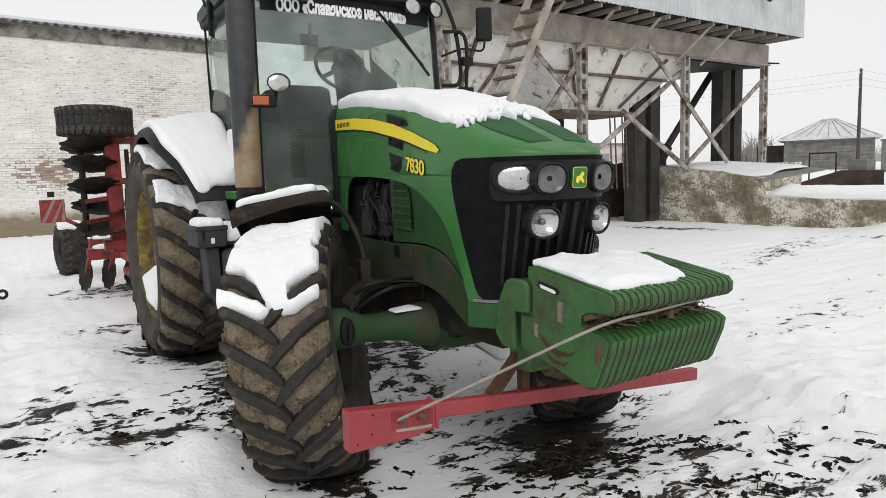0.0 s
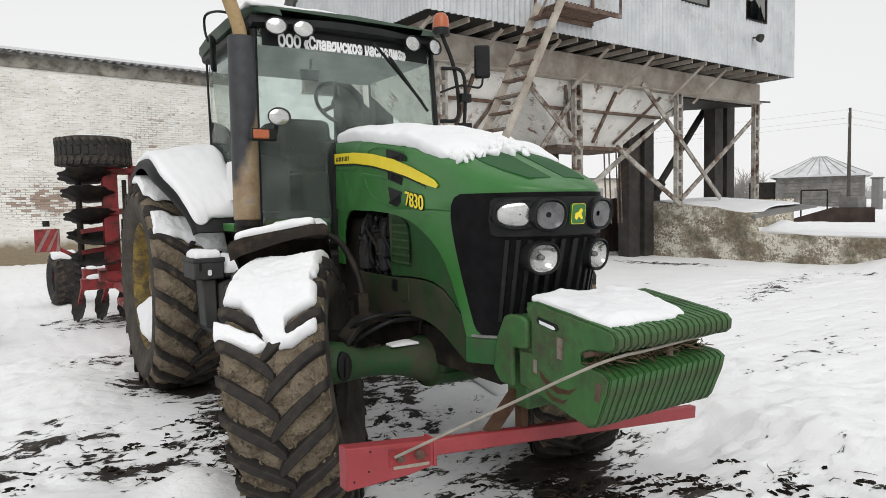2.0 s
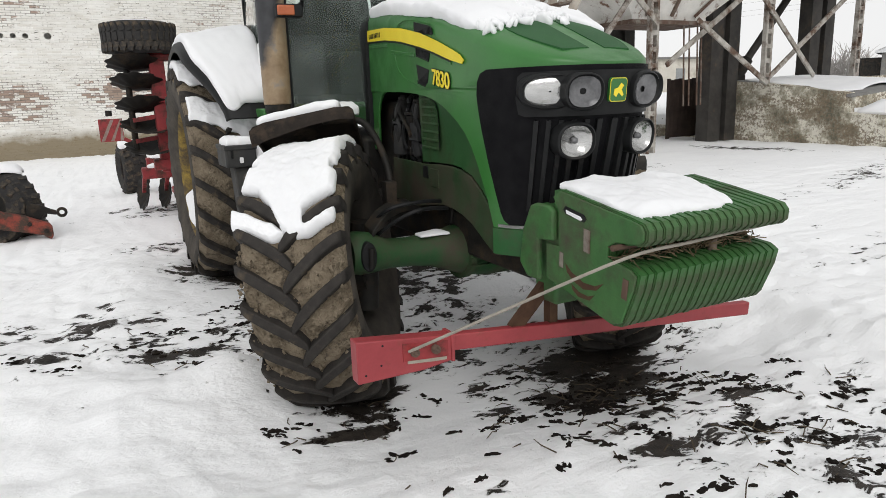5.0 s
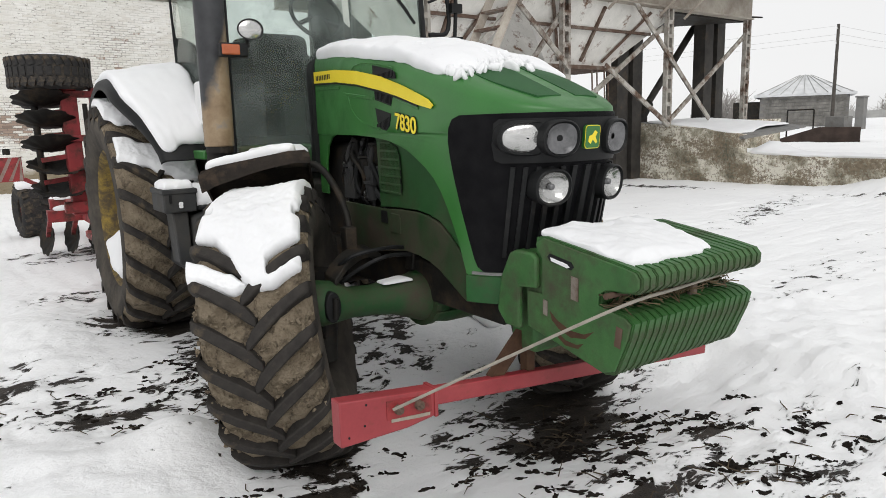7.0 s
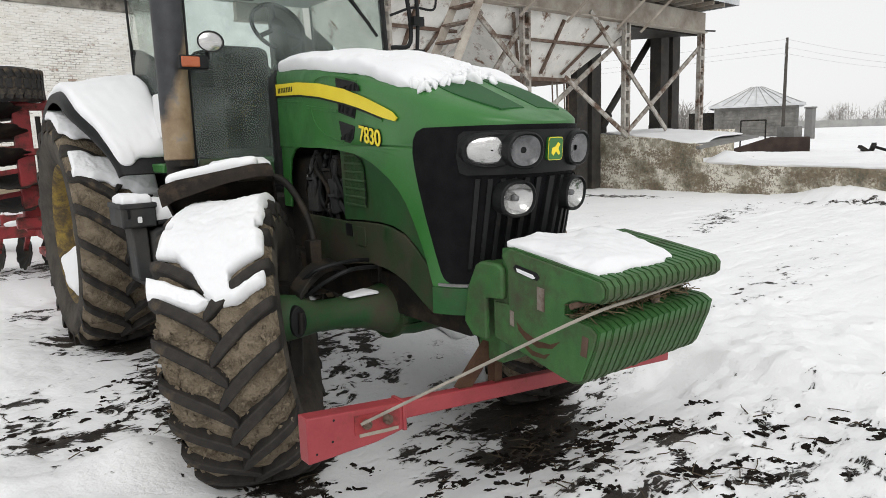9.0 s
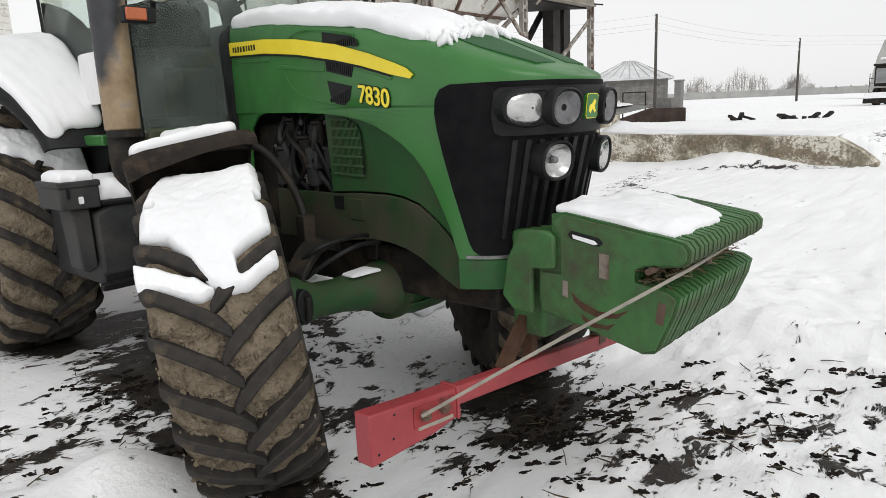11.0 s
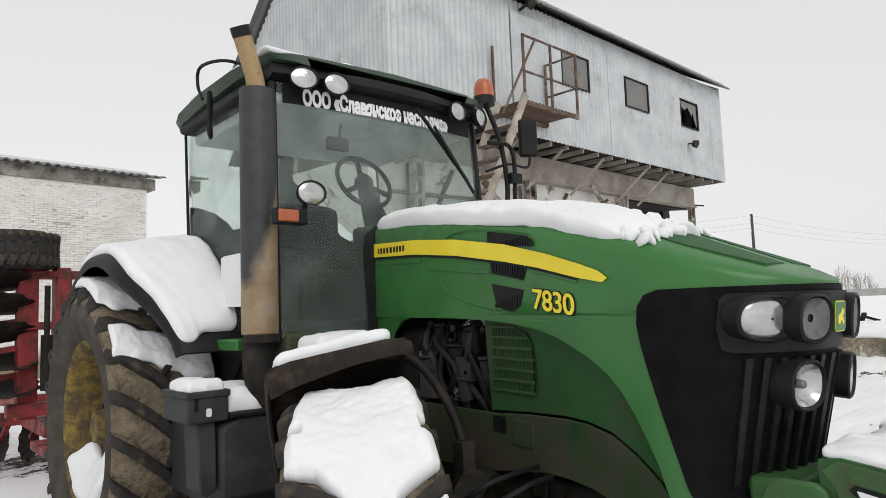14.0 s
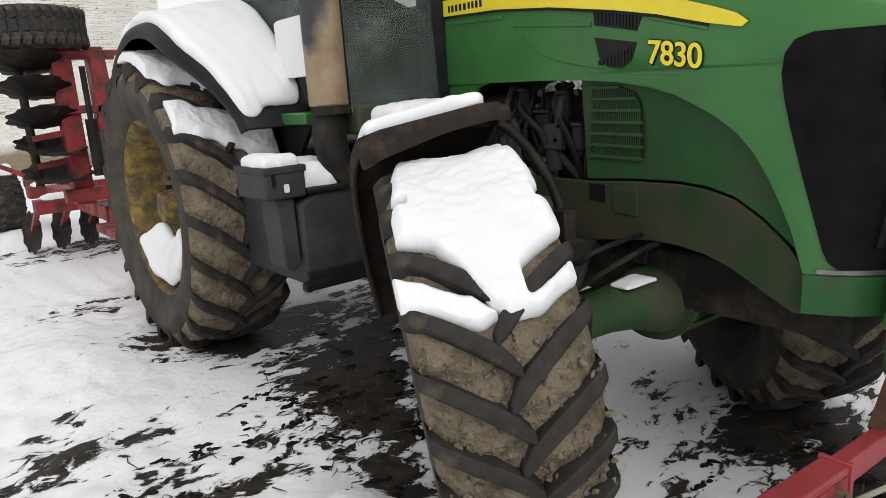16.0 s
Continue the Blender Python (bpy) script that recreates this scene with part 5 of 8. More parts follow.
def on_nose(name, rows, mat, off, parent, label="", cols=24, back=0.02):
    """A plate lying on the nose: rows of (z, p from, p to), both measured on one side; p past 1 goes round to the other side."""
    bm = bm_new()
    grid, deep = [], []
    def at(p, z, o):
        q = nose(p if p <= 1 else 2 - p, z, o)
        return Vector((q.x if p <= 1 else -q.x, q.y, q.z))
    for z, a, b in rows:
        grid.append([bm.verts.new(at(a + (b - a) * i / cols, z, off)) for i in range(cols + 1)])
        deep.append([bm.verts.new(at(a + (b - a) * i / cols, z, off - back)) for i in range(cols + 1)])
    ring_faces(bm, grid, closed=False)
    ring_faces(bm, deep[::-1], closed=False)
    k = len(rows) - 1
    for i in range(k):
        bm.faces.new((grid[i][0], grid[i + 1][0], deep[i + 1][0], deep[i][0]))
        bm.faces.new((grid[i + 1][-1], grid[i][-1], deep[i][-1], deep[i + 1][-1]))
    for j in range(cols):
        bm.faces.new((grid[0][j + 1], grid[0][j], deep[0][j], deep[0][j + 1]))
        bm.faces.new((grid[k][j], grid[k][j + 1], deep[k][j + 1], deep[k][j]))
    bmesh.ops.recalc_face_normals(bm, faces=bm.faces)
    return part(name, bm, mat, parent, label, angle=40)


TRIM_STEEL = plain("dull_trim_steel", (0.12, 0.12, 0.12), (0.3, 0.3, 0.29), 14, 0.4, 0.6, bs=60, bstr=0.1)
GR = [(0.905, -1.125), (0.925, -1.1), (0.96, -1.085), (1.05, -1.062), (1.2, -1.022), (1.35, -0.983), (1.45, -0.96), (1.52, -0.95), (1.58, -0.957), (1.62, -0.985), (1.637, -1.035)]
GRILLE = on_nose("grille", [(z, hood_point(y, z), 2 - hood_point(y, z)) for z, y in GR], MESH_BLACK, 0.006, HOOD, "black mesh grille wrapping the nose", 60)
on_nose("grille_trim", [(z, hood_point(-1.07, z), 2 - hood_point(-1.07, z)) for z in (0.889, 0.893, 0.899, 0.903)], TRIM_STEEL, 0.010, HOOD, "dull metal strip under the grille", 60)
GREEN_APRON = plain("dusty_green_apron", (0.014, 0.085, 0.02), (0.024, 0.11, 0.03), 6, 0.5, bs=90, bstr=0.12, dirt=(0.055, 0.05, 0.034), dscale=5, dlo=0.45, dhi=0.7, spec=0.35)
on_nose("nose_apron", [(z, hood_point(-1.035, z), 2 - hood_point(-1.035, z)) for z in (0.752, 0.76, 0.8, 0.85, 0.876, 0.882)], GREEN_APRON, 0.007, HOOD, "dusty lower apron of the nose", 50)
on_nose("lamp_panel", [(1.418, 0.715, 1.285), (1.43, 0.69, 1.31), (1.5, 0.678, 1.322), (1.595, 0.683, 1.317), (1.613, 0.70, 1.30)], BLACK, 0.02, GRILLE, "black headlight panel", 40)
for k in range(13):
    p = 0.745 + 0.0425 * k
    on_nose("grille_rib", [(0.93 + 0.05 * abs(k - 6) / 6, p, p + 0.016), (1.4, p, p + 0.016)], BLACK, 0.022, GRILLE, cols=2, back=0.03)


def headlight(x, z, rx, rz, mat, label, hood=0.03):
    """A lamp set into the nose: bezel and ribbed reflector, facing along the nose's normal."""
    best = min((abs(nose(0.5 + 0.5 * i / 400, z).x + abs(x)), 0.5 + 0.5 * i / 400) for i in range(401))[1]
    c = nose(best, z, 0.02)
    c2 = nose(min(1.0, best + 0.01), z, 0.02)
    yaw = math.atan2(c2.y - c.y, c2.x - c.x) if best < 0.985 else 0.0
    yaw *= 0.55
    m = Matrix.Translation((c.x if x < 0 else -c.x, c.y, z)) @ Matrix.Rotation(yaw if x < 0 else -yaw, 4, "Z") @ Matrix.Rotation(radians(6), 4, "X")
    bm = bm_new()
    seg = 32
    def loop(k, y):
        return [bm.verts.new(m @ Vector((rx * k * math.copysign(abs(math.cos(2 * math.pi * i / seg)) ** 0.85, math.cos(2 * math.pi * i / seg)), y, rz * k * math.copysign(abs(math.sin(2 * math.pi * i / seg)) ** 0.85, math.sin(2 * math.pi * i / seg))))) for i in range(seg)]
    ring_faces(bm, [loop(1.22, 0.06), loop(1.22, -hood), loop(1.12, -hood - 0.006), loop(1.02, -hood + 0.004), loop(1.0, 0.01)], cap=False)
    bmesh.ops.recalc_face_normals(bm, faces=bm.faces)
    h = part("headlight", bm, BLACK, GRILLE, label, angle=50)
    bm = bm_new()
    deep = hood - 0.006
    bowl = [(1.0, 0.1 * deep), (0.86, 0.45 * deep), (0.66, 0.75 * deep), (0.42, 0.93 * deep), (0.2, deep)] if hood > 0.025 else [(1.0, 0.012), (0.85, 0.004), (0.5, -0.002), (0.05, -0.004)]
    ring_faces(bm, [loop(k, -hood + d) for k, d in bowl], cap=False)
    bmesh.ops.recalc_face_normals(bm, faces=bm.faces)
    part("lens", bm, mat, h, angle=60)
    if hood > 0.03:
        bm = bm_new()
        ring_faces(bm, [loop(0.21, -hood + 0.034), loop(0.2, -hood + 0.02), loop(0.14, -hood + 0.014), loop(0.05, -hood + 0.012)], cap=True)
        part("bulb_cap", bm, LENS_DARK, h, angle=60)


for side in (-1, 1):
    headlight(side * 0.277, 1.528, 0.113, 0.064, LENS, "large clear oval headlight", 0.012)
    headlight(side * 0.162, 1.524, 0.078, 0.067, LENS_DARK, "grey round headlight", 0.028)
    headlight(side * 0.174, 1.312, 0.077, 0.069, LENS, "bright oval work lamp in a deep black housing", 0.045)


def rounded(w, h, r, n=5):
    """Outline of a rounded rectangle, centred."""
    out = []
    for cx, cy, a0 in ((w - r, h - r, 0), (-w + r, h - r, 90), (-w + r, -h + r, 180), (w - r, -h + r, 270)):
        out += [(cx + r * math.cos(radians(a0 + 90 * i / n)), cy + r * math.sin(radians(a0 + 90 * i / n))) for i in range(n + 1)]
    return out


EM = pose(0.0, -1.467, 1.525, 5, 0, 0)
bm = bm_new()
prism(bm, rounded(0.049, 0.053, 0.016), "y", -0.004, 0.02, EM)
em = part("emblem", bm, GREEN, GRILLE, "green badge with thin yellow edge and a plain mark")
bm = bm_new()
prism(bm, rounded(0.0475, 0.0515, 0.015), "y", -0.0055, -0.0042, EM)
part("badge_edge", bm, YELLOW, em)
bm = bm_new()
prism(bm, rounded(0.0445, 0.0485, 0.013), "y", -0.0068, -0.0048, EM)
part("badge_field", bm, GREEN, em)
bm = bm_new()
prism(bm, [(-0.028, -0.02), (-0.013, -0.031), (0.0, -0.012), (0.022, -0.03), (0.029, -0.022), (0.016, 0.0), (0.028, 0.019), (0.012, 0.029), (-0.005, 0.009), (-0.024, 0.004)], "y", -0.008, -0.004, EM)
part("badge_mark", bm, YELLOW, em)


# side details, repeated on both sides of the hood
def both(build):
    for s in (-1, 1):
        build(s)


def side_plate(name, outline, x, thick, mat, parent, label="", s=-1, bevel=0.0):
    bm = bm_new()
    prism(bm, outline, "x", s * x, s * (x + thick))
    if parent == HOOD or parent.parent == HOOD:
        hug(bm, x > HW - 0.01)
    bmesh.ops.recalc_face_normals(bm, faces=bm.faces)
    return part(name, bm, mat, parent, label, bevel)


def hood_side(s):
    top = [(0.67, 1.955), (0.3, 1.945), (0.0, 1.918), (-0.3, 1.868), (-0.55, 1.805), (-0.72, 1.75), (-0.8, 1.72), (-0.84, 1.69)]
    low = [(-0.82, 1.675), (-0.7, 1.7), (-0.5, 1.752), (-0.3, 1.792), (0.0, 1.84), (0.3, 1.868), (0.67, 1.878)]
    side_plate("stripe", top + low, HW + 0.004, 0.006, YELLOW, HOOD, "curved yellow stripe", s)
    edge_low = [(y, z - 0.012) for y, z in low[1:]]
    side_plate("stripe_shadow_line", low[1:] + edge_low[::-1], HW + 0.001, 0.006, BLACK, HOOD, "thin dark line under the stripe", s)
    # brand lettering as plain bars on the stripe
    y = 0.63
    for k, w in enumerate((0.018, 0.022, 0.022, 0.024, 0.026, 0.02, 0.02, 0.022, 0.02)):
        if s < 0:
            side_plate("letter_bar", [(y, 1.925), (y - w * 0.75, 1.925), (y - w * 0.75, 1.893), (y, 1.893)], HW + 0.0102, 0.002, BLACK, HOOD, "", s)
        y -= w * 1.12 + 0.004
    # intake openings
    for pts in (((-0.2, 1.935), (-0.42, 1.895), (-0.465, 1.875), (-0.475, 1.845), (-0.44, 1.845), (-0.2, 1.885)),
                ((-0.21, 1.80), (-0.435, 1.765), (-0.41, 1.705), (-0.215, 1.745)),
                ((-0.215, 1.70), (-0.41, 1.665), (-0.385, 1.60), (-0.34, 1.575), (-0.27, 1.585), (-0.235, 1.62))):
        f = side_plate("air_intake", pts, HW - 0.004, 0.006, BLACK, HOOD, "black slotted air intake", s)
        ys = [q[0] for q in pts]
        bm = bm_new()
        y = min(ys) + 0.03
        while y < max(ys) - 0.015:
            up = min(along(y, sorted(q for q in pts if q[1] >= np.median([k[1] for k in pts]))), 9)
            lo = along(y, sorted(q for q in pts if q[1] < np.median([k[1] for k in pts])))
            if up - lo > 0.02:
                box(bm, (s * (HW + 0.002) - 0.004, y - 0.004, lo + 0.008), (s * (HW + 0.002) + 0.004, y + 0.004, up - 0.008))
            y += 0.016
        hug(bm, True)
        part("intake_slat", bm, BLACK, f)
    # pressed recesses round the intakes
    bm = bm_new()
    pipe(bm, [(s * (HW + 0.001), q.x, q.y) for q in arc([(0.14, 1.79, 0), (0.1, 1.7, 0), (0.0, 1.635, 0), (-0.14, 1.60, 0), (-0.26, 1.58, 0)], 4)], 0.004, 6)
    hug(bm, True)
    part("pressed_edge", bm, GREEN, HOOD)
    bm = bm_new()
    pipe(bm, [(s * (HW + 0.001), q.x, q.y) for q in arc([(0.1, 1.9, 0), (0.04, 1.945, 0), (-0.1, 1.955, 0), (-0.3, 1.93, 0), (-0.45, 1.9, 0)], 4)], 0.004, 6)
    hug(bm, True)
    part("pressed_edge", bm, GREEN, HOOD)
    for a, b in (((0.66, 1.84), (0.26, 1.832)), ((0.2, 1.79), (-0.2, 1.752)), ((-0.46, 1.75), (-0.7, 1.685))):
        bm = bm_new()
        bar(bm, (s * HW, a[0], a[1]), (s * HW, b[0], b[1]), 0.009, 0.02)
        hug(bm, True)
        part("pressed_rib", bm, GREEN, HOOD, bevel=0.003)
    # inner side panel with louvred vent and lower skirt, their green darkened for shade
    panel = [(-0.07, 1.58), (-0.4, 1.57), (-0.66, 1.49), (-0.86, 1.37), (-0.98, 1.2), (-1.06, 1.0), (-1.02, 0.93), (-0.97, 0.975), (-0.88, 1.05), (-0.78, 1.112), (-0.67, 1.142), (-0.56, 1.152), (-0.35, 1.148), (-0.10, 1.132), (-0.09, 1.3)]
    side_plate("side_panel", panel, 0.345, 0.02, GREEN_PANEL, HOOD, "dusty inner side panel, its green darkened for shade", s, 0.004)
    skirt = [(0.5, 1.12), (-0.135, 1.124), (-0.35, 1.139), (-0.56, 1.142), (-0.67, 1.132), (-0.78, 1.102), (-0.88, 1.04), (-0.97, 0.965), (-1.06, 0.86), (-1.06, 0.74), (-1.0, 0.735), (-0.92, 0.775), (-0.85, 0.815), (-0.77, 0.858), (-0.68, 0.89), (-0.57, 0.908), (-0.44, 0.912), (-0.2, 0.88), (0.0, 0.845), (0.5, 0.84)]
    side_plate("skirt", skirt, 0.35, 0.02, GREEN_SIDE, HOOD, "lower skirt brown with dried mud, its green darkened for shade", s, 0.004)
    bm = bm_new()
    box(bm, (s * 0.371 - 0.004, -0.205, 1.045), (s * 0.371 + 0.004, -0.12, 1.115))
    hug(bm)
    part("latch_hole", bm, BLACK, HOOD, "black latch opening")
    bm = bm_new()
    box(bm, (s * 0.371 - 0.004, -0.38, 1.0), (s * 0.371 + 0.003, -0.25, 1.11))
    hug(bm)
    part("cover_plate", bm, GREEN_SIDE, HOOD, bevel=0.004)
    vent = [(-0.135, 1.515), (-0.2, 1.518), (-0.3, 1.508), (-0.365, 1.485), (-0.392, 1.44), (-0.402, 1.36), (-0.402, 1.24), (-0.385, 1.226), (-0.14, 1.232), (-0.128, 1.25)]
    v = side_plate("side_vent", vent, 0.366, 0.002, BLACK, HOOD, "louvred vent in the side panel", s)
    end = [(1.22, -0.4), (1.37, -0.402), (1.44, -0.39), (1.485, -0.36), (1.51, -0.29)]
    for k in range(7):
        z = 1.232 + 0.0465 * k
        bm = bm_new()
        bar(bm, (s * 0.371, along(z, end), z - 0.004), (s * 0.371, -0.13, z), 0.012, 0.013)
        hug(bm)
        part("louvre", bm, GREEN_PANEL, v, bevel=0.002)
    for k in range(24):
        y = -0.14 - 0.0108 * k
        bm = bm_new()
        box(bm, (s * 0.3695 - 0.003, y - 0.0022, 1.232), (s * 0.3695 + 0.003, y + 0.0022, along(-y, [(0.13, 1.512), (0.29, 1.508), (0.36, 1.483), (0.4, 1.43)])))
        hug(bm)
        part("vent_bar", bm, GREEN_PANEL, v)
    # dark rear lower edge beneath the hood
    side_plate("rear_frame", [(0.9, 1.565), (0.52, 1.565), (0.62, 1.54), (0.70, 1.48), (0.745, 1.38), (0.755, 1.15), (0.9, 1.15)], 0.375, 0.03, GREEN, HOOD, "green frame behind the engine opening", s, 0.006)


both(hood_side)

# model number on both hood sides
for s in (-1, 1):
    for off, mat, grow in ((0.0, BLACK, 0.007), (0.003, YELLOW, 0.0)):
        cu = bpy.data.curves.new("number", "FONT")
        cu.body, cu.size, cu.extrude, cu.offset = "7830", 0.116, 0.002, 0.0016 + grow * 0.55
        cu.space_character = 0.95
        tmp = new("number", cu)
        dg = bpy.context.evaluated_depsgraph_get()
        me = bpy.data.meshes.new_from_object(tmp.evaluated_get(dg))
        bpy.data.objects.remove(tmp)
        me.materials.append(mat)
        ob = new("model_number" if grow == 0 else "number_outline", me)
        ob.parent = HOOD
        tagged(ob, "yellow model number 7830" if grow == 0 else "black edge of the model number")
        if s < 0:
            me.transform(Matrix.Translation((-(HW + 0.004 + off), -0.462, 1.588)) @ Matrix(((0, 0, -1, 0), (-1, 0, 0, 0), (-0.15, 1, 0, 0), (0, 0, 0, 1))))
            for v in me.vertices:
                v.co.x -= (taper(v.co.y) - 1) * HW
        else:
            me.transform(Matrix.Translation((HW + 0.004 + off, -0.75, 1.535)) @ Matrix(((0, 0, 1, 0), (1, 0, 0, 0), (0.15, 1, 0, 0), (0, 0, 0, 1))))
            for v in me.vertices:
                v.co.x += (taper(v.co.y) - 1) * HW

bm = bm_new()
rings = [[bm.verts.new(Vector((q[0] * k, y, q[1]))) for q in ((-0.262, 1.3), (-0.262, 1.98), (-0.245, 2.05), (-0.17, 2.11), (0.17, 2.11), (0.245, 2.05), (0.262, 1.98), (0.262, 1.3))] for y, k in ((0.885, 0.9), (0.89, 1.0), (0.965, 1.03))]
ring_faces(bm, rings)
bmesh.ops.recalc_face_normals(bm, faces=bm.faces)
part("hood_seal", bm, BLACK, TRACTOR, "black rubber cowl between hood and windscreen")

# hood top panels near the nose, following the crown
for s in (-1, 1):
    bm = bm_new()
    tops, lows = [], []
    for i in range(9):
        t = i / 8
        y = -1.32 + 0.6 * t
        a, e = 0.045, 0.20 + 0.10 * math.sin(math.pi * min(1, t * 0.9 + 0.1)) - 0.04 * (1 - t)
        row, deep = [], []
        for k in range(7):
            x = a + (e - a) * k / 6
            z = along(y, Z_SH) + along(y, CROWN) * math.sqrt(max(0, 1 - (x / (HW * 0.97)) ** 2))
            row.append(bm.verts.new((s * x, y, z + 0.004)))
            deep.append(bm.verts.new((s * x, y, z - 0.012)))
        tops.append(row)
        lows.append(deep)
    ring_faces(bm, tops, closed=False)
    ring_faces(bm, lows, closed=False)
    for rowa, rowb in ((tops[0], lows[0]), (tops[-1], lows[-1]), ([r[0] for r in tops], [r[0] for r in lows]), ([r[-1] for r in tops], [r[-1] for r in lows])):
        ring_faces(bm, [rowa, rowb], closed=False)
    bmesh.ops.recalc_face_normals(bm, faces=bm.faces)
    part("hood_recess", bm, HOOD_MATT, HOOD, "darker matt panel on the hood top")

# engine seen through the side opening
def build_engine():
    rnd = random.Random(5)
    bm = bm_new()
    box(bm, (-0.2, -1.0, 0.72), (0.2, 0.95, 1.5))
    eng = part("engine", bm, DARK, TRACTOR, "dark grimy engine block", 0.02)
    eng.scale.x = 0.86
    for s in (-1, 1):
        for k in range(11):
            bm = bm_new()
            y, r = rnd.uniform(-0.02, 0.5), rnd.uniform(0.006, 0.019)
            pipe(bm, arc([(s * 0.21, y, 1.53), (s * rnd.uniform(0.26, 0.31), y + rnd.uniform(-0.05, 0.05), rnd.uniform(1.38, 1.46)), (s * rnd.uniform(0.25, 0.31), y + rnd.uniform(-0.12, 0.12), rnd.uniform(1.24, 1.34)), (s * 0.23, y + rnd.uniform(-0.1, 0.1), 1.1)], 5), r, 8)
            part("hose", bm, (DARK, BLACK, GREYBOX)[k % 3], eng)
        for y, z, r in ((0.1, 1.44, 0.035), (0.22, 1.36, 0.045), (0.34, 1.46, 0.03), (0.17, 1.2, 0.04), (0.42, 1.3, 0.05), (0.02, 1.3, 0.03)):
            bm = bm_new()
            rod(bm, (s * 0.25, y, z - 0.05), (s * 0.27, y, z + 0.05), r, seg=14)
            rod(bm, (s * 0.27, y, z + 0.05), (s * 0.27, y, z + 0.065), r * 1.2, seg=14)
            rod(bm, (s * 0.25, y, z - 0.05), (s * 0.24, y + 0.01, z - 0.12), r * 0.4, seg=8)
            part("filter", bm, DARK if z > 1.3 else GREYBOX, eng)
        for _ in range(9):
            bm = bm_new()
            y, z = rnd.uniform(-0.02, 0.5), rnd.uniform(1.14, 1.5)
            rod(bm, (s * 0.28, y, z), (s * 0.3, y, z), rnd.uniform(0.01, 0.02), seg=6)
            part("fitting", bm, CHROME if rnd.random() < 0.3 else GREYBOX, eng)
        for lo, hi in (((0.24, 0.1, 1.24), (0.3, 0.2, 1.36)), ((0.23, 0.36, 1.14), (0.29, 0.5, 1.3))):
            bm = bm_new()
            box(bm, (s * lo[0], lo[1], lo[2]), (s * hi[0], hi[1], hi[2]))
            bmesh.ops.recalc_face_normals(bm, faces=bm.faces)
            part("bracket", bm, GREYBOX, eng, bevel=0.006)
    bm = bm_new()
    box(bm, (-0.26, -1.15, 0.62), (0.26, 1.6, 0.86))
    part("frame_rail", bm, DARK, TRACTOR, "muddy chassis frame", 0.02)
    bm = bm_new()
    box(bm, (-0.32, 0.9, 0.45), (0.32, 2.9, 1.25))
    part("transmission", bm, DARK, TRACTOR, "dark gearbox housing", 0.04)
    bm = bm_new()
    rod(bm, (-0.85, REAR_Y, 0.91), (0.89, REAR_Y, 0.91), 0.16, seg=20)
    part("rear_axle", bm, DARK, TRACTOR)


build_engine()


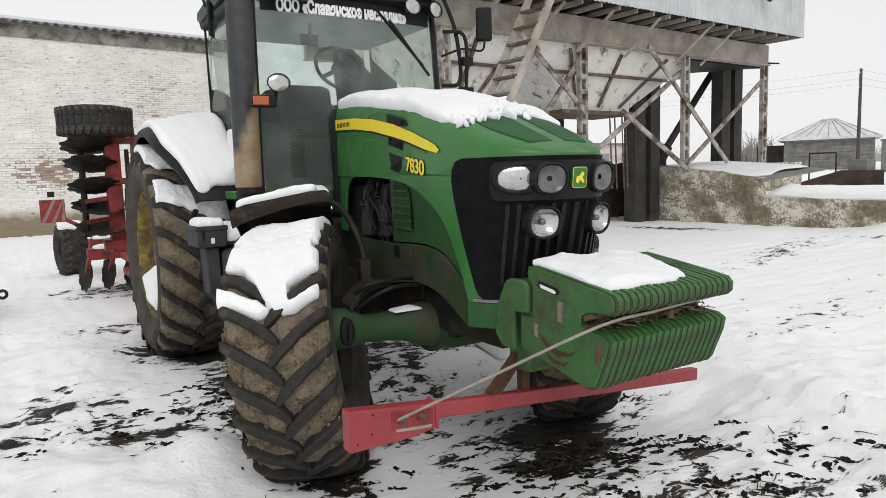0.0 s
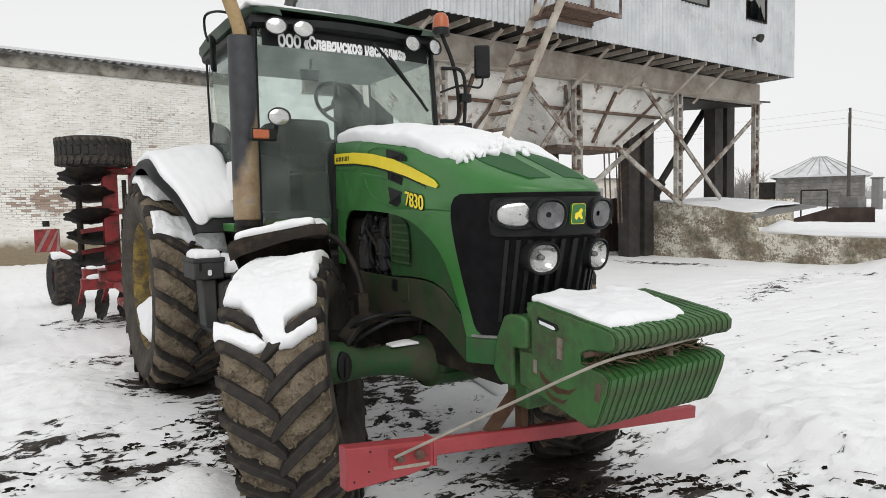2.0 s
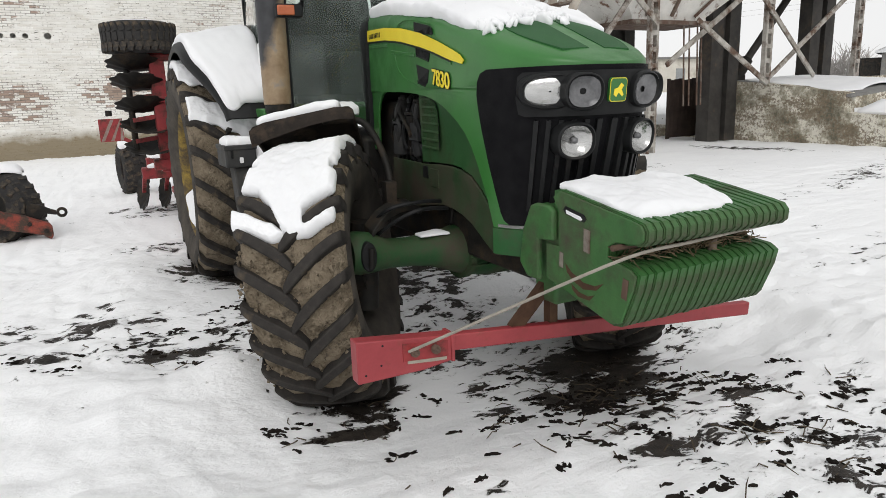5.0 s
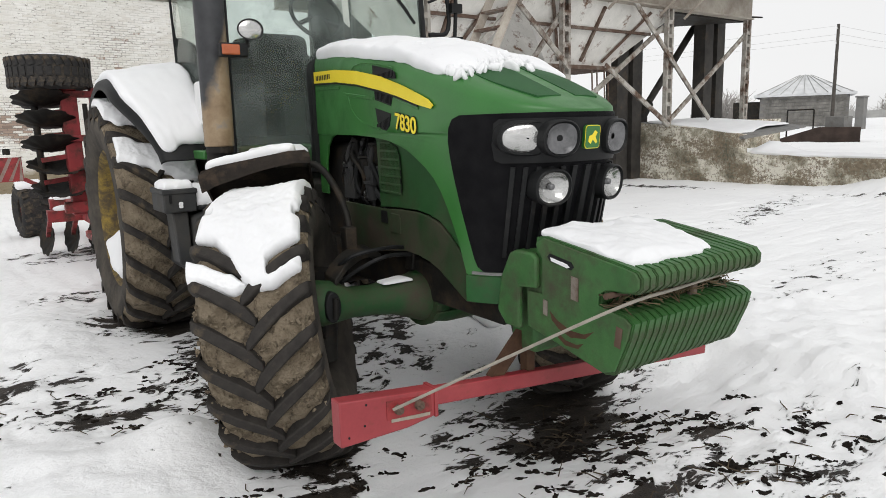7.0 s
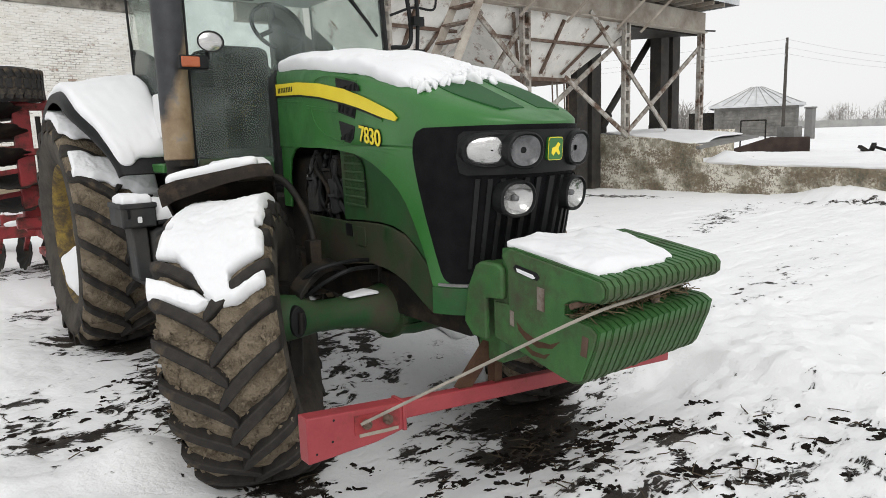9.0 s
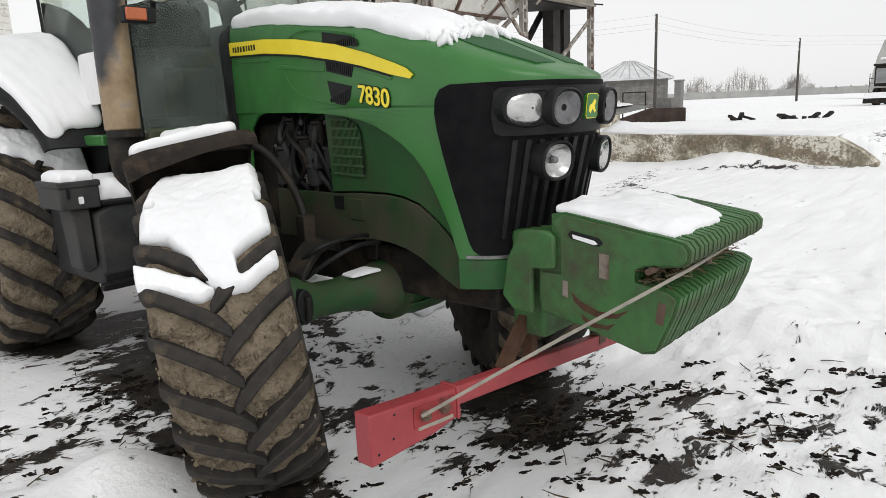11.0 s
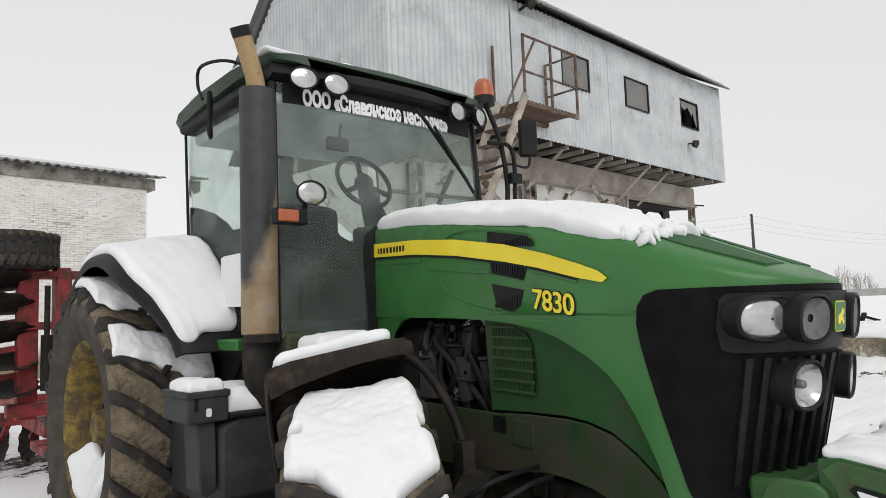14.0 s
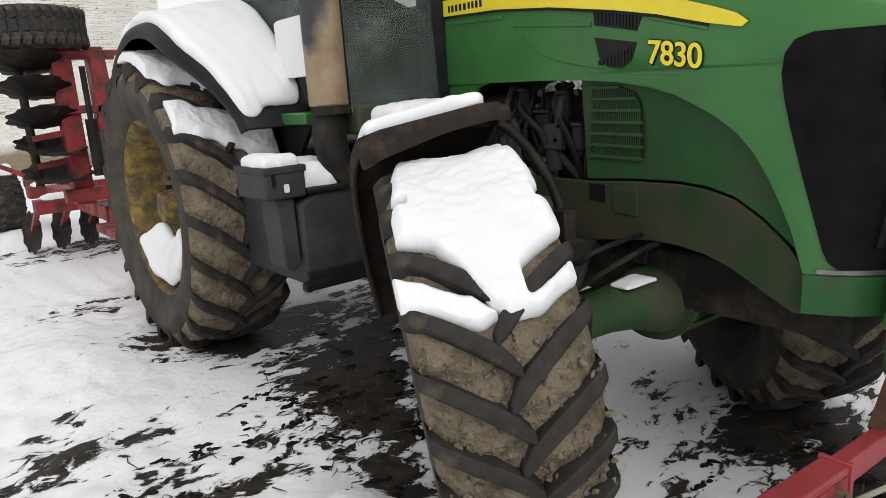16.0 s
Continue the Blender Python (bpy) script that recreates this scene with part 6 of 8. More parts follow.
def build_front_axle():
    bm = bm_new()
    rings = []
    for x, zc, hz, hy in ((-0.93, 0.69, 0.11, 0.12), (-0.88, 0.69, 0.125, 0.135), (-0.80, 0.685, 0.115, 0.125), (-0.7, 0.665, 0.085, 0.10), (-0.56, 0.655, 0.085, 0.10), (-0.42, 0.65, 0.105, 0.11), (-0.31, 0.635, 0.13, 0.14), (-0.22, 0.63, 0.16, 0.18), (-0.1, 0.625, 0.175, 0.2), (0.1, 0.625, 0.175, 0.2), (0.22, 0.63, 0.16, 0.18), (0.31, 0.635, 0.13, 0.14), (0.42, 0.65, 0.105, 0.11), (0.56, 0.655, 0.085, 0.10), (0.7, 0.665, 0.085, 0.10), (0.80, 0.685, 0.115, 0.125), (0.88, 0.69, 0.125, 0.135)):
        rings.append([bm.verts.new((x, FRONT_Y - 0.1 + hy * math.cos(a), zc + hz * math.sin(a))) for a in np.linspace(0, 2 * math.pi, 17)[:-1]])
    ring_faces(bm, rings)
    bmesh.ops.recalc_face_normals(bm, faces=bm.faces)
    ax = part("front_axle", bm, GREEN_DIRTY, TRACTOR, "green front axle housing streaked with mud", angle=60)
    for s in (-1, 1):
        bm = bm_new()
        rod(bm, (s * 0.77, -0.15, 0.3), (s * 0.74, -0.15, 0.82), 0.085, seg=18)
        rod(bm, (s * 0.72, -0.13, 0.55), (s * 0.88, -0.11 - s * 0.09, 0.53), 0.17, seg=20)
        part("steering_knuckle", bm, DARK, ax)
        bm = bm_new()
        hole = [(s * 0.855 + 0.045 * math.cos(a), 0.69 + 0.082 * math.sin(a)) for a in np.linspace(0, 2 * math.pi, 21)[:-1]]
        prism(bm, hole, "y", FRONT_Y - 0.243, FRONT_Y - 0.15)
        part("axle_hole", bm, BLACK, ax, "dark opening in the axle end", 0.006)
        bm = bm_new()
        rod(bm, (s * 0.85, FRONT_Y - 0.25, 0.63), (s * 0.845, FRONT_Y - 0.25, 0.74), 0.016, seg=10)
        part("joint", bm, DARK, ax)
        bm = bm_new()
        spin(bm, [(-0.012, 0.15), (0.012, 0.15), (0.016, 0.205), (-0.016, 0.205)], 30, pose(s * 0.24, FRONT_Y - 0.1, 0.628) @ Matrix.Diagonal((1, 1, 0.84, 1)), closed=True)
        part("flange", bm, GREEN_DIRTY, ax)
        for q in range(3):
            bm = bm_new()
            box(bm, (s * 0.15 - 0.11, FRONT_Y - 0.31, 0.56 + 0.05 * q), (s * 0.15 + 0.09, FRONT_Y - 0.285, 0.568 + 0.05 * q))
            part("casting_rib", bm, GREEN_DIRTY, ax, "", 0.003)
        bm = bm_new()
        prism(bm, [(s * 0.24 - 0.045, 0.78), (s * 0.24 + 0.045, 0.78), (s * 0.24 + 0.03, 0.9), (s * 0.24 - 0.03, 0.9)], "y", FRONT_Y - 0.1, FRONT_Y - 0.02)
        part("axle_post", bm, DARK, ax, "", 0.008)
        bm = bm_new()
        rod(bm, (s * 0.15, FRONT_Y + 0.1, 0.62), (s * 0.5, FRONT_Y + 0.1, 0.63), 0.045, seg=14)
        rod(bm, (s * 0.5, FRONT_Y + 0.1, 0.63), (s * 0.78, FRONT_Y + 0.1, 0.63), 0.022, seg=10)
        part("steering_ram", bm, BLACK, ax, "black steering cylinder")
        bm = bm_new()
        pipe(bm, arc([(s * 0.35, FRONT_Y - 0.2, 0.9), (s * 0.55, FRONT_Y - 0.26, 0.92), (s * 0.68, FRONT_Y - 0.2, 0.86), (s * 0.74, FRONT_Y - 0.1, 0.78)], 5), 0.011, 8)
        pipe(bm, arc([(s * 0.3, FRONT_Y - 0.1, 0.92), (s * 0.5, FRONT_Y - 0.18, 0.95), (s * 0.7, FRONT_Y - 0.15, 0.92), (s * 0.76, FRONT_Y, 0.8)], 5), 0.011, 8)
        part("hose", bm, BLACK, ax)
    bm = bm_new()
    prism(bm, [(-0.12, 0.78), (0.12, 0.78), (0.08, 0.95), (-0.08, 0.95)], "y", FRONT_Y - 0.3, FRONT_Y + 0.1)
    part("pivot", bm, DARK, ax, bevel=0.01)
    return ax


build_front_axle()


# front mudguards stand behind the wheels' tops and turn a little with them
GUARD_TURN, GUARD_R = 21.5, 0.868
GUARD_RUBBER = plain("mudguard_plastic", (0.018, 0.015, 0.013), (0.035, 0.028, 0.023), 6, 0.8, bs=50, bstr=0.4, bd=0.008, dirt=(0.07, 0.05, 0.035), dscale=8, dlo=0.5, dhi=0.75, spec=0.15)


def guard_pose(s):
    return pose(-0.932 if s < 0 else 0.95, -0.128 if s < 0 else -0.3, 0.606, 0, 0, -GUARD_TURN) @ pose(0, 0, 0, 0, -10.0, 0)


GUARD_SECTION = [(k * x, r) for k, half in ((-1, ((0.30, -0.075), (0.305, -0.03), (0.285, -0.008), (0.22, 0.0))), (1, ((0.22, 0.0), (0.285, -0.008), (0.305, -0.03), (0.30, -0.075), (0.288, -0.075), (0.29, -0.035), (0.27, -0.02), (0.22, -0.014))), (-1, ((0.22, -0.014), (0.27, -0.02), (0.29, -0.035), (0.288, -0.075)))) for x, r in half]


def mudguard(s):
    m = guard_pose(s)
    bm = bm_new()
    rings = []
    n = 22
    for i in range(n + 1):
        a = radians(102 + 84 * i / n)
        rings.append([bm.verts.new((x, -math.cos(a) * (GUARD_R + r), math.sin(a) * (GUARD_R + r))) for x, r in GUARD_SECTION])
    ring_faces(bm, rings)
    bmesh.ops.recalc_face_normals(bm, faces=bm.faces)
    g = part("mudguard", bm, GUARD_RUBBER, TRACTOR, "dirty black front mudguard", angle=50)
    g.matrix_local = m
    bm = bm_new()  # rolled front lip, deeper at the outer side
    rings = []
    for x in np.linspace(-0.303, 0.303, 19):
        e = smooth(0.21, 0.305, abs(x))
        top = GUARD_R + 0.004 - 0.03 * e
        low = GUARD_R - 0.075 - 0.035 * smooth(-0.1, 0.3, x * s) - 0.02 * e
        ring = []
        for a, r in ((102.5, top), (100.0, top - 0.006), (98.6, (top + low) / 2), (99.4, low), (102.5, low + 0.01)):
            a = radians(a)
            ring.append(bm.verts.new((x, -math.cos(a) * r, math.sin(a) * r)))
        rings.append(ring)
    ring_faces(bm, rings)
    bmesh.ops.recalc_face_normals(bm, faces=bm.faces)
    part("front_lip", bm, GUARD_RUBBER, g, "deep rolled front lip of the mudguard", angle=50)
    y0 = 0.0 if s < 0 else -0.08
    bm = bm_new()
    pipe(bm, arc([(s * 0.85, y0 + 0.16, 1.40), (s * 0.68, y0 + 0.13, 1.40), (s * 0.61, y0 + 0.08, 1.37), (s * 0.575, y0 - 0.03, 1.26), (s * 0.565, y0 - 0.13, 1.12), (s * 0.575, y0 - 0.19, 0.98)], 5), 0.021, 10)
    st = part("guard_support", bm, DARK, TRACTOR, "bent steel support tube")
    bm = bm_new()
    box(bm, (s * 0.59 - 0.034, y0 - 0.235, 0.87), (s * 0.59 + 0.034, y0 - 0.165, 1.05))
    part("support_socket", bm, DARK, st, bevel=0.006)
    # arched arm under the socket, reaching to the top of the knuckle
    bm = bm_new()
    rings = []
    for q in arc([(s * 0.80, y0 - 0.36, 0.80), (s * 0.72, y0 - 0.34, 0.87), (s * 0.60, y0 - 0.27, 0.905), (s * 0.48, y0 - 0.2, 0.90), (s * 0.40, y0 - 0.16, 0.86)], 4):
        rings.append([bm.verts.new(q + Vector(o)) for o in ((0, -0.07, -0.03), (0, -0.07, 0.012), (0, 0.06, 0.03), (0, 0.06, -0.03))])
    ring_faces(bm, rings)
    bmesh.ops.recalc_face_normals(bm, faces=bm.faces)
    part("guard_arm", bm, DARK, st, "arched steel arm above the axle", 0.006, 60)
    return m


both(mudguard)


# front weights on their carrier
RUST_BROWN = plain("brown_scraped_iron", (0.055, 0.028, 0.018), (0.09, 0.05, 0.03), 12, 0.85, bs=60, bstr=0.3, spec=0.2)
W_PROFILE = [(-1.50, 1.115), (-1.56, 1.125), (-1.75, 1.098), (-1.98, 1.062), (-2.04, 1.05), (-2.062, 1.025), (-2.06, 0.985), (-2.035, 0.962), (-1.90, 0.948), (-1.865, 0.935), (-1.86, 0.895), (-1.88, 0.882), (-1.99, 0.872), (-2.028, 0.85), (-2.015, 0.79), (-1.96, 0.655), (-1.935, 0.625), (-1.89, 0.615), (-1.62, 0.68), (-1.46, 0.705), (-1.44, 0.76), (-1.44, 0.93), (-1.50, 0.95)]


def build_weights():
    bm = bm_new()
    prism(bm, W_PROFILE, "x", -0.019, 0.019)
    bmesh.ops.bevel(bm, geom=[e for e in bm.edges if abs(e.verts[0].co.x - e.verts[1].co.x) < 1e-5], offset=0.0055, segments=2, affect="EDGES")
    me = mesh_of("front_weight", bm, GREEN_WEIGHT, 30)
    bm = bm_new()
    prism(bm, [(-0.30, 0.56), (0.3, 0.56), (0.3, 1.02), (-0.3, 1.02)], "y", -1.42, -1.25)
    car = part("weight_carrier", bm, GREEN_WEIGHT, TRACTOR, "green cast weight carrier", 0.02)
    n = 19
    for i in range(n):
        w = new("front_weight", me)
        w.parent = car
        w.location = (-0.352 + 0.735 * i / (n - 1), 0.0015 * math.sin(i * 2.1), 0.001 * math.sin(i * 3.7))
        tagged(w, "green suitcase weight")
    for s in (-1, 1):
        side = [(-1.27, 0.76), (-1.30, 0.92), (-1.36, 1.035), (-1.40, 1.05), (-1.50, 1.05), (-1.53, 1.03), (-1.53, 0.90), (-1.42, 0.89), (-1.42, 0.70), (-1.33, 0.70)]
        side_plate("hanger", side, 0.37, 0.03, GREEN_WEIGHT, car, "stepped green hanger plate", s, 0.01)
        outer = [(-1.51, 1.09), (-1.56, 1.12), (-1.75, 1.09), (-1.98, 1.056), (-2.035, 1.044), (-2.052, 1.02), (-2.05, 0.988), (-2.03, 0.97), (-1.9, 0.956), (-1.862, 0.935), (-1.86, 0.89), (-1.99, 0.866), (-2.018, 0.845), (-2.005, 0.79), (-1.945, 0.645), (-1.89, 0.625), (-1.62, 0.688), (-1.46, 0.72), (-1.46, 0.88), (-1.55, 0.88), (-1.55, 1.03)]
        side_plate("end_plate", outer, 0.372, 0.012, GREEN_WEIGHT, car, "", s, 0.004)
        slot = [(-1.60, 1.06), (-1.72, 1.04), (-1.735, 1.022), (-1.72, 1.008), (-1.60, 1.028), (-1.585, 1.045)]
        side_plate("handle_slot", slot, 0.3845, 0.002, BLACK, car, "dark handle slot", s)
        side_plate("slot_snow", [(-1.605, 1.046), (-1.70, 1.03), (-1.715, 1.018), (-1.70, 1.013), (-1.61, 1.03)], 0.3868, 0.003, SNOW, car, "snow lying in the handle slot", s, 0.002)
        for pts in (((-1.72, 0.985), (-1.76, 0.98), (-1.76, 0.885), (-1.72, 0.89)), ((-1.955, 0.83), (-1.985, 0.825), (-1.975, 0.745), (-1.945, 0.75)), ((-1.56, 0.86), (-1.585, 0.855), (-1.585, 0.79), (-1.56, 0.795))):
            side_plate("cast_slot", list(pts), 0.3845, 0.002, RUST, car, "", s)
        for pts in (((-1.6, 0.815), (-1.64, 0.785), (-1.72, 0.757), (-1.79, 0.758), (-1.845, 0.782), (-1.80, 0.742), (-1.72, 0.728), (-1.65, 0.75), (-1.61, 0.78)), ((-1.64, 0.735), (-1.69, 0.71), (-1.75, 0.705), (-1.79, 0.72), (-1.76, 0.69), (-1.69, 0.688), (-1.65, 0.71))):
            side_plate("rust_scar", list(pts), 0.3842, 0.001, RUST_BROWN, car, "brown scraped patch", s)
    bm = bm_new()
    rod(bm, (-0.42, -1.93, 0.945), (0.41, -1.93, 0.945), 0.012, seg=10)
    rod(bm, (0.1, -1.94, 0.85), (0.1, -1.94, 1.0), 0.02, seg=10)
    part("retaining_rod", bm, RUST, car, "rusty retaining rod")
    rnd = random.Random(3)
    bm = bm_new()
    for _ in range(220):
        x, y, z = rnd.uniform(-0.36, 0.36), rnd.uniform(-1.965, -1.885), rnd.uniform(0.885, 0.935)
        d = Vector((rnd.uniform(-1, 1), rnd.uniform(-0.5, 0.5), rnd.uniform(-0.3, 0.4))).normalized() * rnd.uniform(0.03, 0.09)
        rod(bm, (x, y, z), Vector((x, y, z)) + d, 0.0025, seg=3, cap=False)
    tagged(part("straw", bm, STRAW), "dry straw caught between the weights", "straw", kind="stuff")


build_weights()


# cab: frame, glass, roof and what is inside
def mirror_x(p):
    return (-p[0], p[1], p[2])


ROOF_GREEN = plain("weathered_roof_green", (0.025, 0.05, 0.03), (0.045, 0.075, 0.05), 4, 0.5, bs=60, bstr=0.1, dirt=(0.12, 0.14, 0.12), dscale=3, dlo=0.55, dhi=0.75)
HEADLINING = plain("grey_headlining", (0.55, 0.57, 0.55), (0.65, 0.67, 0.65), 5, 0.9, bs=60, bstr=0.1)


def build_cab():
    bm = bm_new()
    box(bm, (-0.78, 0.95, 1.35), (0.78, 2.35, 1.5))
    cab = part("cab", bm, GREEN_DIRTY, TRACTOR, "green cab floor pan", 0.02)
    posts = [((-0.81, 1.0, 1.45), (-0.775, 1.09, 2.92)), ((-0.8, 2.25, 1.6), (-0.80, 2.33, 2.92))]
    for (p, q), thin in zip(posts, (1.0, 0.45)):
        for f in ((lambda v: v), mirror_x):
            bm = bm_new()
            bar(bm, f(p), f(q), 0.045 * thin, 0.042 * thin)
            part("pillar", bm, BLACK, cab, bevel=0.012)
    # curved windscreen
    def pane(name, grid, label):
        bm = bm_new()
        ring_faces(bm, [[bm.verts.new(p) for p in row] for row in grid], closed=False)
        g = part(name, bm, GLASS, cab, label, angle=80)
        g.visible_shadow = False
        return g
    def screen(u, v):
        x = -0.80 + 1.6 * u
        x *= 1 - 0.04 * v
        return (x, 0.925 + 0.065 * abs(2 * u - 1) ** 2.2 + 0.095 * v, 1.46 + 1.46 * v)
    pane("windscreen", [[screen(u, v) for u in np.linspace(0, 1, 21)] for v in np.linspace(0, 1, 6)], "curved tinted windscreen")
    for f in ((lambda v: v), mirror_x):
        pane("door_glass", [[f((-0.845 + 0.05 * v + 0.02 * abs(2 * u - 1), 1.03 + 0.07 * v + (1.22 + 0.0 * v) * u, 1.52 + 1.38 * v)) for u in np.linspace(0, 1, 5)] for v in np.linspace(0, 1, 5)], "tinted door glass")
    pane("rear_window", [[(x, 2.29 + 0.12 * (z - 1.9), z) for x in (-0.76, 0, 0.76)] for z in (1.9, 2.4, 2.9)], "tinted rear window")
    # roof: rounded block, deeper at the front
    bm = bm_new()
    rings = []
    for y, z0, z1, w in ((0.955, 3.04, 3.05, 0.62), (0.965, 3.035, 3.062, 0.72), (1.01, 3.03, 3.075, 0.79), (1.1, 3.01, 3.09, 0.85), (1.4, 2.99, 3.11, 0.88), (1.9, 2.96, 3.10, 0.89), (2.25, 2.93, 3.06, 0.88), (2.38, 2.92, 3.02, 0.85), (2.42, 2.94, 2.98, 0.8)):
        ring = []
        for x, z in ((-w, (z0 + z1) / 2), (-w + 0.02, z1 - 0.05), (-w + 0.1, z1), (0, z1 + 0.02), (w - 0.1, z1), (w - 0.02, z1 - 0.05), (w, (z0 + z1) / 2), (w - 0.03, z0), (0, z0), (-w + 0.03, z0)):
            ring.append(bm.verts.new((x, y, z)))
        rings.append(ring)
    ring_faces(bm, rings)
    bmesh.ops.recalc_face_normals(bm, faces=bm.faces)
    roof = part("roof", bm, ROOF_GREEN, cab, "dull dark green cab roof", angle=50)
    bm = bm_new()
    rings = []
    for u in np.linspace(-1, 1, 15):
        x, y = 0.80 * u, 0.935 + 0.10 * abs(u) ** 2.5
        rings.append([bm.verts.new((x, y + 0.05, 2.925)), bm.verts.new((x, y - 0.005, 2.95)), bm.verts.new((x, y + 0.005, 3.0)), bm.verts.new((x, y + 0.06, 3.05)), bm.verts.new((x, y + 0.25, 3.07)), bm.verts.new((x, y + 0.25, 2.94))])
    ring_faces(bm, rings)
    bmesh.ops.recalc_face_normals(bm, faces=bm.faces)
    liner = bm_new()
    box(liner, (-0.84, 1.12, 2.875), (0.84, 2.36, 2.97))
    part("roof_underside", liner, BLACK, roof, "black underside of the roof", 0.03)
    vis = part("visor", bm, BLACK, roof, "black front roof visor", angle=40)
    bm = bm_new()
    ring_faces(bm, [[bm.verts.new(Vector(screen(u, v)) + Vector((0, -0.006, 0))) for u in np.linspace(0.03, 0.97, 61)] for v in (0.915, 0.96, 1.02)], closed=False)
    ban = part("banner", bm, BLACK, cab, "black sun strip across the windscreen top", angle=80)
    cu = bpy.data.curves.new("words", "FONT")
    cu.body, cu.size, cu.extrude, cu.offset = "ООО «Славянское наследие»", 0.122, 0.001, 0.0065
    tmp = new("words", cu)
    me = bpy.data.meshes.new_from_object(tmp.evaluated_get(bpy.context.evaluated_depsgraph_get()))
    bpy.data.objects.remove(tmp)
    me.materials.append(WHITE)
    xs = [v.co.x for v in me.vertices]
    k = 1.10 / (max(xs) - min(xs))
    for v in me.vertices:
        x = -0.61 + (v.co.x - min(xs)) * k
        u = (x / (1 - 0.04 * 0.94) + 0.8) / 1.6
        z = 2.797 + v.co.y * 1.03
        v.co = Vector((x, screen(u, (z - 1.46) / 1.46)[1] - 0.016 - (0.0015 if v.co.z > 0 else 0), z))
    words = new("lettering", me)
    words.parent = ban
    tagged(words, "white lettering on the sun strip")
    # seat, steering wheel, column and console
    bm = bm_new()
    box(bm, (-0.26, 1.62, 1.9), (0.26, 2.06, 2.05))
    seat = part("seat", bm, SEAT, cab, "dark cloth driver's seat", 0.05)
    bm = bm_new()
    box(bm, (-0.24, 2.0, 1.98), (0.24, 2.16, 2.4))
    part("backrest", bm, SEAT, seat, "", 0.075)
    bm = bm_new()
    box(bm, (-0.22, 1.6, 1.5), (0.22, 1.98, 1.9))
    part("seat_base", bm, SEAT, seat, "", 0.03)
    bm = bm_new()
    M = pose(0.02, 1.36, 2.46, 62, 0, 0)
    ringpts = [M @ Vector((0.2 * math.cos(a), 0.2 * math.sin(a), 0)) for a in np.linspace(0, 2 * math.pi, 33)]
    pipe(bm, ringpts, 0.016, 8)
    for a in (90, 210, 330):
        rod(bm, M @ Vector((0, 0, -0.02)), M @ Vector((0.19 * math.cos(radians(a)), 0.19 * math.sin(radians(a)), 0)), 0.018, seg=8)
    rod(bm, M @ Vector((0, 0, -0.03)), M @ Vector((0, 0, 0.02)), 0.06, seg=16)
    part("steering_wheel", bm, BLACK, cab, "black steering wheel")
    bm = bm_new()
    rod(bm, (0.02, 1.36, 2.44), (0.02, 1.12, 1.95), 0.05, 0.11)
    box(bm, (-0.2, 1.0, 1.5), (0.24, 1.2, 2.12))
    part("dashboard", bm, SEAT, cab, "black steering column and dash", 0.03)
    bm = bm_new()
    box(bm, (-0.72, 1.5, 1.5), (-0.36, 2.2, 2.02))
    part("console", bm, SEAT, cab, "dark side console", 0.05)
    bm = bm_new()
    rod(bm, (-0.33, 1.1, 2.66), (-0.33, 1.08, 2.74), 0.012, seg=8)
    box(bm, (-0.40, 1.1, 2.58), (-0.26, 1.14, 2.66))
    part("inside_mirror", bm, BLACK, cab, "", 0.01)
    bm = bm_new()
    prism(bm, [(1.05, 1.5), (2.28, 1.5), (2.3, 1.95), (1.9, 1.98), (1.5, 1.88), (1.2, 1.72), (1.05, 1.7)], "x", 0.70, 0.76)
    part("door_lining", bm, SEAT, cab, "dark lower lining of the far side", 0.01)
    bm = bm_new()
    prism(bm, [(1.3, 1.5), (2.26, 1.5), (2.26, 2.36), (2.16, 2.34), (1.9, 2.27), (1.7, 2.18), (1.5, 2.04), (1.38, 1.9), (1.32, 1.7)], "x", -0.80, -0.77)
    part("door_lining", bm, SEAT, cab, "dark curved lining of the door", 0.01)
    bm = bm_new()
    prism(bm, [(-0.74, 1.5), (0.74, 1.5), (0.74, 2.12), (0.5, 2.14), (0.36, 2.2), (0.24, 2.33), (0.12, 2.385), (-0.15, 2.4), (-0.32, 2.36), (-0.45, 2.24), (-0.74, 2.16)], "y", 2.2, 2.27)
    part("rear_lining", bm, SEAT, cab, "dark lower rear wall of the cab", 0.01)
    bm = bm_new()
    box(bm, (-0.76, 1.0, 1.5), (0.76, 2.25, 1.56))
    part("floor_mat", bm, SEAT, cab, "", 0.01)
    bm = bm_new()
    box(bm, (-0.76, 1.1, 2.80), (0.76, 2.3, 2.87))
    part("headlining", bm, HEADLINING, cab, "grey headlining", 0.02)
    # wiper
    bm = bm_new()
    bar(bm, (0.14, 0.925, 2.88), (0.60, 0.965, 2.46), 0.02, 0.014)
    bar(bm, (0.28, 0.92, 2.78), (0.66, 0.965, 2.38), 0.012, 0.02)
    part("wiper", bm, BLACK, cab, "black wiper resting across the glass")
    # lamps on the visor
    def round_lamp(c, r, yaw, label, parent, depth=0.07, mat=LENS):
        m = Matrix.Translation(c) @ Matrix.Rotation(radians(yaw), 4, "Z") @ Matrix.Diagonal((1, 1, 0.8, 1))
        bm = bm_new()
        def loop(k, y):
            return [bm.verts.new(m @ Vector((r * k * math.cos(a), y, r * k * math.sin(a)))) for a in np.linspace(0, 2 * math.pi, 25)[:-1]]
        ring_faces(bm, [loop(0.35, depth), loop(0.85, depth * 0.6), loop(1.08, 0.0), loop(1.08, -0.012), loop(1.0, -0.012), loop(0.98, -0.002)], cap=False)
        bmesh.ops.recalc_face_normals(bm, faces=bm.faces)
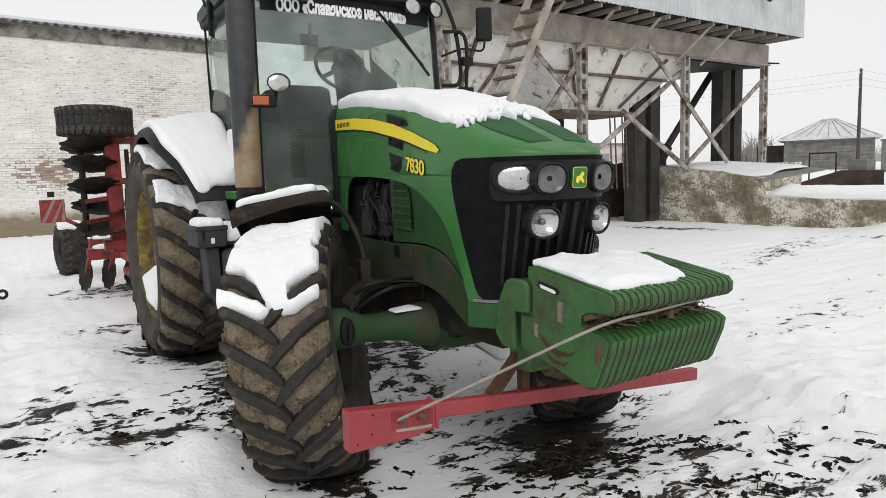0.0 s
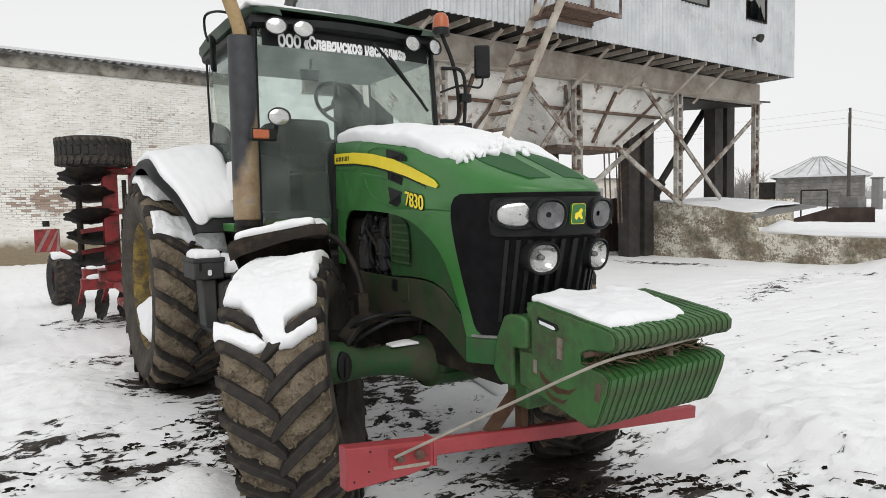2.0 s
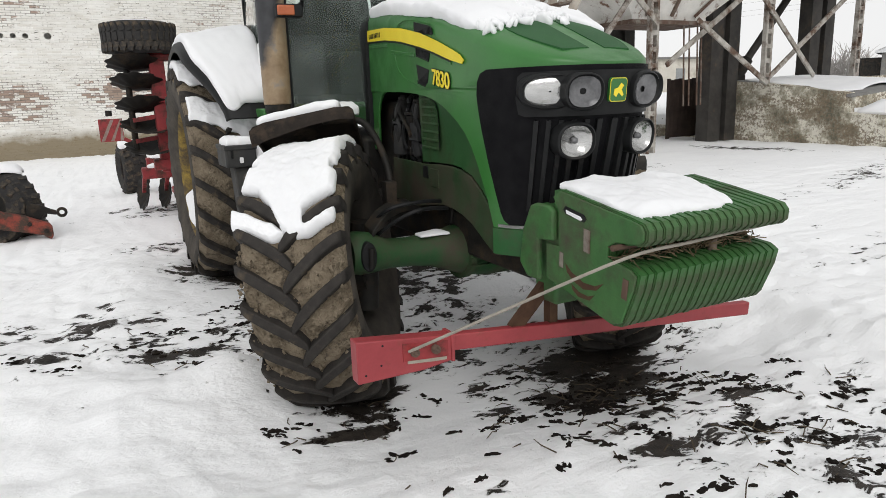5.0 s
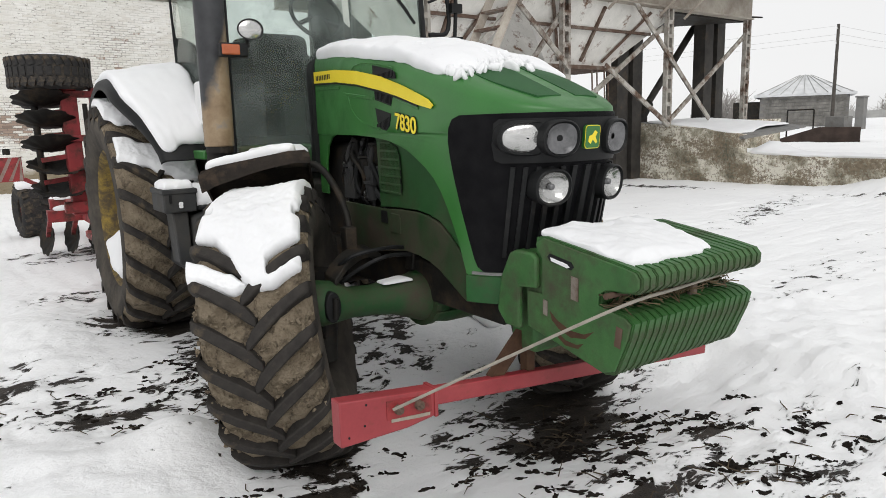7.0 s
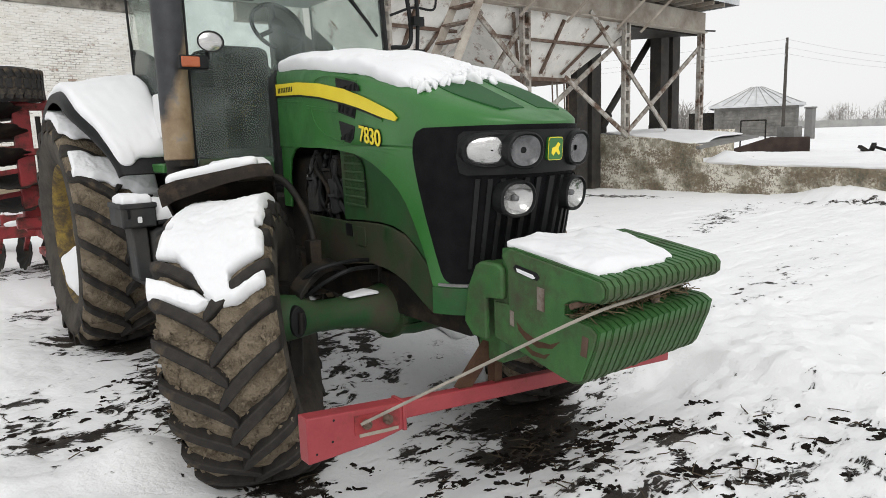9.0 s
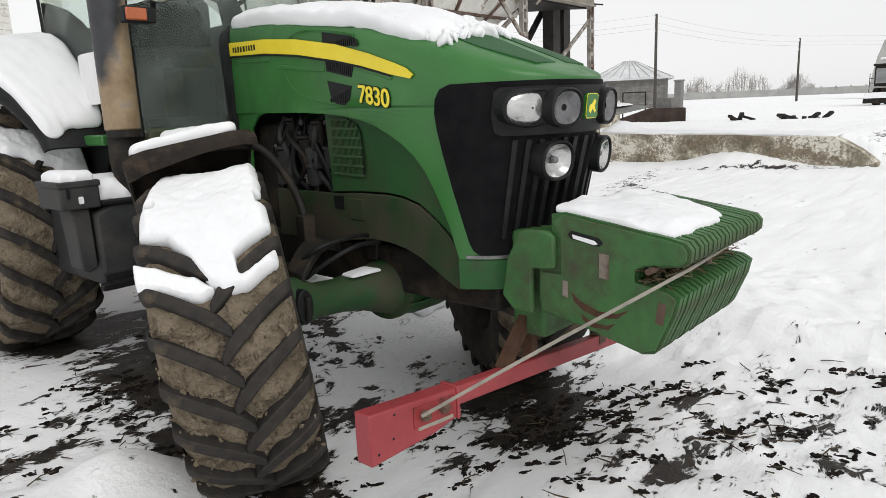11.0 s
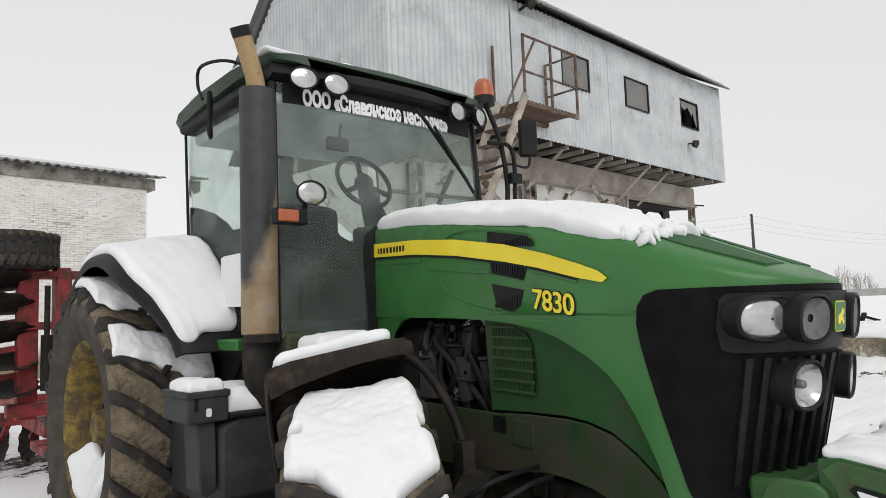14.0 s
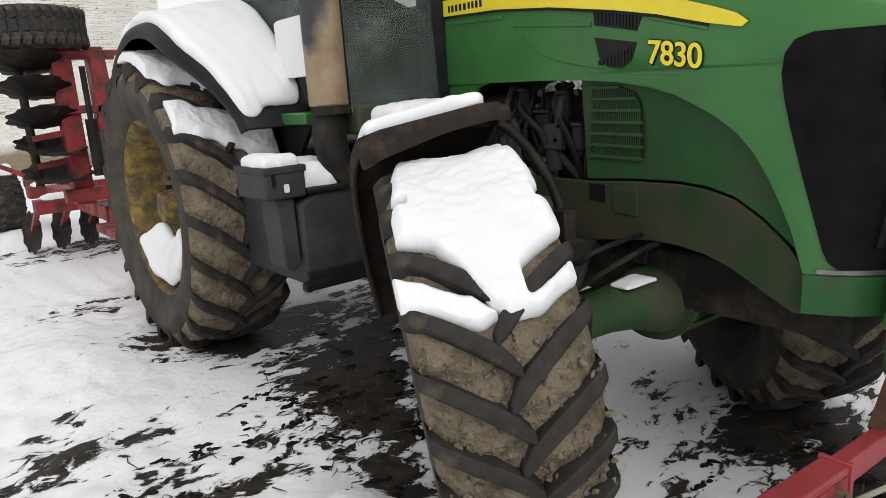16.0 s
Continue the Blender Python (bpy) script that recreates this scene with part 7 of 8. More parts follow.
        h = part("work_lamp", bm, BLACK, parent, label, angle=50)
        bm = bm_new()
        ring_faces(bm, [loop(0.99, -0.004), loop(0.7, -0.012), loop(0.35, -0.016), loop(0.02, -0.017)], cap=False)
        bmesh.ops.recalc_face_normals(bm, faces=bm.faces)
        part("lens", bm, mat, h, angle=70)
        return h
    for x, yaw in ((-0.655, -16), (-0.45, -8), (0.50, 8), (0.73, 18)):
        round_lamp((x, 0.915 + 0.07 * abs(x) ** 2.5, 2.918), 0.076, yaw, "round roof work lamp", vis)
    # exhaust side lamp and indicator on their bracket
    bm = bm_new()
    box(bm, (-0.91, 0.79, 2.065), (-0.73, 0.86, 2.15))
    br = part("lamp_bracket", bm, BLACK, cab, "black lamp bracket", 0.01)
    bm = bm_new()
    box(bm, (-0.905, 0.775, 2.075), (-0.79, 0.792, 2.14))
    part("indicator", bm, AMBER, br, "amber indicator lamp", 0.008)
    round_lamp((-0.715, 0.78, 2.235), 0.077, -6, "round work lamp on the bracket", br, 0.09)
    bm = bm_new()
    rod(bm, (-0.72, 0.84, 2.13), (-0.715, 0.85, 2.21), 0.014, seg=8)
    rod(bm, (-0.73, 0.83, 2.1), (-0.82, 0.95, 2.1), 0.02, seg=8)
    part("bracket_arm", bm, BLACK, br)
    # beacon on a pole
    bm = bm_new()
    pipe(bm, arc([(0.78, 0.95, 2.3), (0.95, 0.93, 2.35), (0.93, 0.95, 2.75), (0.84, 1.0, 3.05)], 5), 0.018, 8)
    pole = part("beacon_pole", bm, BLACK, cab, "bent black beacon stalk")
    bm = bm_new()
    rod(bm, (0.84, 1.01, 3.04), (0.84, 1.01, 3.1), 0.075, seg=20)
    part("beacon_base", bm, BLACK, pole)
    bm = bm_new()
    spin(bm, [(0.0, 0.072), (0.06, 0.07), (0.1, 0.062), (0.125, 0.042), (0.13, 0.0)], 24, Matrix.Translation((0.84, 1.01, 3.1)) @ Matrix.Rotation(radians(-90), 4, "Y"))
    part("beacon_dome", bm, AMBER, pole, "orange beacon dome", angle=60)
    # mirrors
    def mirror(pts, c, size, yaw, label, mat=BLACK):
        bm = bm_new()
        pipe(bm, arc(pts, 5), 0.010, 8)
        arm = part("mirror_arm", bm, BLACK, cab)
        bm = bm_new()
        w, h, d = size
        box(bm, (-w / 2, -d / 2, -h / 2), (w / 2, d / 2, h / 2), Matrix.Translation(c) @ Matrix.Rotation(radians(yaw), 4, "Z"))
        part("mirror", bm, mat, arm, label, 0.02)
    mirror([(-0.84, 1.22, 3.03), (-0.95, 1.35, 3.08), (-0.99, 1.58, 3.1), (-0.99, 1.62, 3.0), (-0.985, 1.56, 2.9)], (-0.965, 1.5, 2.79), (0.03, 0.27, 0.13), -25, "black mirror seen edge-on")
    mirror([(0.8, 0.98, 2.55), (1.0, 0.95, 2.62), (1.2, 0.95, 2.62), (1.24, 0.95, 2.72)], (1.245, 0.97, 2.85), (0.14, 0.29, 0.05), -35, "black-backed side mirror", BLACK)
    bm = bm_new()
    pipe(bm, arc([(0.8, 0.95, 2.75), (0.98, 0.9, 2.72), (1.0, 0.9, 2.4), (0.96, 0.92, 2.1), (0.82, 0.95, 2.0)], 5), 0.016, 8)
    for z in (2.25, 2.5):
        box(bm, (0.95, 0.87, z - 0.03), (1.05, 0.93, z + 0.04))
    part("mirror_bracket", bm, BLACK, cab)
    bm = bm_new()
    prism(bm, [(1.20, 1.655), (1.545, 1.655), (1.545, 1.945), (1.50, 1.955), (1.20, 1.955)], "x", -0.885, -0.878)
    part("white_card", bm, WHITE, cab, "white plastic card on the door glass")
    bm = bm_new()
    box(bm, (-0.97, 1.15, 1.415), (-0.78, 1.85, 1.475))
    part("ledge", bm, GREEN, cab, "green platform edge", 0.01)
    return cab


build_cab()


# exhaust
def build_exhaust():
    bm = bm_new()
    rod(bm, (-0.892, 1.03, 1.50), (-0.885, 1.045, 2.83), 0.097, seg=32)
    ex = part("exhaust_pipe", bm, EXHAUST, TRACTOR, "exhaust shield, dark above and burnt tan below", 0.008, 50)
    bm = bm_new()
    pipe(bm, arc([(-0.885, 1.045, 2.6), (-0.89, 1.05, 2.85), (-0.925, 1.045, 2.98), (-0.985, 1.02, 3.12)], 6), 0.05, 18)
    part("tail_pipe", bm, TANPIPE, ex, "rust-spotted curved tail pipe", angle=50)
    bm = bm_new()
    pipe(bm, [(-0.978, 1.023, 3.105), (-1.0, 1.015, 3.155)], 0.053, 18)
    part("pipe_tip", bm, BLACK, ex, "sooty black pipe end", angle=50)
    bm = bm_new()
    rod(bm, (-0.892, 1.03, 1.46), (-0.892, 1.03, 1.52), 0.09, seg=28)
    pipe(bm, arc([(-0.885, 1.06, 1.47), (-0.885, 1.06, 1.3), (-0.84, 1.05, 1.18), (-0.7, 1.02, 1.12), (-0.4, 0.98, 1.12)], 6), 0.085, 18)
    part("elbow", bm, DARK, ex, "dark exhaust elbow", angle=50)


def exhaust_material():
    """Black paint burnt off the lower part down to tan, with a slanting ragged border."""
    m, n, l, b = material("burnt_exhaust_paint", 0.55)
    v = coords(n, l)
    sep = n.new("ShaderNodeSeparateXYZ")
    l.new(v, sep.inputs[0])
    def step(op, a, b, c=0.0):
        x = n.new("ShaderNodeMath")
        x.operation = op
        for k, q in enumerate((a, b, c)):
            if isinstance(q, bpy.types.NodeSocket):
                l.new(q, x.inputs[k])
            else:
                x.inputs[k].default_value = q
        return x.outputs[0]
    edge = step("MULTIPLY_ADD", sep.outputs[0], -2.9, sep.outputs[2])
    edge = step("MULTIPLY_ADD", noise_out(n, l, v, 4, 6), 0.5, edge)
    mask = ramp(n, l, step("SUBTRACT", edge, 4.37), [(0.42, 0.0), (0.58, 1.0)])
    tan = ramp(n, l, noise_out(n, l, v, 9, 7), [(0.3, (0.19, 0.125, 0.07)), (0.6, (0.3, 0.22, 0.135)), (0.75, (0.2, 0.19, 0.18))])
    dark = ramp(n, l, noise_out(n, l, v, 12, 5), [(0.3, (0.022, 0.023, 0.026)), (0.7, (0.04, 0.041, 0.045))])
    l.new(mix(n, l, mask, tan, dark), b.inputs["Base Color"])
    bump(n, l, b, noise_out(n, l, v, 60, 4), 0.15, 0.004)
    return m


EXHAUST = exhaust_material()
TANPIPE = plain("burnt_tan_pipe", (0.3, 0.2, 0.09), (0.42, 0.3, 0.15), 8, 0.6, bs=50, bstr=0.2, dirt=(0.12, 0.055, 0.03), dscale=14, dlo=0.58, dhi=0.66)
build_exhaust()


# rear mudguards and right-hand tank with tool box
def fender_point(s, a, v, r):
    """A point of the rear mudguard: angle a from the front, v 0 at the cab and 1 at the outer lip."""
    lip = 1.40 - 0.22 * (1 - smooth(20, 65, math.degrees(a)))
    x = 0.80 + (lip - 0.80) * v
    q = r + 0.09 * (1 - v) * smooth(30, 70, math.degrees(a))
    return (s * x, 2.28 - math.cos(a) * q, 1.05 + math.sin(a) * q)


def build_fenders():
    for s in (-1, 1):
        bm = bm_new()
        rings = []
        for i in range(27):
            a = radians(22 + 123 * i / 26)
            ring = []
            for v, r in ((0.0, 0.97), (0.5, 0.97), (0.92, 0.97), (0.99, 0.955), (1.02, 0.92), (1.0, 0.89), (0.98, 0.92), (0.92, 0.945), (0.5, 0.945), (0.0, 0.945)):
                ring.append(bm.verts.new(fender_point(s, a, v, r)))
            rings.append(ring)
        ring_faces(bm, rings)
        bmesh.ops.recalc_face_normals(bm, faces=bm.faces)
        f = part("rear_mudguard", bm, BLACK, TRACTOR, "black rear mudguard", angle=50)
        bm = bm_new()
        ol = [fender_point(s, radians(a), 0, 0.95)[1:] for a in range(22, 146, 8)]
        prism(bm, ol + [(2.9, 1.2), (1.6, 1.2)], "x", s * 0.80, s * 0.775)
        bmesh.ops.recalc_face_normals(bm, faces=bm.faces)
        part("inner_panel", bm, BLACK, f)


build_fenders()


def build_tank():
    bm = bm_new()
    prism(bm, [(-1.12, 0.66), (-1.10, 0.62), (-0.7, 0.62), (-0.5, 0.66), (-0.5, 1.10), (-1.0, 1.10), (-1.12, 1.05)], "y", 1.02, 1.75)
    t = part("fuel_tank", bm, GREYBOX, TRACTOR, "dark grey tank beside the cab", 0.025)
    bm = bm_new()
    box(bm, (-1.115, 1.005, 0.655), (-0.55, 1.03, 0.70))
    box(bm, (-1.13, 1.01, 0.6), (-0.55, 1.06, 0.64))
    part("tank_strap", bm, BLACK, t, "", 0.006)
    bm = bm_new()
    box(bm, (-1.295, 0.985, 1.085), (-1.085, 1.32, 1.235))
    tb = part("tool_box", bm, GREYBOX, t, "dark grey tool box", 0.012)
    bm = bm_new()
    box(bm, (-1.302, 0.978, 1.205), (-1.078, 1.327, 1.24))
    part("lid", bm, GREYBOX, tb, "", 0.008)
    bm = bm_new()
    prism(bm, rounded(0.013, 0.02, 0.008), "y", 0.980, 0.9855, Matrix.Translation((-1.19, 0, 1.135)))
    part("badge", bm, WHITE, tb, "small pale round badge")
    bm = bm_new()
    box(bm, (-1.26, 0.976, 1.15), (-1.245, 0.985, 1.205))
    part("clasp", bm, BLACK, tb)
    bm = bm_new()
    prism(bm, [(-1.24, 1.085), (-1.14, 1.085), (-1.135, 0.75), (-1.18, 0.72), (-1.22, 0.74)], "y", 1.02, 1.2)
    part("step_bracket", bm, GREYBOX, t, "", 0.01)
    bm = bm_new()
    box(bm, (-1.08, 0.99, 1.09), (-0.55, 1.5, 1.12))
    part("platform", bm, BLACK, t, "", 0.01)


build_tank()


POLE_GREY = plain("weathered_pole_grey", (0.22, 0.2, 0.17), (0.34, 0.31, 0.265), 9, 0.85, bs=60, bstr=0.3)


# ---- red beam and pole across the front ----
def build_beam():
    b = thing("red_beam", "red painted steel beam fixed below the front weights", "beam")
    bm = bm_new()
    zt = lambda x: 0.525 - 0.098 * (x + 0.86)
    p, q = Vector((-0.9, -1.36, zt(-0.9) - 0.0475)), Vector((1.09, -1.36, zt(1.09) - 0.0475))
    bar(bm, p, q, 0.05, 0.075)
    part("bar", bm, RED, b, "long red bar", 0.006)
    bm = bm_new()
    prism(bm, [(-1.285, 0.572), (-0.84, 0.52), (-0.84, 0.402), (-0.98, 0.385), (-1.285, 0.385)], "y", -1.40, -1.325)
    part("end_box", bm, RED, b, "boxed red beam end", 0.006)
    bm = bm_new()
    prism(bm, [(-1.08, 0.525), (-0.865, 0.502), (-0.865, 0.43), (-0.9, 0.425), (-1.08, 0.445)], "y", -1.4035, -1.398)
    part("slot", bm, RED_OLD, b, "darker recessed slot")
    bm = bm_new()
    prism(bm, [(-1.06, 0.445), (-0.875, 0.428), (-0.875, 0.415), (-0.93, 0.418), (-1.06, 0.432)], "y", -1.406, -1.399)
    part("scrape", bm, WOOD, b, "pale scrape below the slot")
    for x, z in ((-1.03, 0.482), (-0.93, 0.475)):
        bm = bm_new()
        rod(bm, (x, -1.40, z), (x, -1.425, z), 0.02, seg=8)
        rod(bm, (x + 0.012, -1.42, z - 0.01), (x - 0.02, -1.44, z + 0.02), 0.009, seg=6)
        part("bolt", bm, RUST, b, "muddy bolt")
    for x, z in ((-1.17, 0.535), (-1.18, 0.45), (-1.25, 0.42)):
        bm = bm_new()
        rod(bm, (x, -1.399, z), (x, -1.4015, z), 0.005, seg=8)
        part("bolt_hole", bm, BLACK, b)
    bm = bm_new()
    prism(bm, [(-0.85, 0.528), (-0.833, 0.527), (-0.833, 0.397), (-0.85, 0.398)], "y", -1.408, -1.32)
    part("flange", bm, RED, b, "", 0.003)
    bm = bm_new()
    bar(bm, (-0.49, -1.345, 0.46), (-0.29, -1.345, 0.66), 0.04, 0.06)
    bar(bm, (-0.27, -1.34, 0.41), (-0.27, -1.34, 0.72), 0.045, 0.05)
    part("bracket", bm, RUST_BROWN, b, "rusty stay holding the beam")
    bm = bm_new()
    bar(bm, (0.3, -1.36, 0.36), (0.3, -1.36, 0.70), 0.06, 0.06)
    part("bracket", bm, RUST, b, "rusty stay holding the beam")
    bm = bm_new()
    pipe(bm, arc([(-1.035, -1.385, 0.481), (-0.73, -1.67, 0.69), (-0.42, -2.0, 0.92), (-0.1, -2.02, 0.945), (0.40, -2.0, 0.96)], 5), 0.0068, 8)
    b.location = (0.028, 0.04, -0.014)
    tagged(part("thin_pole", bm, POLE_GREY), "thin pale rod tied from the beam to the weights", "rod")


build_beam()


# ---- snow lying on the tractor ----
def hood_top(u, v):
    y = HOOD_BACK - 1.91 * u
    q = nose(hood_point(y, 1.7), 1.75)
    w = abs(q.x) * 0.97
    c = 0.88 * (-1 + 2 * v)
    a = c * math.pi / 2 * 0.93
    return (w * math.sin(a), y, along(y, Z_SH) + along(y, CROWN) * math.cos(a)), (0.4 * math.sin(a), 0, 1)


snow_sheet("snow_on_hood", "thick snow along the tractor hood, broken up near the nose", hood_top, 70, 36, 0.065, 1, 0.05, 0.05,
           hold=lambda u, v, p: (0.93 - u + 0.10 * noise.noise(p * 4)) * 9)


def clod_snow():
    """Broken lumps of snow at the front of the hood."""
    rnd = random.Random(8)
    bm = bm_new()
    for _ in range(400):
        u, v = rnd.uniform(0.68, 0.985), rnd.uniform(0.08, 0.8)
        if noise.noise(Vector((u * 14, v * 9, 3))) < -0.12:
            continue
        p, nrm = hood_top(u, v)
        r = rnd.uniform(0.011, 0.038)
        res = bmesh.ops.create_icosphere(bm, subdivisions=2, radius=r, matrix=Matrix.Translation(Vector(p) + Vector((0, 0, 0.03 * (1 if u < 0.86 else 0.3)))) @ Euler((rnd.random() * 3, rnd.random() * 3, rnd.random() * 3)).to_matrix().to_4x4() @ Matrix.Diagonal((1.0, rnd.uniform(0.7, 1.5), rnd.uniform(0.3, 0.6), 1)))
        for w in res["verts"]:
            w.co += 0.35 * r * noise.noise_vector(w.co * 0.9 / r)
    tagged(part("snow_lumps", bm, SNOW, angle=60), "broken lumps of snow at the front of the hood", "snow", kind="stuff")


clod_snow()


def tyre_snow(name, m, R, w, a0, a1, x0, x1, thick, seed, label, hold=None):
    def pt(u, v):
        a, x = radians(a0 + (a1 - a0) * u), x0 + (x1 - x0) * v
        q = m @ Vector((x, -math.cos(a) * R, math.sin(a) * R))
        nrm = m.to_3x3() @ Vector((0, -math.cos(a), math.sin(a)))
        return q, nrm + Vector((0, 0, 0.4))
    return snow_sheet(name, label, pt, 110, 76, thick, seed, 0.03, 0.12, hold)


# the snow ends at the bars: two bare ones part it, one on either side
LOW_EDGE = [(-0.29, 53.5), (-0.15, 48.8), (-0.075, 40), (-0.02, 31), (0.03, 27), (0.09, 27.4), (0.12, 26.5), (0.2, 30.8), (0.28, 33)]


def tread_snow(u, v, p):
    """How far inside the main patch a place lies; its rim follows the tyre bars."""
    a, x = 22 + 84 * u, -0.285 + 0.56 * v
    d = 0.42 * (a - along(x, LOW_EDGE))
    bare = abs(a - along(x, [(0.1, 35.2), (0.28, 43.4)])) - 3.3
    if x > 0.1:
        d = min(d, 0.6 * bare)
    if x > 0.225:
        d = min(d, 0.6 * (abs(a - 60) - 2.2))
    if x < -0.185:
        d = min(d, 0.6 * (abs(a - 66.3) - 1.3))
    d = min(d, 30 * (x + 0.256 - 0.0012 * (a - 53)), 30 * (0.262 - x))
    return d + 0.22 * noise.noise(p * 10)


tyre_snow("snow_on_front_tyre", FW, RF - 0.045, WF, 22, 106, -0.285, 0.275, 0.058, 2, "deep snow caked on the front tyre between its bars", tread_snow)
tyre_snow("snow_on_front_tyre", FW, RF - 0.05, WF, 24, 46, -0.285, 0.0, 0.045, 31, "tongue of snow between two tyre bars",
          lambda u, v, p: 0.5 * (4.6 - abs(24 + 22 * u - along(v, [(0.0, 39.5), (0.3, 36.6), (0.65, 31.8), (0.85, 30.3), (1.0, 29.5)])) - 3 * smooth(0.75, 1.0, v)) + 0.2 * noise.noise(p * 10))
def tyre_mud():
    rnd = random.Random(77)
    bm = bm_new()
    for _ in range(420):
        a, x = radians(rnd.uniform(-38, 27)), rnd.uniform(-0.27, 0.27)
        r = 0.004 + 0.011 * rnd.random() ** 2
        c = FW @ Vector((x, -math.cos(a) * (RF - 0.042), math.sin(a) * (RF - 0.042)))
        res = bmesh.ops.create_icosphere(bm, subdivisions=1, radius=r, matrix=Matrix.Translation(c) @ Euler((rnd.random() * 6, rnd.random() * 6, rnd.random() * 6)).to_matrix().to_4x4() @ Matrix.Diagonal((1.3, 1.0, 0.6, 1)))
        for v in res["verts"]:
            v.co += r * 0.5 * noise.noise_vector(v.co * 0.8 / r)
    tagged(part("mud_on_tyre", bm, MUDTYRE, angle=30), "lumps of dried mud stuck in the tyre tread", "mud", kind="stuff")


tyre_mud()
RW = pose(-1.11, REAR_Y, RR - 0.04)
tyre_snow("snow_on_rear_tyre", RW, RR - 0.02, WR, 48, 100, -0.3, 0.2, 0.06, 4, "snow on the rear tyre under the mudguard", lambda u, v, p: 7 * (0.5 - abs(u - 0.55 + 0.3 * (v - 0.5)) + 0.12 * noise.noise(p * 9)))
tyre_snow("snow_on_rear_tyre", RW, RR - 0.03, WR, 20, 46, -0.29, 0.27, 0.05, 6, "snow wedge between two rear tyre bars", lambda u, v, p: 8 * (0.3 - abs(u - 0.5 + 0.55 * (v - 0.5)) + 0.1 * noise.noise(p * 10)))


GUARD = guard_pose(-1)


def guard_snow(u, v):
    a, x = radians(101 + 24 * u), -0.285 + 0.54 * v
    q = GUARD @ Vector((x, -math.cos(a) * GUARD_R, math.sin(a) * GUARD_R - 0.0))
    return q, (0, 0, 1)


snow_sheet("snow_on_front_mudguard", "snow on top of the front mudguard", guard_snow, 24, 30, 0.06, 7, 0.10, 0.06)


def fender_snow(u, v):
    a = radians(25 + 95 * u)
    return fender_point(-1, a, 0.03 + 0.95 * v, 0.97), (0, -0.9 * math.cos(a), 1)


snow_sheet("snow_on_rear_mudguard", "smooth thick snow over the rear mudguard", fender_snow, 30, 24, 0.06, 9, 0.05, 0.08)


def flat_snow(name, label, x0, x1, y0, y1, z, t, seed, edge=0.15):
    return snow_sheet(name, label, lambda u, v: ((x0 + (x1 - x0) * u, y0 + (y1 - y0) * v, z), (0, 0, 1)), 22, 22, t, seed, edge, 0.12)


flat_snow("snow_on_tool_box", "cushion of snow on the tool box", -1.295, -1.085, 0.985, 1.30, 1.235, 0.06, 11)
flat_snow("snow_on_tank", "snow on the tank platform", -1.09, -0.62, 1.0, 1.5, 1.115, 0.12, 12)
flat_snow("snow_by_windscreen", "snow heaped at the foot of the windscreen", -0.80, -0.42, 0.58, 0.86, 1.42, 0.08, 13)
flat_snow("snow_on_cab_roof", "thin snow on the cab roof", -0.86, 0.1, 1.0, 2.4, 3.085, 0.06, 14, 0.16)


def weight_snow(u, v):
    x, y = -0.355 + 0.64 * u, -1.50 - 0.5 * v
    return (x, y, along(y, [(-2.0, 1.05), (-1.75, 1.095), (-1.5, 1.125)])), (0, 0, 1)


snow_sheet("snow_on_weights", "snow on top of the front weights", weight_snow, 60, 46, 0.045, 15, 0.14, 0.34, lambda u, v, p: 9 * (1.02 - u - 0.22 * v * v + 0.05 * math.sin(u * 40) * v))
flat_snow("snow_on_axle", "patch of snow on the front axle", -0.54, -0.33, FRONT_Y - 0.19, FRONT_Y - 0.08, 0.748, 0.018, 16, 0.3)
snow_sheet("snow_mound", "clean snow mound on the far side of the tractor", lambda u, v: ((1.1 + 0.9 * u, 0.7 + 0.9 * v, terrain(1.1 + 0.9 * u, 0.7 + 0.9 * v) + 0.12 * math.sin(math.pi * u) * math.sin(math.pi * v)), (0, 0, 1)), 30, 30, 0.05, 41, 0.2, 0.15)


def rim_snow(u, v):
    a, r = radians(208 + 118 * u), 0.535 - 0.33 * v
    return (-1.345 + 0.13 * v, REAR_Y - math.cos(a) * r, 0.91 + math.sin(a) * r), (-0.7, 0, 0.7)


snow_sheet("snow_in_rear_rim", "snow packed in the bottom of the rear rim", rim_snow, 24, 10, 0.06, 17, 0.1, 0.1)


# ---- disc harrow hitched behind the tractor ----
def tyre_simple(bm, R, w, rim, m, seg=40):
    h = w / 2
    spin(bm, [(-h * 0.7, rim), (-h, (R + rim) / 2), (-h * 0.9, R - 0.05), (-h * 0.6, R), (h * 0.6, R), (h * 0.9, R - 0.05), (h, (R + rim) / 2), (h * 0.7, rim)], seg, m, closed=True)


def tread(tyre, R, w, m, n=22):
    """Tread blocks, each an object of its own on three shared meshes."""
    for j, x in enumerate((-0.32, 0.0, 0.32)):
        bm = bm_new()
        box(bm, (x * w - w * 0.13, -0.028, R - 0.02), (x * w + w * 0.13, 0.028, R + 0.014), Matrix.Rotation(0.35 * (1 - j), 4, "Z"))
        me = mesh_of("tread_block", bm, RUBBER)
        for k in range(n):
            b = new("tread_block", me)
            b.parent = tyre
            b.matrix_local = m @ Matrix.Rotation(2 * math.pi * (k + 0.5 * (j % 2)) / n, 4, "X")


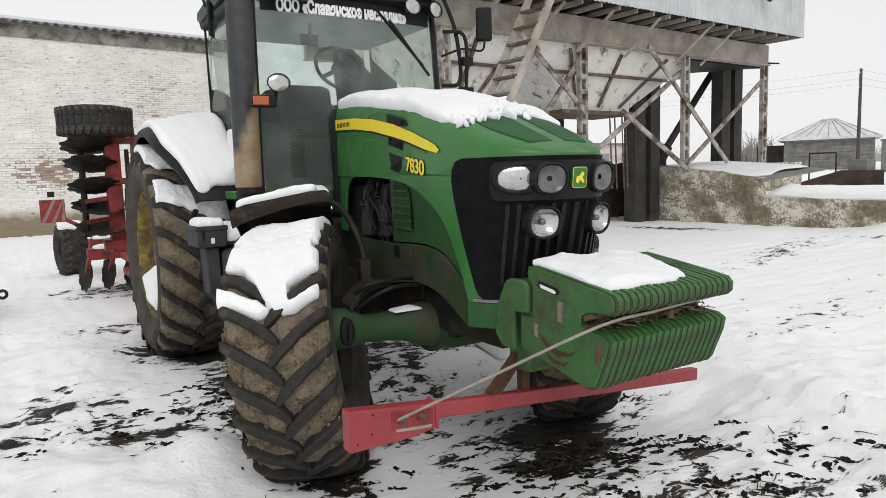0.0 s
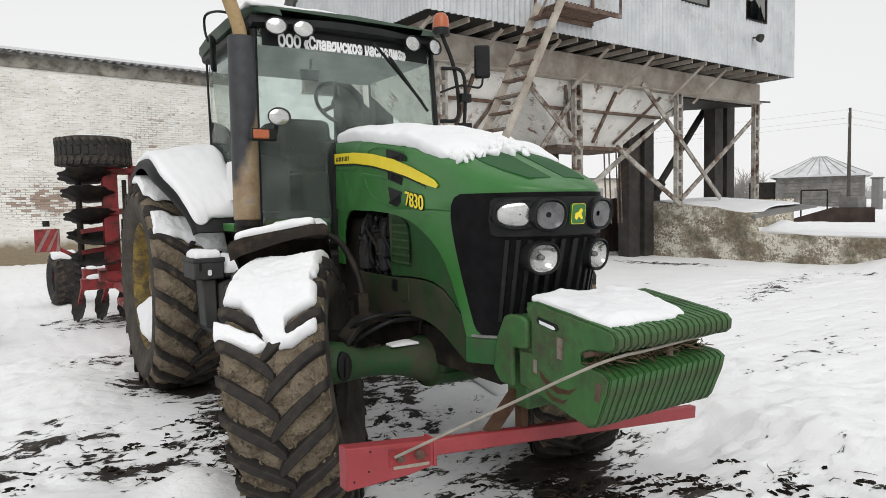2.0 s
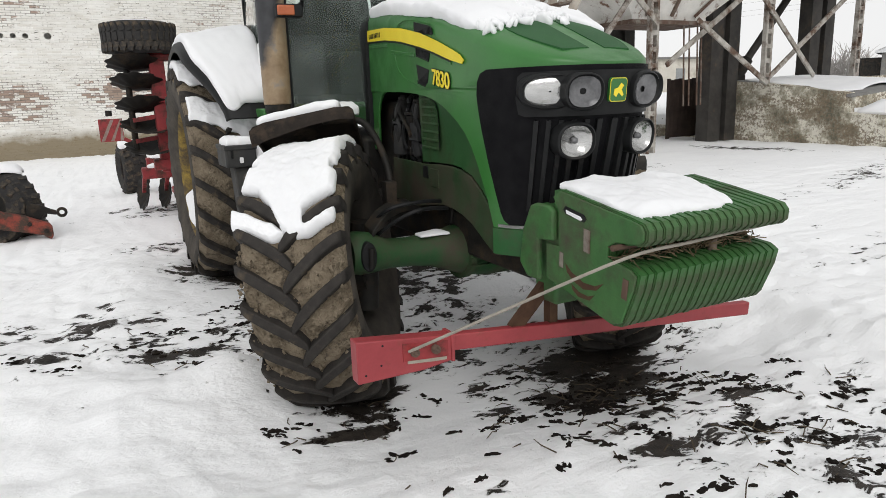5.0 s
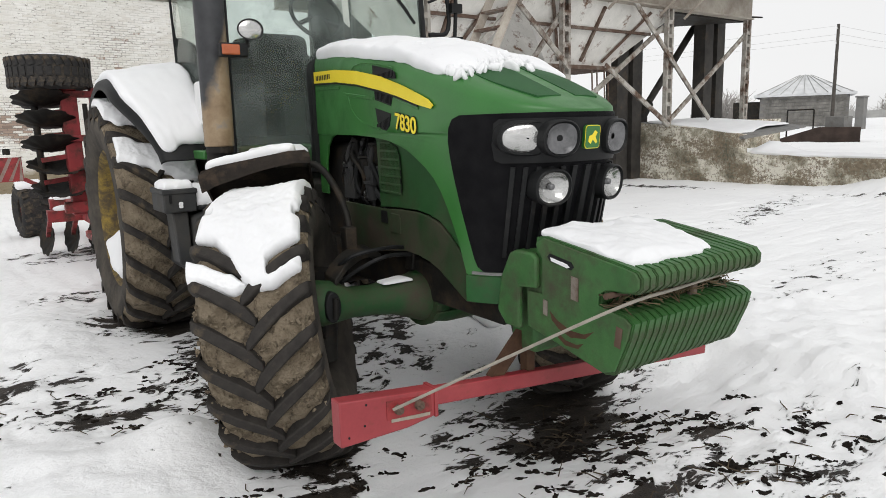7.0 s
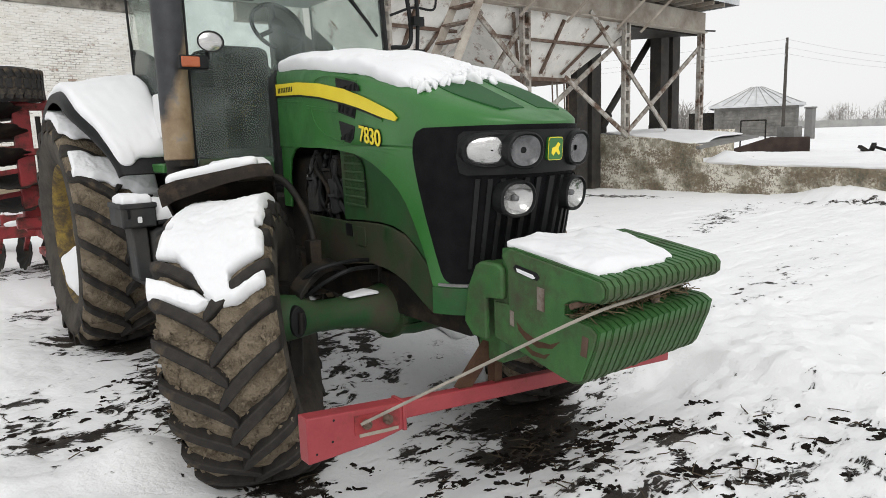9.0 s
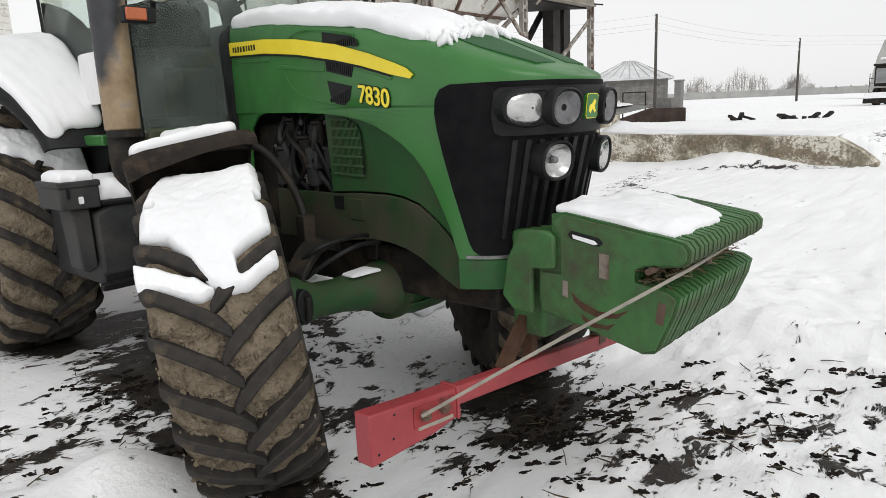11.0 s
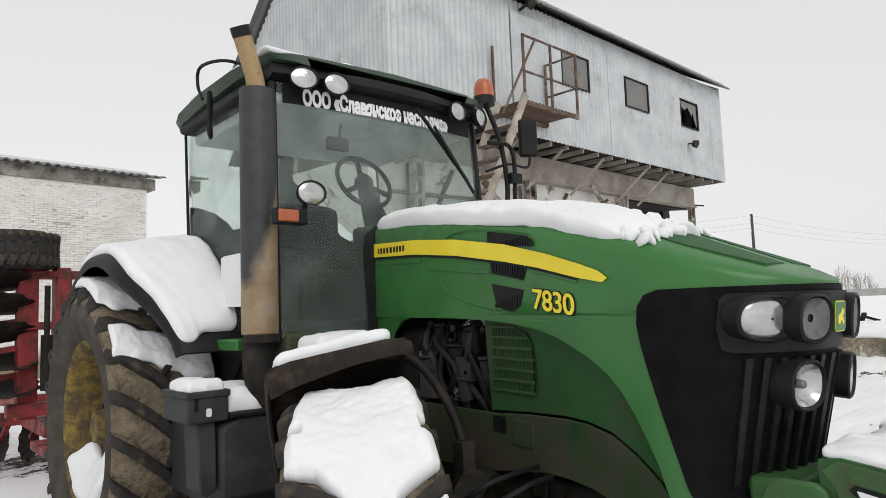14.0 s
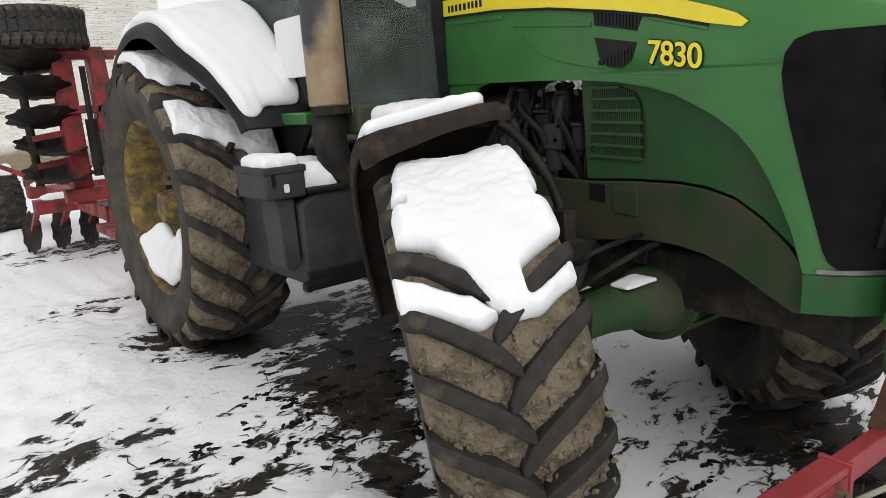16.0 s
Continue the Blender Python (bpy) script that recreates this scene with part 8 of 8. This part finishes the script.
def disc(bm, m, r=0.29):
    """A notched concave disc, its axle along local x."""
    seg = 40
    prof = []
    for i in range(seg):
        a = 2 * math.pi * i / seg
        rr = r * (1 - 0.1 * (1 if (i // 2) % 2 else 0))
        prof.append((rr * math.cos(a), rr * math.sin(a)))
    rings = []
    for k, x in ((0.06, 0.055), (0.5, 0.035), (1.0, -0.02), (1.0, -0.026), (0.5, 0.028), (0.06, 0.048)):
        rings.append([bm.verts.new(m @ Vector((x, y * k, z * k))) for y, z in prof])
    ring_faces(bm, rings)
    bmesh.ops.recalc_face_normals(bm, faces=bm.faces)


BOARD = plain("dirty_marker_white", (0.25, 0.19, 0.17), (0.34, 0.27, 0.25), 5, 0.7, bs=40, bstr=0.1, dirt=(0.2, 0.12, 0.09), dscale=4, dlo=0.45, dhi=0.7)


def build_harrow():
    h = thing("disc_harrow", "red folded disc harrow with snow, standing behind the tractor", "harrow")
    X, Y = -1.45, 4.9
    # spare wheel lying on top of the folded wing
    m = pose(X, Y, 2.27, 0, 90, 0) @ pose(0, 0, 0, 6, 0, 0)
    bm = bm_new()
    tyre_simple(bm, 0.39, 0.35, 0.2, m)
    ty = part("tyre", bm, RUBBER, h, "black tyre on top of the folded wing", angle=40)
    bm = bm_new()
    spin(bm, [(-0.1, 0.21), (-0.02, 0.18), (-0.02, 0.0)], 28, m)
    part("rim", bm, RED_OLD, ty)
    tread(ty, 0.385, 0.35, m, 30)
    # column of discs
    zs = [1.98, 1.77, 1.52, 1.28, 1.04]
    for k, z in enumerate(zs):
        bm = bm_new()
        disc(bm, Matrix.Translation((X - 0.11 + 0.02 * k, Y - 0.05, z)) @ Matrix.Rotation(radians(-20 if k < 3 else 18), 4, "X") @ Matrix.Rotation(radians(90 + 4 * (k % 2)), 4, "Y"), 0.29)
        part("disc", bm, DARK, h, "notched steel disc", angle=30)
    bm = bm_new()
    rod(bm, (X - 0.18, Y, 0.95), (X - 0.18, Y, 2.05), 0.035)
    part("disc_shaft", bm, DARK, h)
    for x, w in ((X + 0.14, 0.16), (X + 0.42, 0.13)):
        bm = bm_new()
        box(bm, (x - w / 2, Y - 0.12, 0.75), (x + w / 2, Y + 0.06, 2.12))
        part("wing_beam", bm, RED_OLD, h, "upright red wing frame", 0.012)
    bm = bm_new()
    prism(bm, [(X + 0.36, 2.05), (X + 0.48, 2.05), (X + 0.52, 1.15), (X + 0.75, 0.85), (X + 0.75, 0.5), (X + 0.3, 0.5), (X + 0.34, 1.1)], "y", Y - 0.16, Y - 0.10)
    part("gusset", bm, RED_OLD, h, "tapered red plate", 0.008)
    for lo, hi in (((X + 0.05, Y - 0.14, 2.02), (X + 0.62, Y + 0.1, 2.09)), ((X + 0.02, Y - 0.16, 1.55), (X + 0.5, Y - 0.02, 1.62)), ((X - 0.02, Y - 0.16, 0.78), (X + 0.5, Y - 0.02, 0.9))):
        bm = bm_new()
        box(bm, lo, hi)
        part("cross_tie", bm, RED_OLD, h, "", 0.01)
    bm = bm_new()
    rod(bm, (X + 0.28, Y - 0.16, 1.0), (X + 0.28, Y - 0.16, 1.5), 0.05)
    rod(bm, (X + 0.28, Y - 0.16, 1.5), (X + 0.28, Y - 0.16, 1.95), 0.025)
    part("hydraulic_ram", bm, DARK, h)
    bm = bm_new()
    box(bm, (X + 0.455, Y - 0.168, 1.4), (X + 0.505, Y - 0.161, 1.62))
    part("sticker", bm, YELLOW, h, "small yellow sticker")
    for z in (1.84, 1.6, 1.36, 1.12):
        bm = bm_new()
        bar(bm, (X - 0.18, Y - 0.02, z), (X + 0.12, Y - 0.02, z + 0.04), 0.06, 0.05)
        part("disc_arm", bm, RED_OLD, h)
    # lower frame and gang
    bm = bm_new()
    box(bm, (X - 0.08, 6.2, 0.54), (X + 0.9, 6.4, 0.69))
    part("frame", bm, RED_OLD, h, "red main frame", 0.012)
    bm = bm_new()
    box(bm, (X + 0.3, Y, 0.55), (X + 0.5, 9.8, 0.7))
    part("frame", bm, RED_OLD, h, "red main frame", 0.012)
    bm = bm_new()
    box(bm, (X + 0.1, 7.9, 0.55), (X + 2.6, 8.1, 0.7))
    part("frame", bm, RED_OLD, h, "red main frame", 0.012)
    for k in range(8):
        bm = bm_new()
        disc(bm, pose(X - 0.05 + 0.3 * k, 6.9, 0.27, 0, 8, 15), 0.25)
        part("disc", bm, DARK, h, "notched steel disc", angle=30)
        bm = bm_new()
        bar(bm, (X - 0.05 + 0.3 * k, 6.4, 0.55), (X - 0.05 + 0.3 * k, 6.9, 0.3), 0.05, 0.05)
        part("disc_arm", bm, RED_OLD, h)
    bm = bm_new()
    box(bm, (X + 0.1, 3.6, 0.55), (X + 1.3, 4.4, 0.62))
    box(bm, (X + 1.3, 3.3, 0.5), (X + 1.45, 9.0, 0.68))
    part("drawbar", bm, RED_OLD, h, "", 0.01)
    # transport wheel and marker board
    m = pose(-1.5, 9.4, 0.44, 0, 0, 8)
    bm = bm_new()
    tyre_simple(bm, 0.44, 0.42, 0.22, m)
    tw = part("transport_wheel", bm, RUBBER, h, "ribbed transport tyre topped with snow", angle=40)
    bm = bm_new()
    spin(bm, [(-0.14, 0.23), (-0.04, 0.2), (-0.04, 0.0)], 24, m)
    part("rim", bm, RED_OLD, tw)
    tread(tw, 0.435, 0.42, m, 22)
    bd = bm_new()
    box(bd, (-1.95, 8.42, 0.97), (-1.6, 8.45, 1.33), None)
    b = part("marker_board", bd, RED_OLD, h, "red and white striped marker board")
    for k in range(3):
        bm = bm_new()
        o = -1.94 + 0.14 * k
        prism(bm, [(o, 0.98), (min(o + 0.05, -1.61), 0.98), (min(o + 0.22, -1.61), 1.32), (min(o + 0.17, -1.615), 1.32)], "y", 8.414, 8.419)
        part("stripe", bm, BOARD, b)
    bm = bm_new()
    rod(bm, (-1.78, 8.45, 1.37), (-1.78, 8.45, 1.46), 0.05)
    part("lamp", bm, DARK, b)
    bm = bm_new()
    bar(bm, (-1.6, 8.5, 1.0), (-1.0, 8.5, 0.65), 0.06, 0.06)
    part("board_arm", bm, RED_OLD, h)


build_harrow()
flat_snow("snow_on_harrow", "snow on the harrow frame", -1.5, -0.6, 6.18, 6.42, 0.69, 0.05, 21)
flat_snow("snow_on_harrow", "snow on the harrow frame", -1.3, -0.2, 7.88, 8.12, 0.70, 0.06, 22)
snow_sheet("snow_on_spare_tyre", "snow on the raised tyre", lambda u, v: ((-1.45 + 0.28 * (0.3 + 0.7 * v) * math.cos(u * 5.9), 4.9 + 0.28 * (0.3 + 0.7 * v) * math.sin(u * 5.9), 2.42), (0, 0, 1)), 40, 10, 0.035, 23, 0.03, 0.08)
snow_sheet("snow_on_transport_tyre", "snow on the transport tyre", lambda u, v: ((-1.7 + 0.4 * v, 9.4 - 0.44 * math.cos(radians(50 + 60 * u)), 0.44 + 0.445 * math.sin(radians(50 + 60 * u))), (0, 0, 1)), 16, 16, 0.06, 24, 0.1, 0.1)


# ---- second implement lying at the side ----
def build_roller():
    r = thing("old_implement", "old orange implement with black tyres half buried in snow", "implement", at=(-3.2, 5.5, 0))
    for c, R, w, turn, tilt, label in (((-0.1, 0.2, 0.36), 0.45, 0.26, 72, 18, "black tyre facing the yard"), ((0.16, 0.42, 0.40), 0.42, 0.36, 28, -14, "black tyre topped with snow")):
        m = pose(*c, 0, 0, turn) @ pose(0, 0, 0, 0, tilt, 0)
        bm = bm_new()
        tyre_simple(bm, R, w, R * 0.55, m)
        ty = part("tyre", bm, RUBBER, r, label, angle=50)
        bm = bm_new()
        spin(bm, [(-w * 0.34, R * 0.58), (-w * 0.25, R * 0.5), (-w * 0.1, R * 0.25), (-w * 0.2, 0.09), (-w * 0.2, 0.0)], 30, m)
        part("rim", bm, DARK, ty, angle=40)
        tread(ty, R - 0.01, w, m, 20)
    bm = bm_new()
    rings = []
    for x, z, h in ((-0.28, 0.33, 0.12), (0.0, 0.30, 0.11), (0.3, 0.215, 0.10), (0.46, 0.15, 0.085), (0.53, 0.11, 0.10), (0.56, 0.10, 0.06)):
        rings.append([bm.verts.new((x, -0.13 + dy, z + dz * h)) for dy, dz in ((-0.06, -0.9), (-0.06, 0.9), (-0.03, 1), (0.04, 1), (0.06, 0.9), (0.06, -0.9), (0.03, -1), (-0.03, -1))])
    ring_faces(bm, rings)
    bmesh.ops.recalc_face_normals(bm, faces=bm.faces)
    part("beam", bm, ORANGE_OLD, r, "rusty orange beam", 0.01)
    bm = bm_new()
    bar(bm, (-0.2, -0.16, 0.75), (-0.02, -0.2, 0.25), 0.05, 0.15)
    part("upright", bm, ORANGE_OLD, r, "orange upright plate", 0.01)
    for x, z in ((0.02, 0.3), (0.34, 0.22), (0.5, 0.12)):
        bm = bm_new()
        rod(bm, (x, -0.19, z), (x, -0.215, z), 0.026, seg=8)
        part("bolt", bm, DARK, r)
    bm = bm_new()
    prism(bm, [(0.3, 0.30), (0.34, 0.45), (0.46, 0.42), (0.56, 0.36), (0.62, 0.335), (0.62, 0.28), (0.5, 0.31), (0.44, 0.24)], "y", -0.06, -0.02)
    part("hitch_plate", bm, DARK, r, "dark hitch plate", 0.006)
    bm = bm_new()
    spin(bm, [(-0.02, 0.028), (0.02, 0.028), (0.02, 0.06), (-0.02, 0.06)], 20, pose(0.68, -0.04, 0.305, 0, 0, 90), closed=True)
    part("hitch_eye", bm, DARK, r, "ring of the hitch")
    bm = bm_new()
    bar(bm, (-0.1, 0.75, 0.55), (0.1, 0.7, 0.72), 0.05, 0.12)
    part("bracket", bm, DARK, r)


build_roller()
snow_sheet("snow_on_old_implement", "snow on the tyre of the old implement", lambda u, v: ((-3.25 + 0.38 * u, 5.72 + 0.36 * v, 0.74 + 0.06 * math.sin(u * 3.1) + 0.05 * math.sin(v * 3.1)), (0, 0, 1)), 20, 20, 0.06, 25, 0.2, 0.1)


# ---- clods and stalks lying on the snow ----
def scatter_clods():
    rnd = random.Random(12)
    bm, st = bm_new(), bm_new()
    areas = [(0.45, -1.8, 1.1, 0.8, 64), (0.2, -1.25, 0.9, 0.4, 56), (-1.7, 0.9, 1.0, 0.5, 26), (0.3, -0.8, 0.9, 0.5, 40), (1.0, -2.2, 0.9, 0.5, 26), (-0.9, 1.0, 0.7, 1.0, 44), (-1.15, -0.6, 0.5, 0.25, 26), (-0.2, -2.6, 0.7, 0.4, 20)]
    for cx, cy, rx, ry, n in areas:
        for _ in range(n):
            x, y = cx + rx * rnd.gauss(0, 0.45), cy + ry * rnd.gauss(0, 0.45)
            size, way = 0.02 + 0.09 * rnd.random() ** 2, rnd.gauss(-0.5, 0.5)
            for _ in range(int(4 + 170 * size)):
                s, w = rnd.gauss(0, 0.5) * size, rnd.gauss(0, 0.2) * size
                px, py = x + s * math.cos(way) - w * math.sin(way), y + s * math.sin(way) + w * math.cos(way)
                r = 0.004 + 0.011 * rnd.random() ** 2
                m = Matrix.Translation((px, py, terrain(px, py) + 0.15 * r)) @ Matrix.Rotation(way + rnd.gauss(0, 0.6), 4, "Z") @ Matrix.Diagonal((rnd.uniform(1.2, 2.8), rnd.uniform(0.6, 1.1), rnd.uniform(0.5, 0.9), 1))
                res = bmesh.ops.create_icosphere(bm, subdivisions=1, radius=r, matrix=m)
                for v in res["verts"]:
                    v.co += r * 0.6 * noise.noise_vector(v.co * 0.9 / r)
            if rnd.random() < 0.55:
                a = rnd.random() * 6.3
                d = Vector((math.cos(a), math.sin(a), rnd.uniform(-0.05, 0.2))) * rnd.uniform(0.04, 0.16)
                c = Vector((x + rnd.uniform(-0.2, 0.2), y + rnd.uniform(-0.2, 0.2), 0))
                c.z = terrain(c.x, c.y) + 0.006
                pipe(st, [c, c + 0.5 * d + Vector((rnd.uniform(-0.02, 0.02), rnd.uniform(-0.02, 0.02), 0.006)), c + d], [0.0035, 0.003, 0.0015], 4)
    tagged(part("soil_clods", bm, SOIL, angle=20), "black soil clods scattered on the trodden snow", "soil", kind="stuff")
    tagged(part("dead_stalks", st, STALK), "dark broken plant stalks on the snow", "stalks", kind="stuff")


STALK = plain("dark_dead_stalk", (0.05, 0.036, 0.022), (0.1, 0.075, 0.045), 20, 0.9, bs=80, bstr=0.2)
scatter_clods()


# ---- bricks of the whitewashed wall, laid last ----
def lay_bricks():
    bm = bm_new()
    box(bm, (0, -0.008, 0), (0.248, 0.05, 0.065))
    bmesh.ops.bevel(bm, geom=[e for e in bm.edges if all(v.co.y < 0 for v in e.verts)], offset=0.004, segments=1, affect="EDGES")
    me = mesh_of("brick", bm, WALLBRICK, 20)
    rnd = random.Random(2)
    verts, faces, single = [], [], 0
    for r in range(79):
        z = 0.03 + 0.0768 * r
        x = -13.2 + (0.13 if r % 2 else 0.0)
        while x < -0.27:
            if 46 <= r < 49 and -10.47 < x + 0.13 < -7.53:
                x += 0.26
                continue
            push = rnd.uniform(-0.002, 0.005) - (0.012 if rnd.random() < 0.03 else 0)
            if -7.3 < x < -4.0 and 12 <= r < 37 and single < 300:
                b = new("brick", me)
                b.parent = WALL
                b.location = (x, push, z)
                single += 1
            else:
                k, y0, i = len(verts), -0.008 + push, 0.004
                for dy, g in ((0.056, 0.0), (0.005, 0.0), (0.0, i)):
                    for px, pz in ((g, g), (0.248 - g, g), (0.248 - g, 0.065 - g), (g, 0.065 - g)):
                        verts.append((x + px, y0 + dy, z + pz))
                for a in (0, 4):
                    for j in range(4):
                        faces.append((k + a + j, k + a + (j + 1) % 4, k + a + 4 + (j + 1) % 4, k + a + 4 + j))
                faces.append((k + 8, k + 9, k + 10, k + 11))
            x += 0.26
    me = bpy.data.meshes.new("brickwork")
    me.from_pydata(verts, [], faces)
    me.materials.append(WALLBRICK)
    ob = new("brickwork", me)
    ob.parent = WALL
    tagged(ob, "whitewashed brick courses", kind="stuff")


lay_bricks()
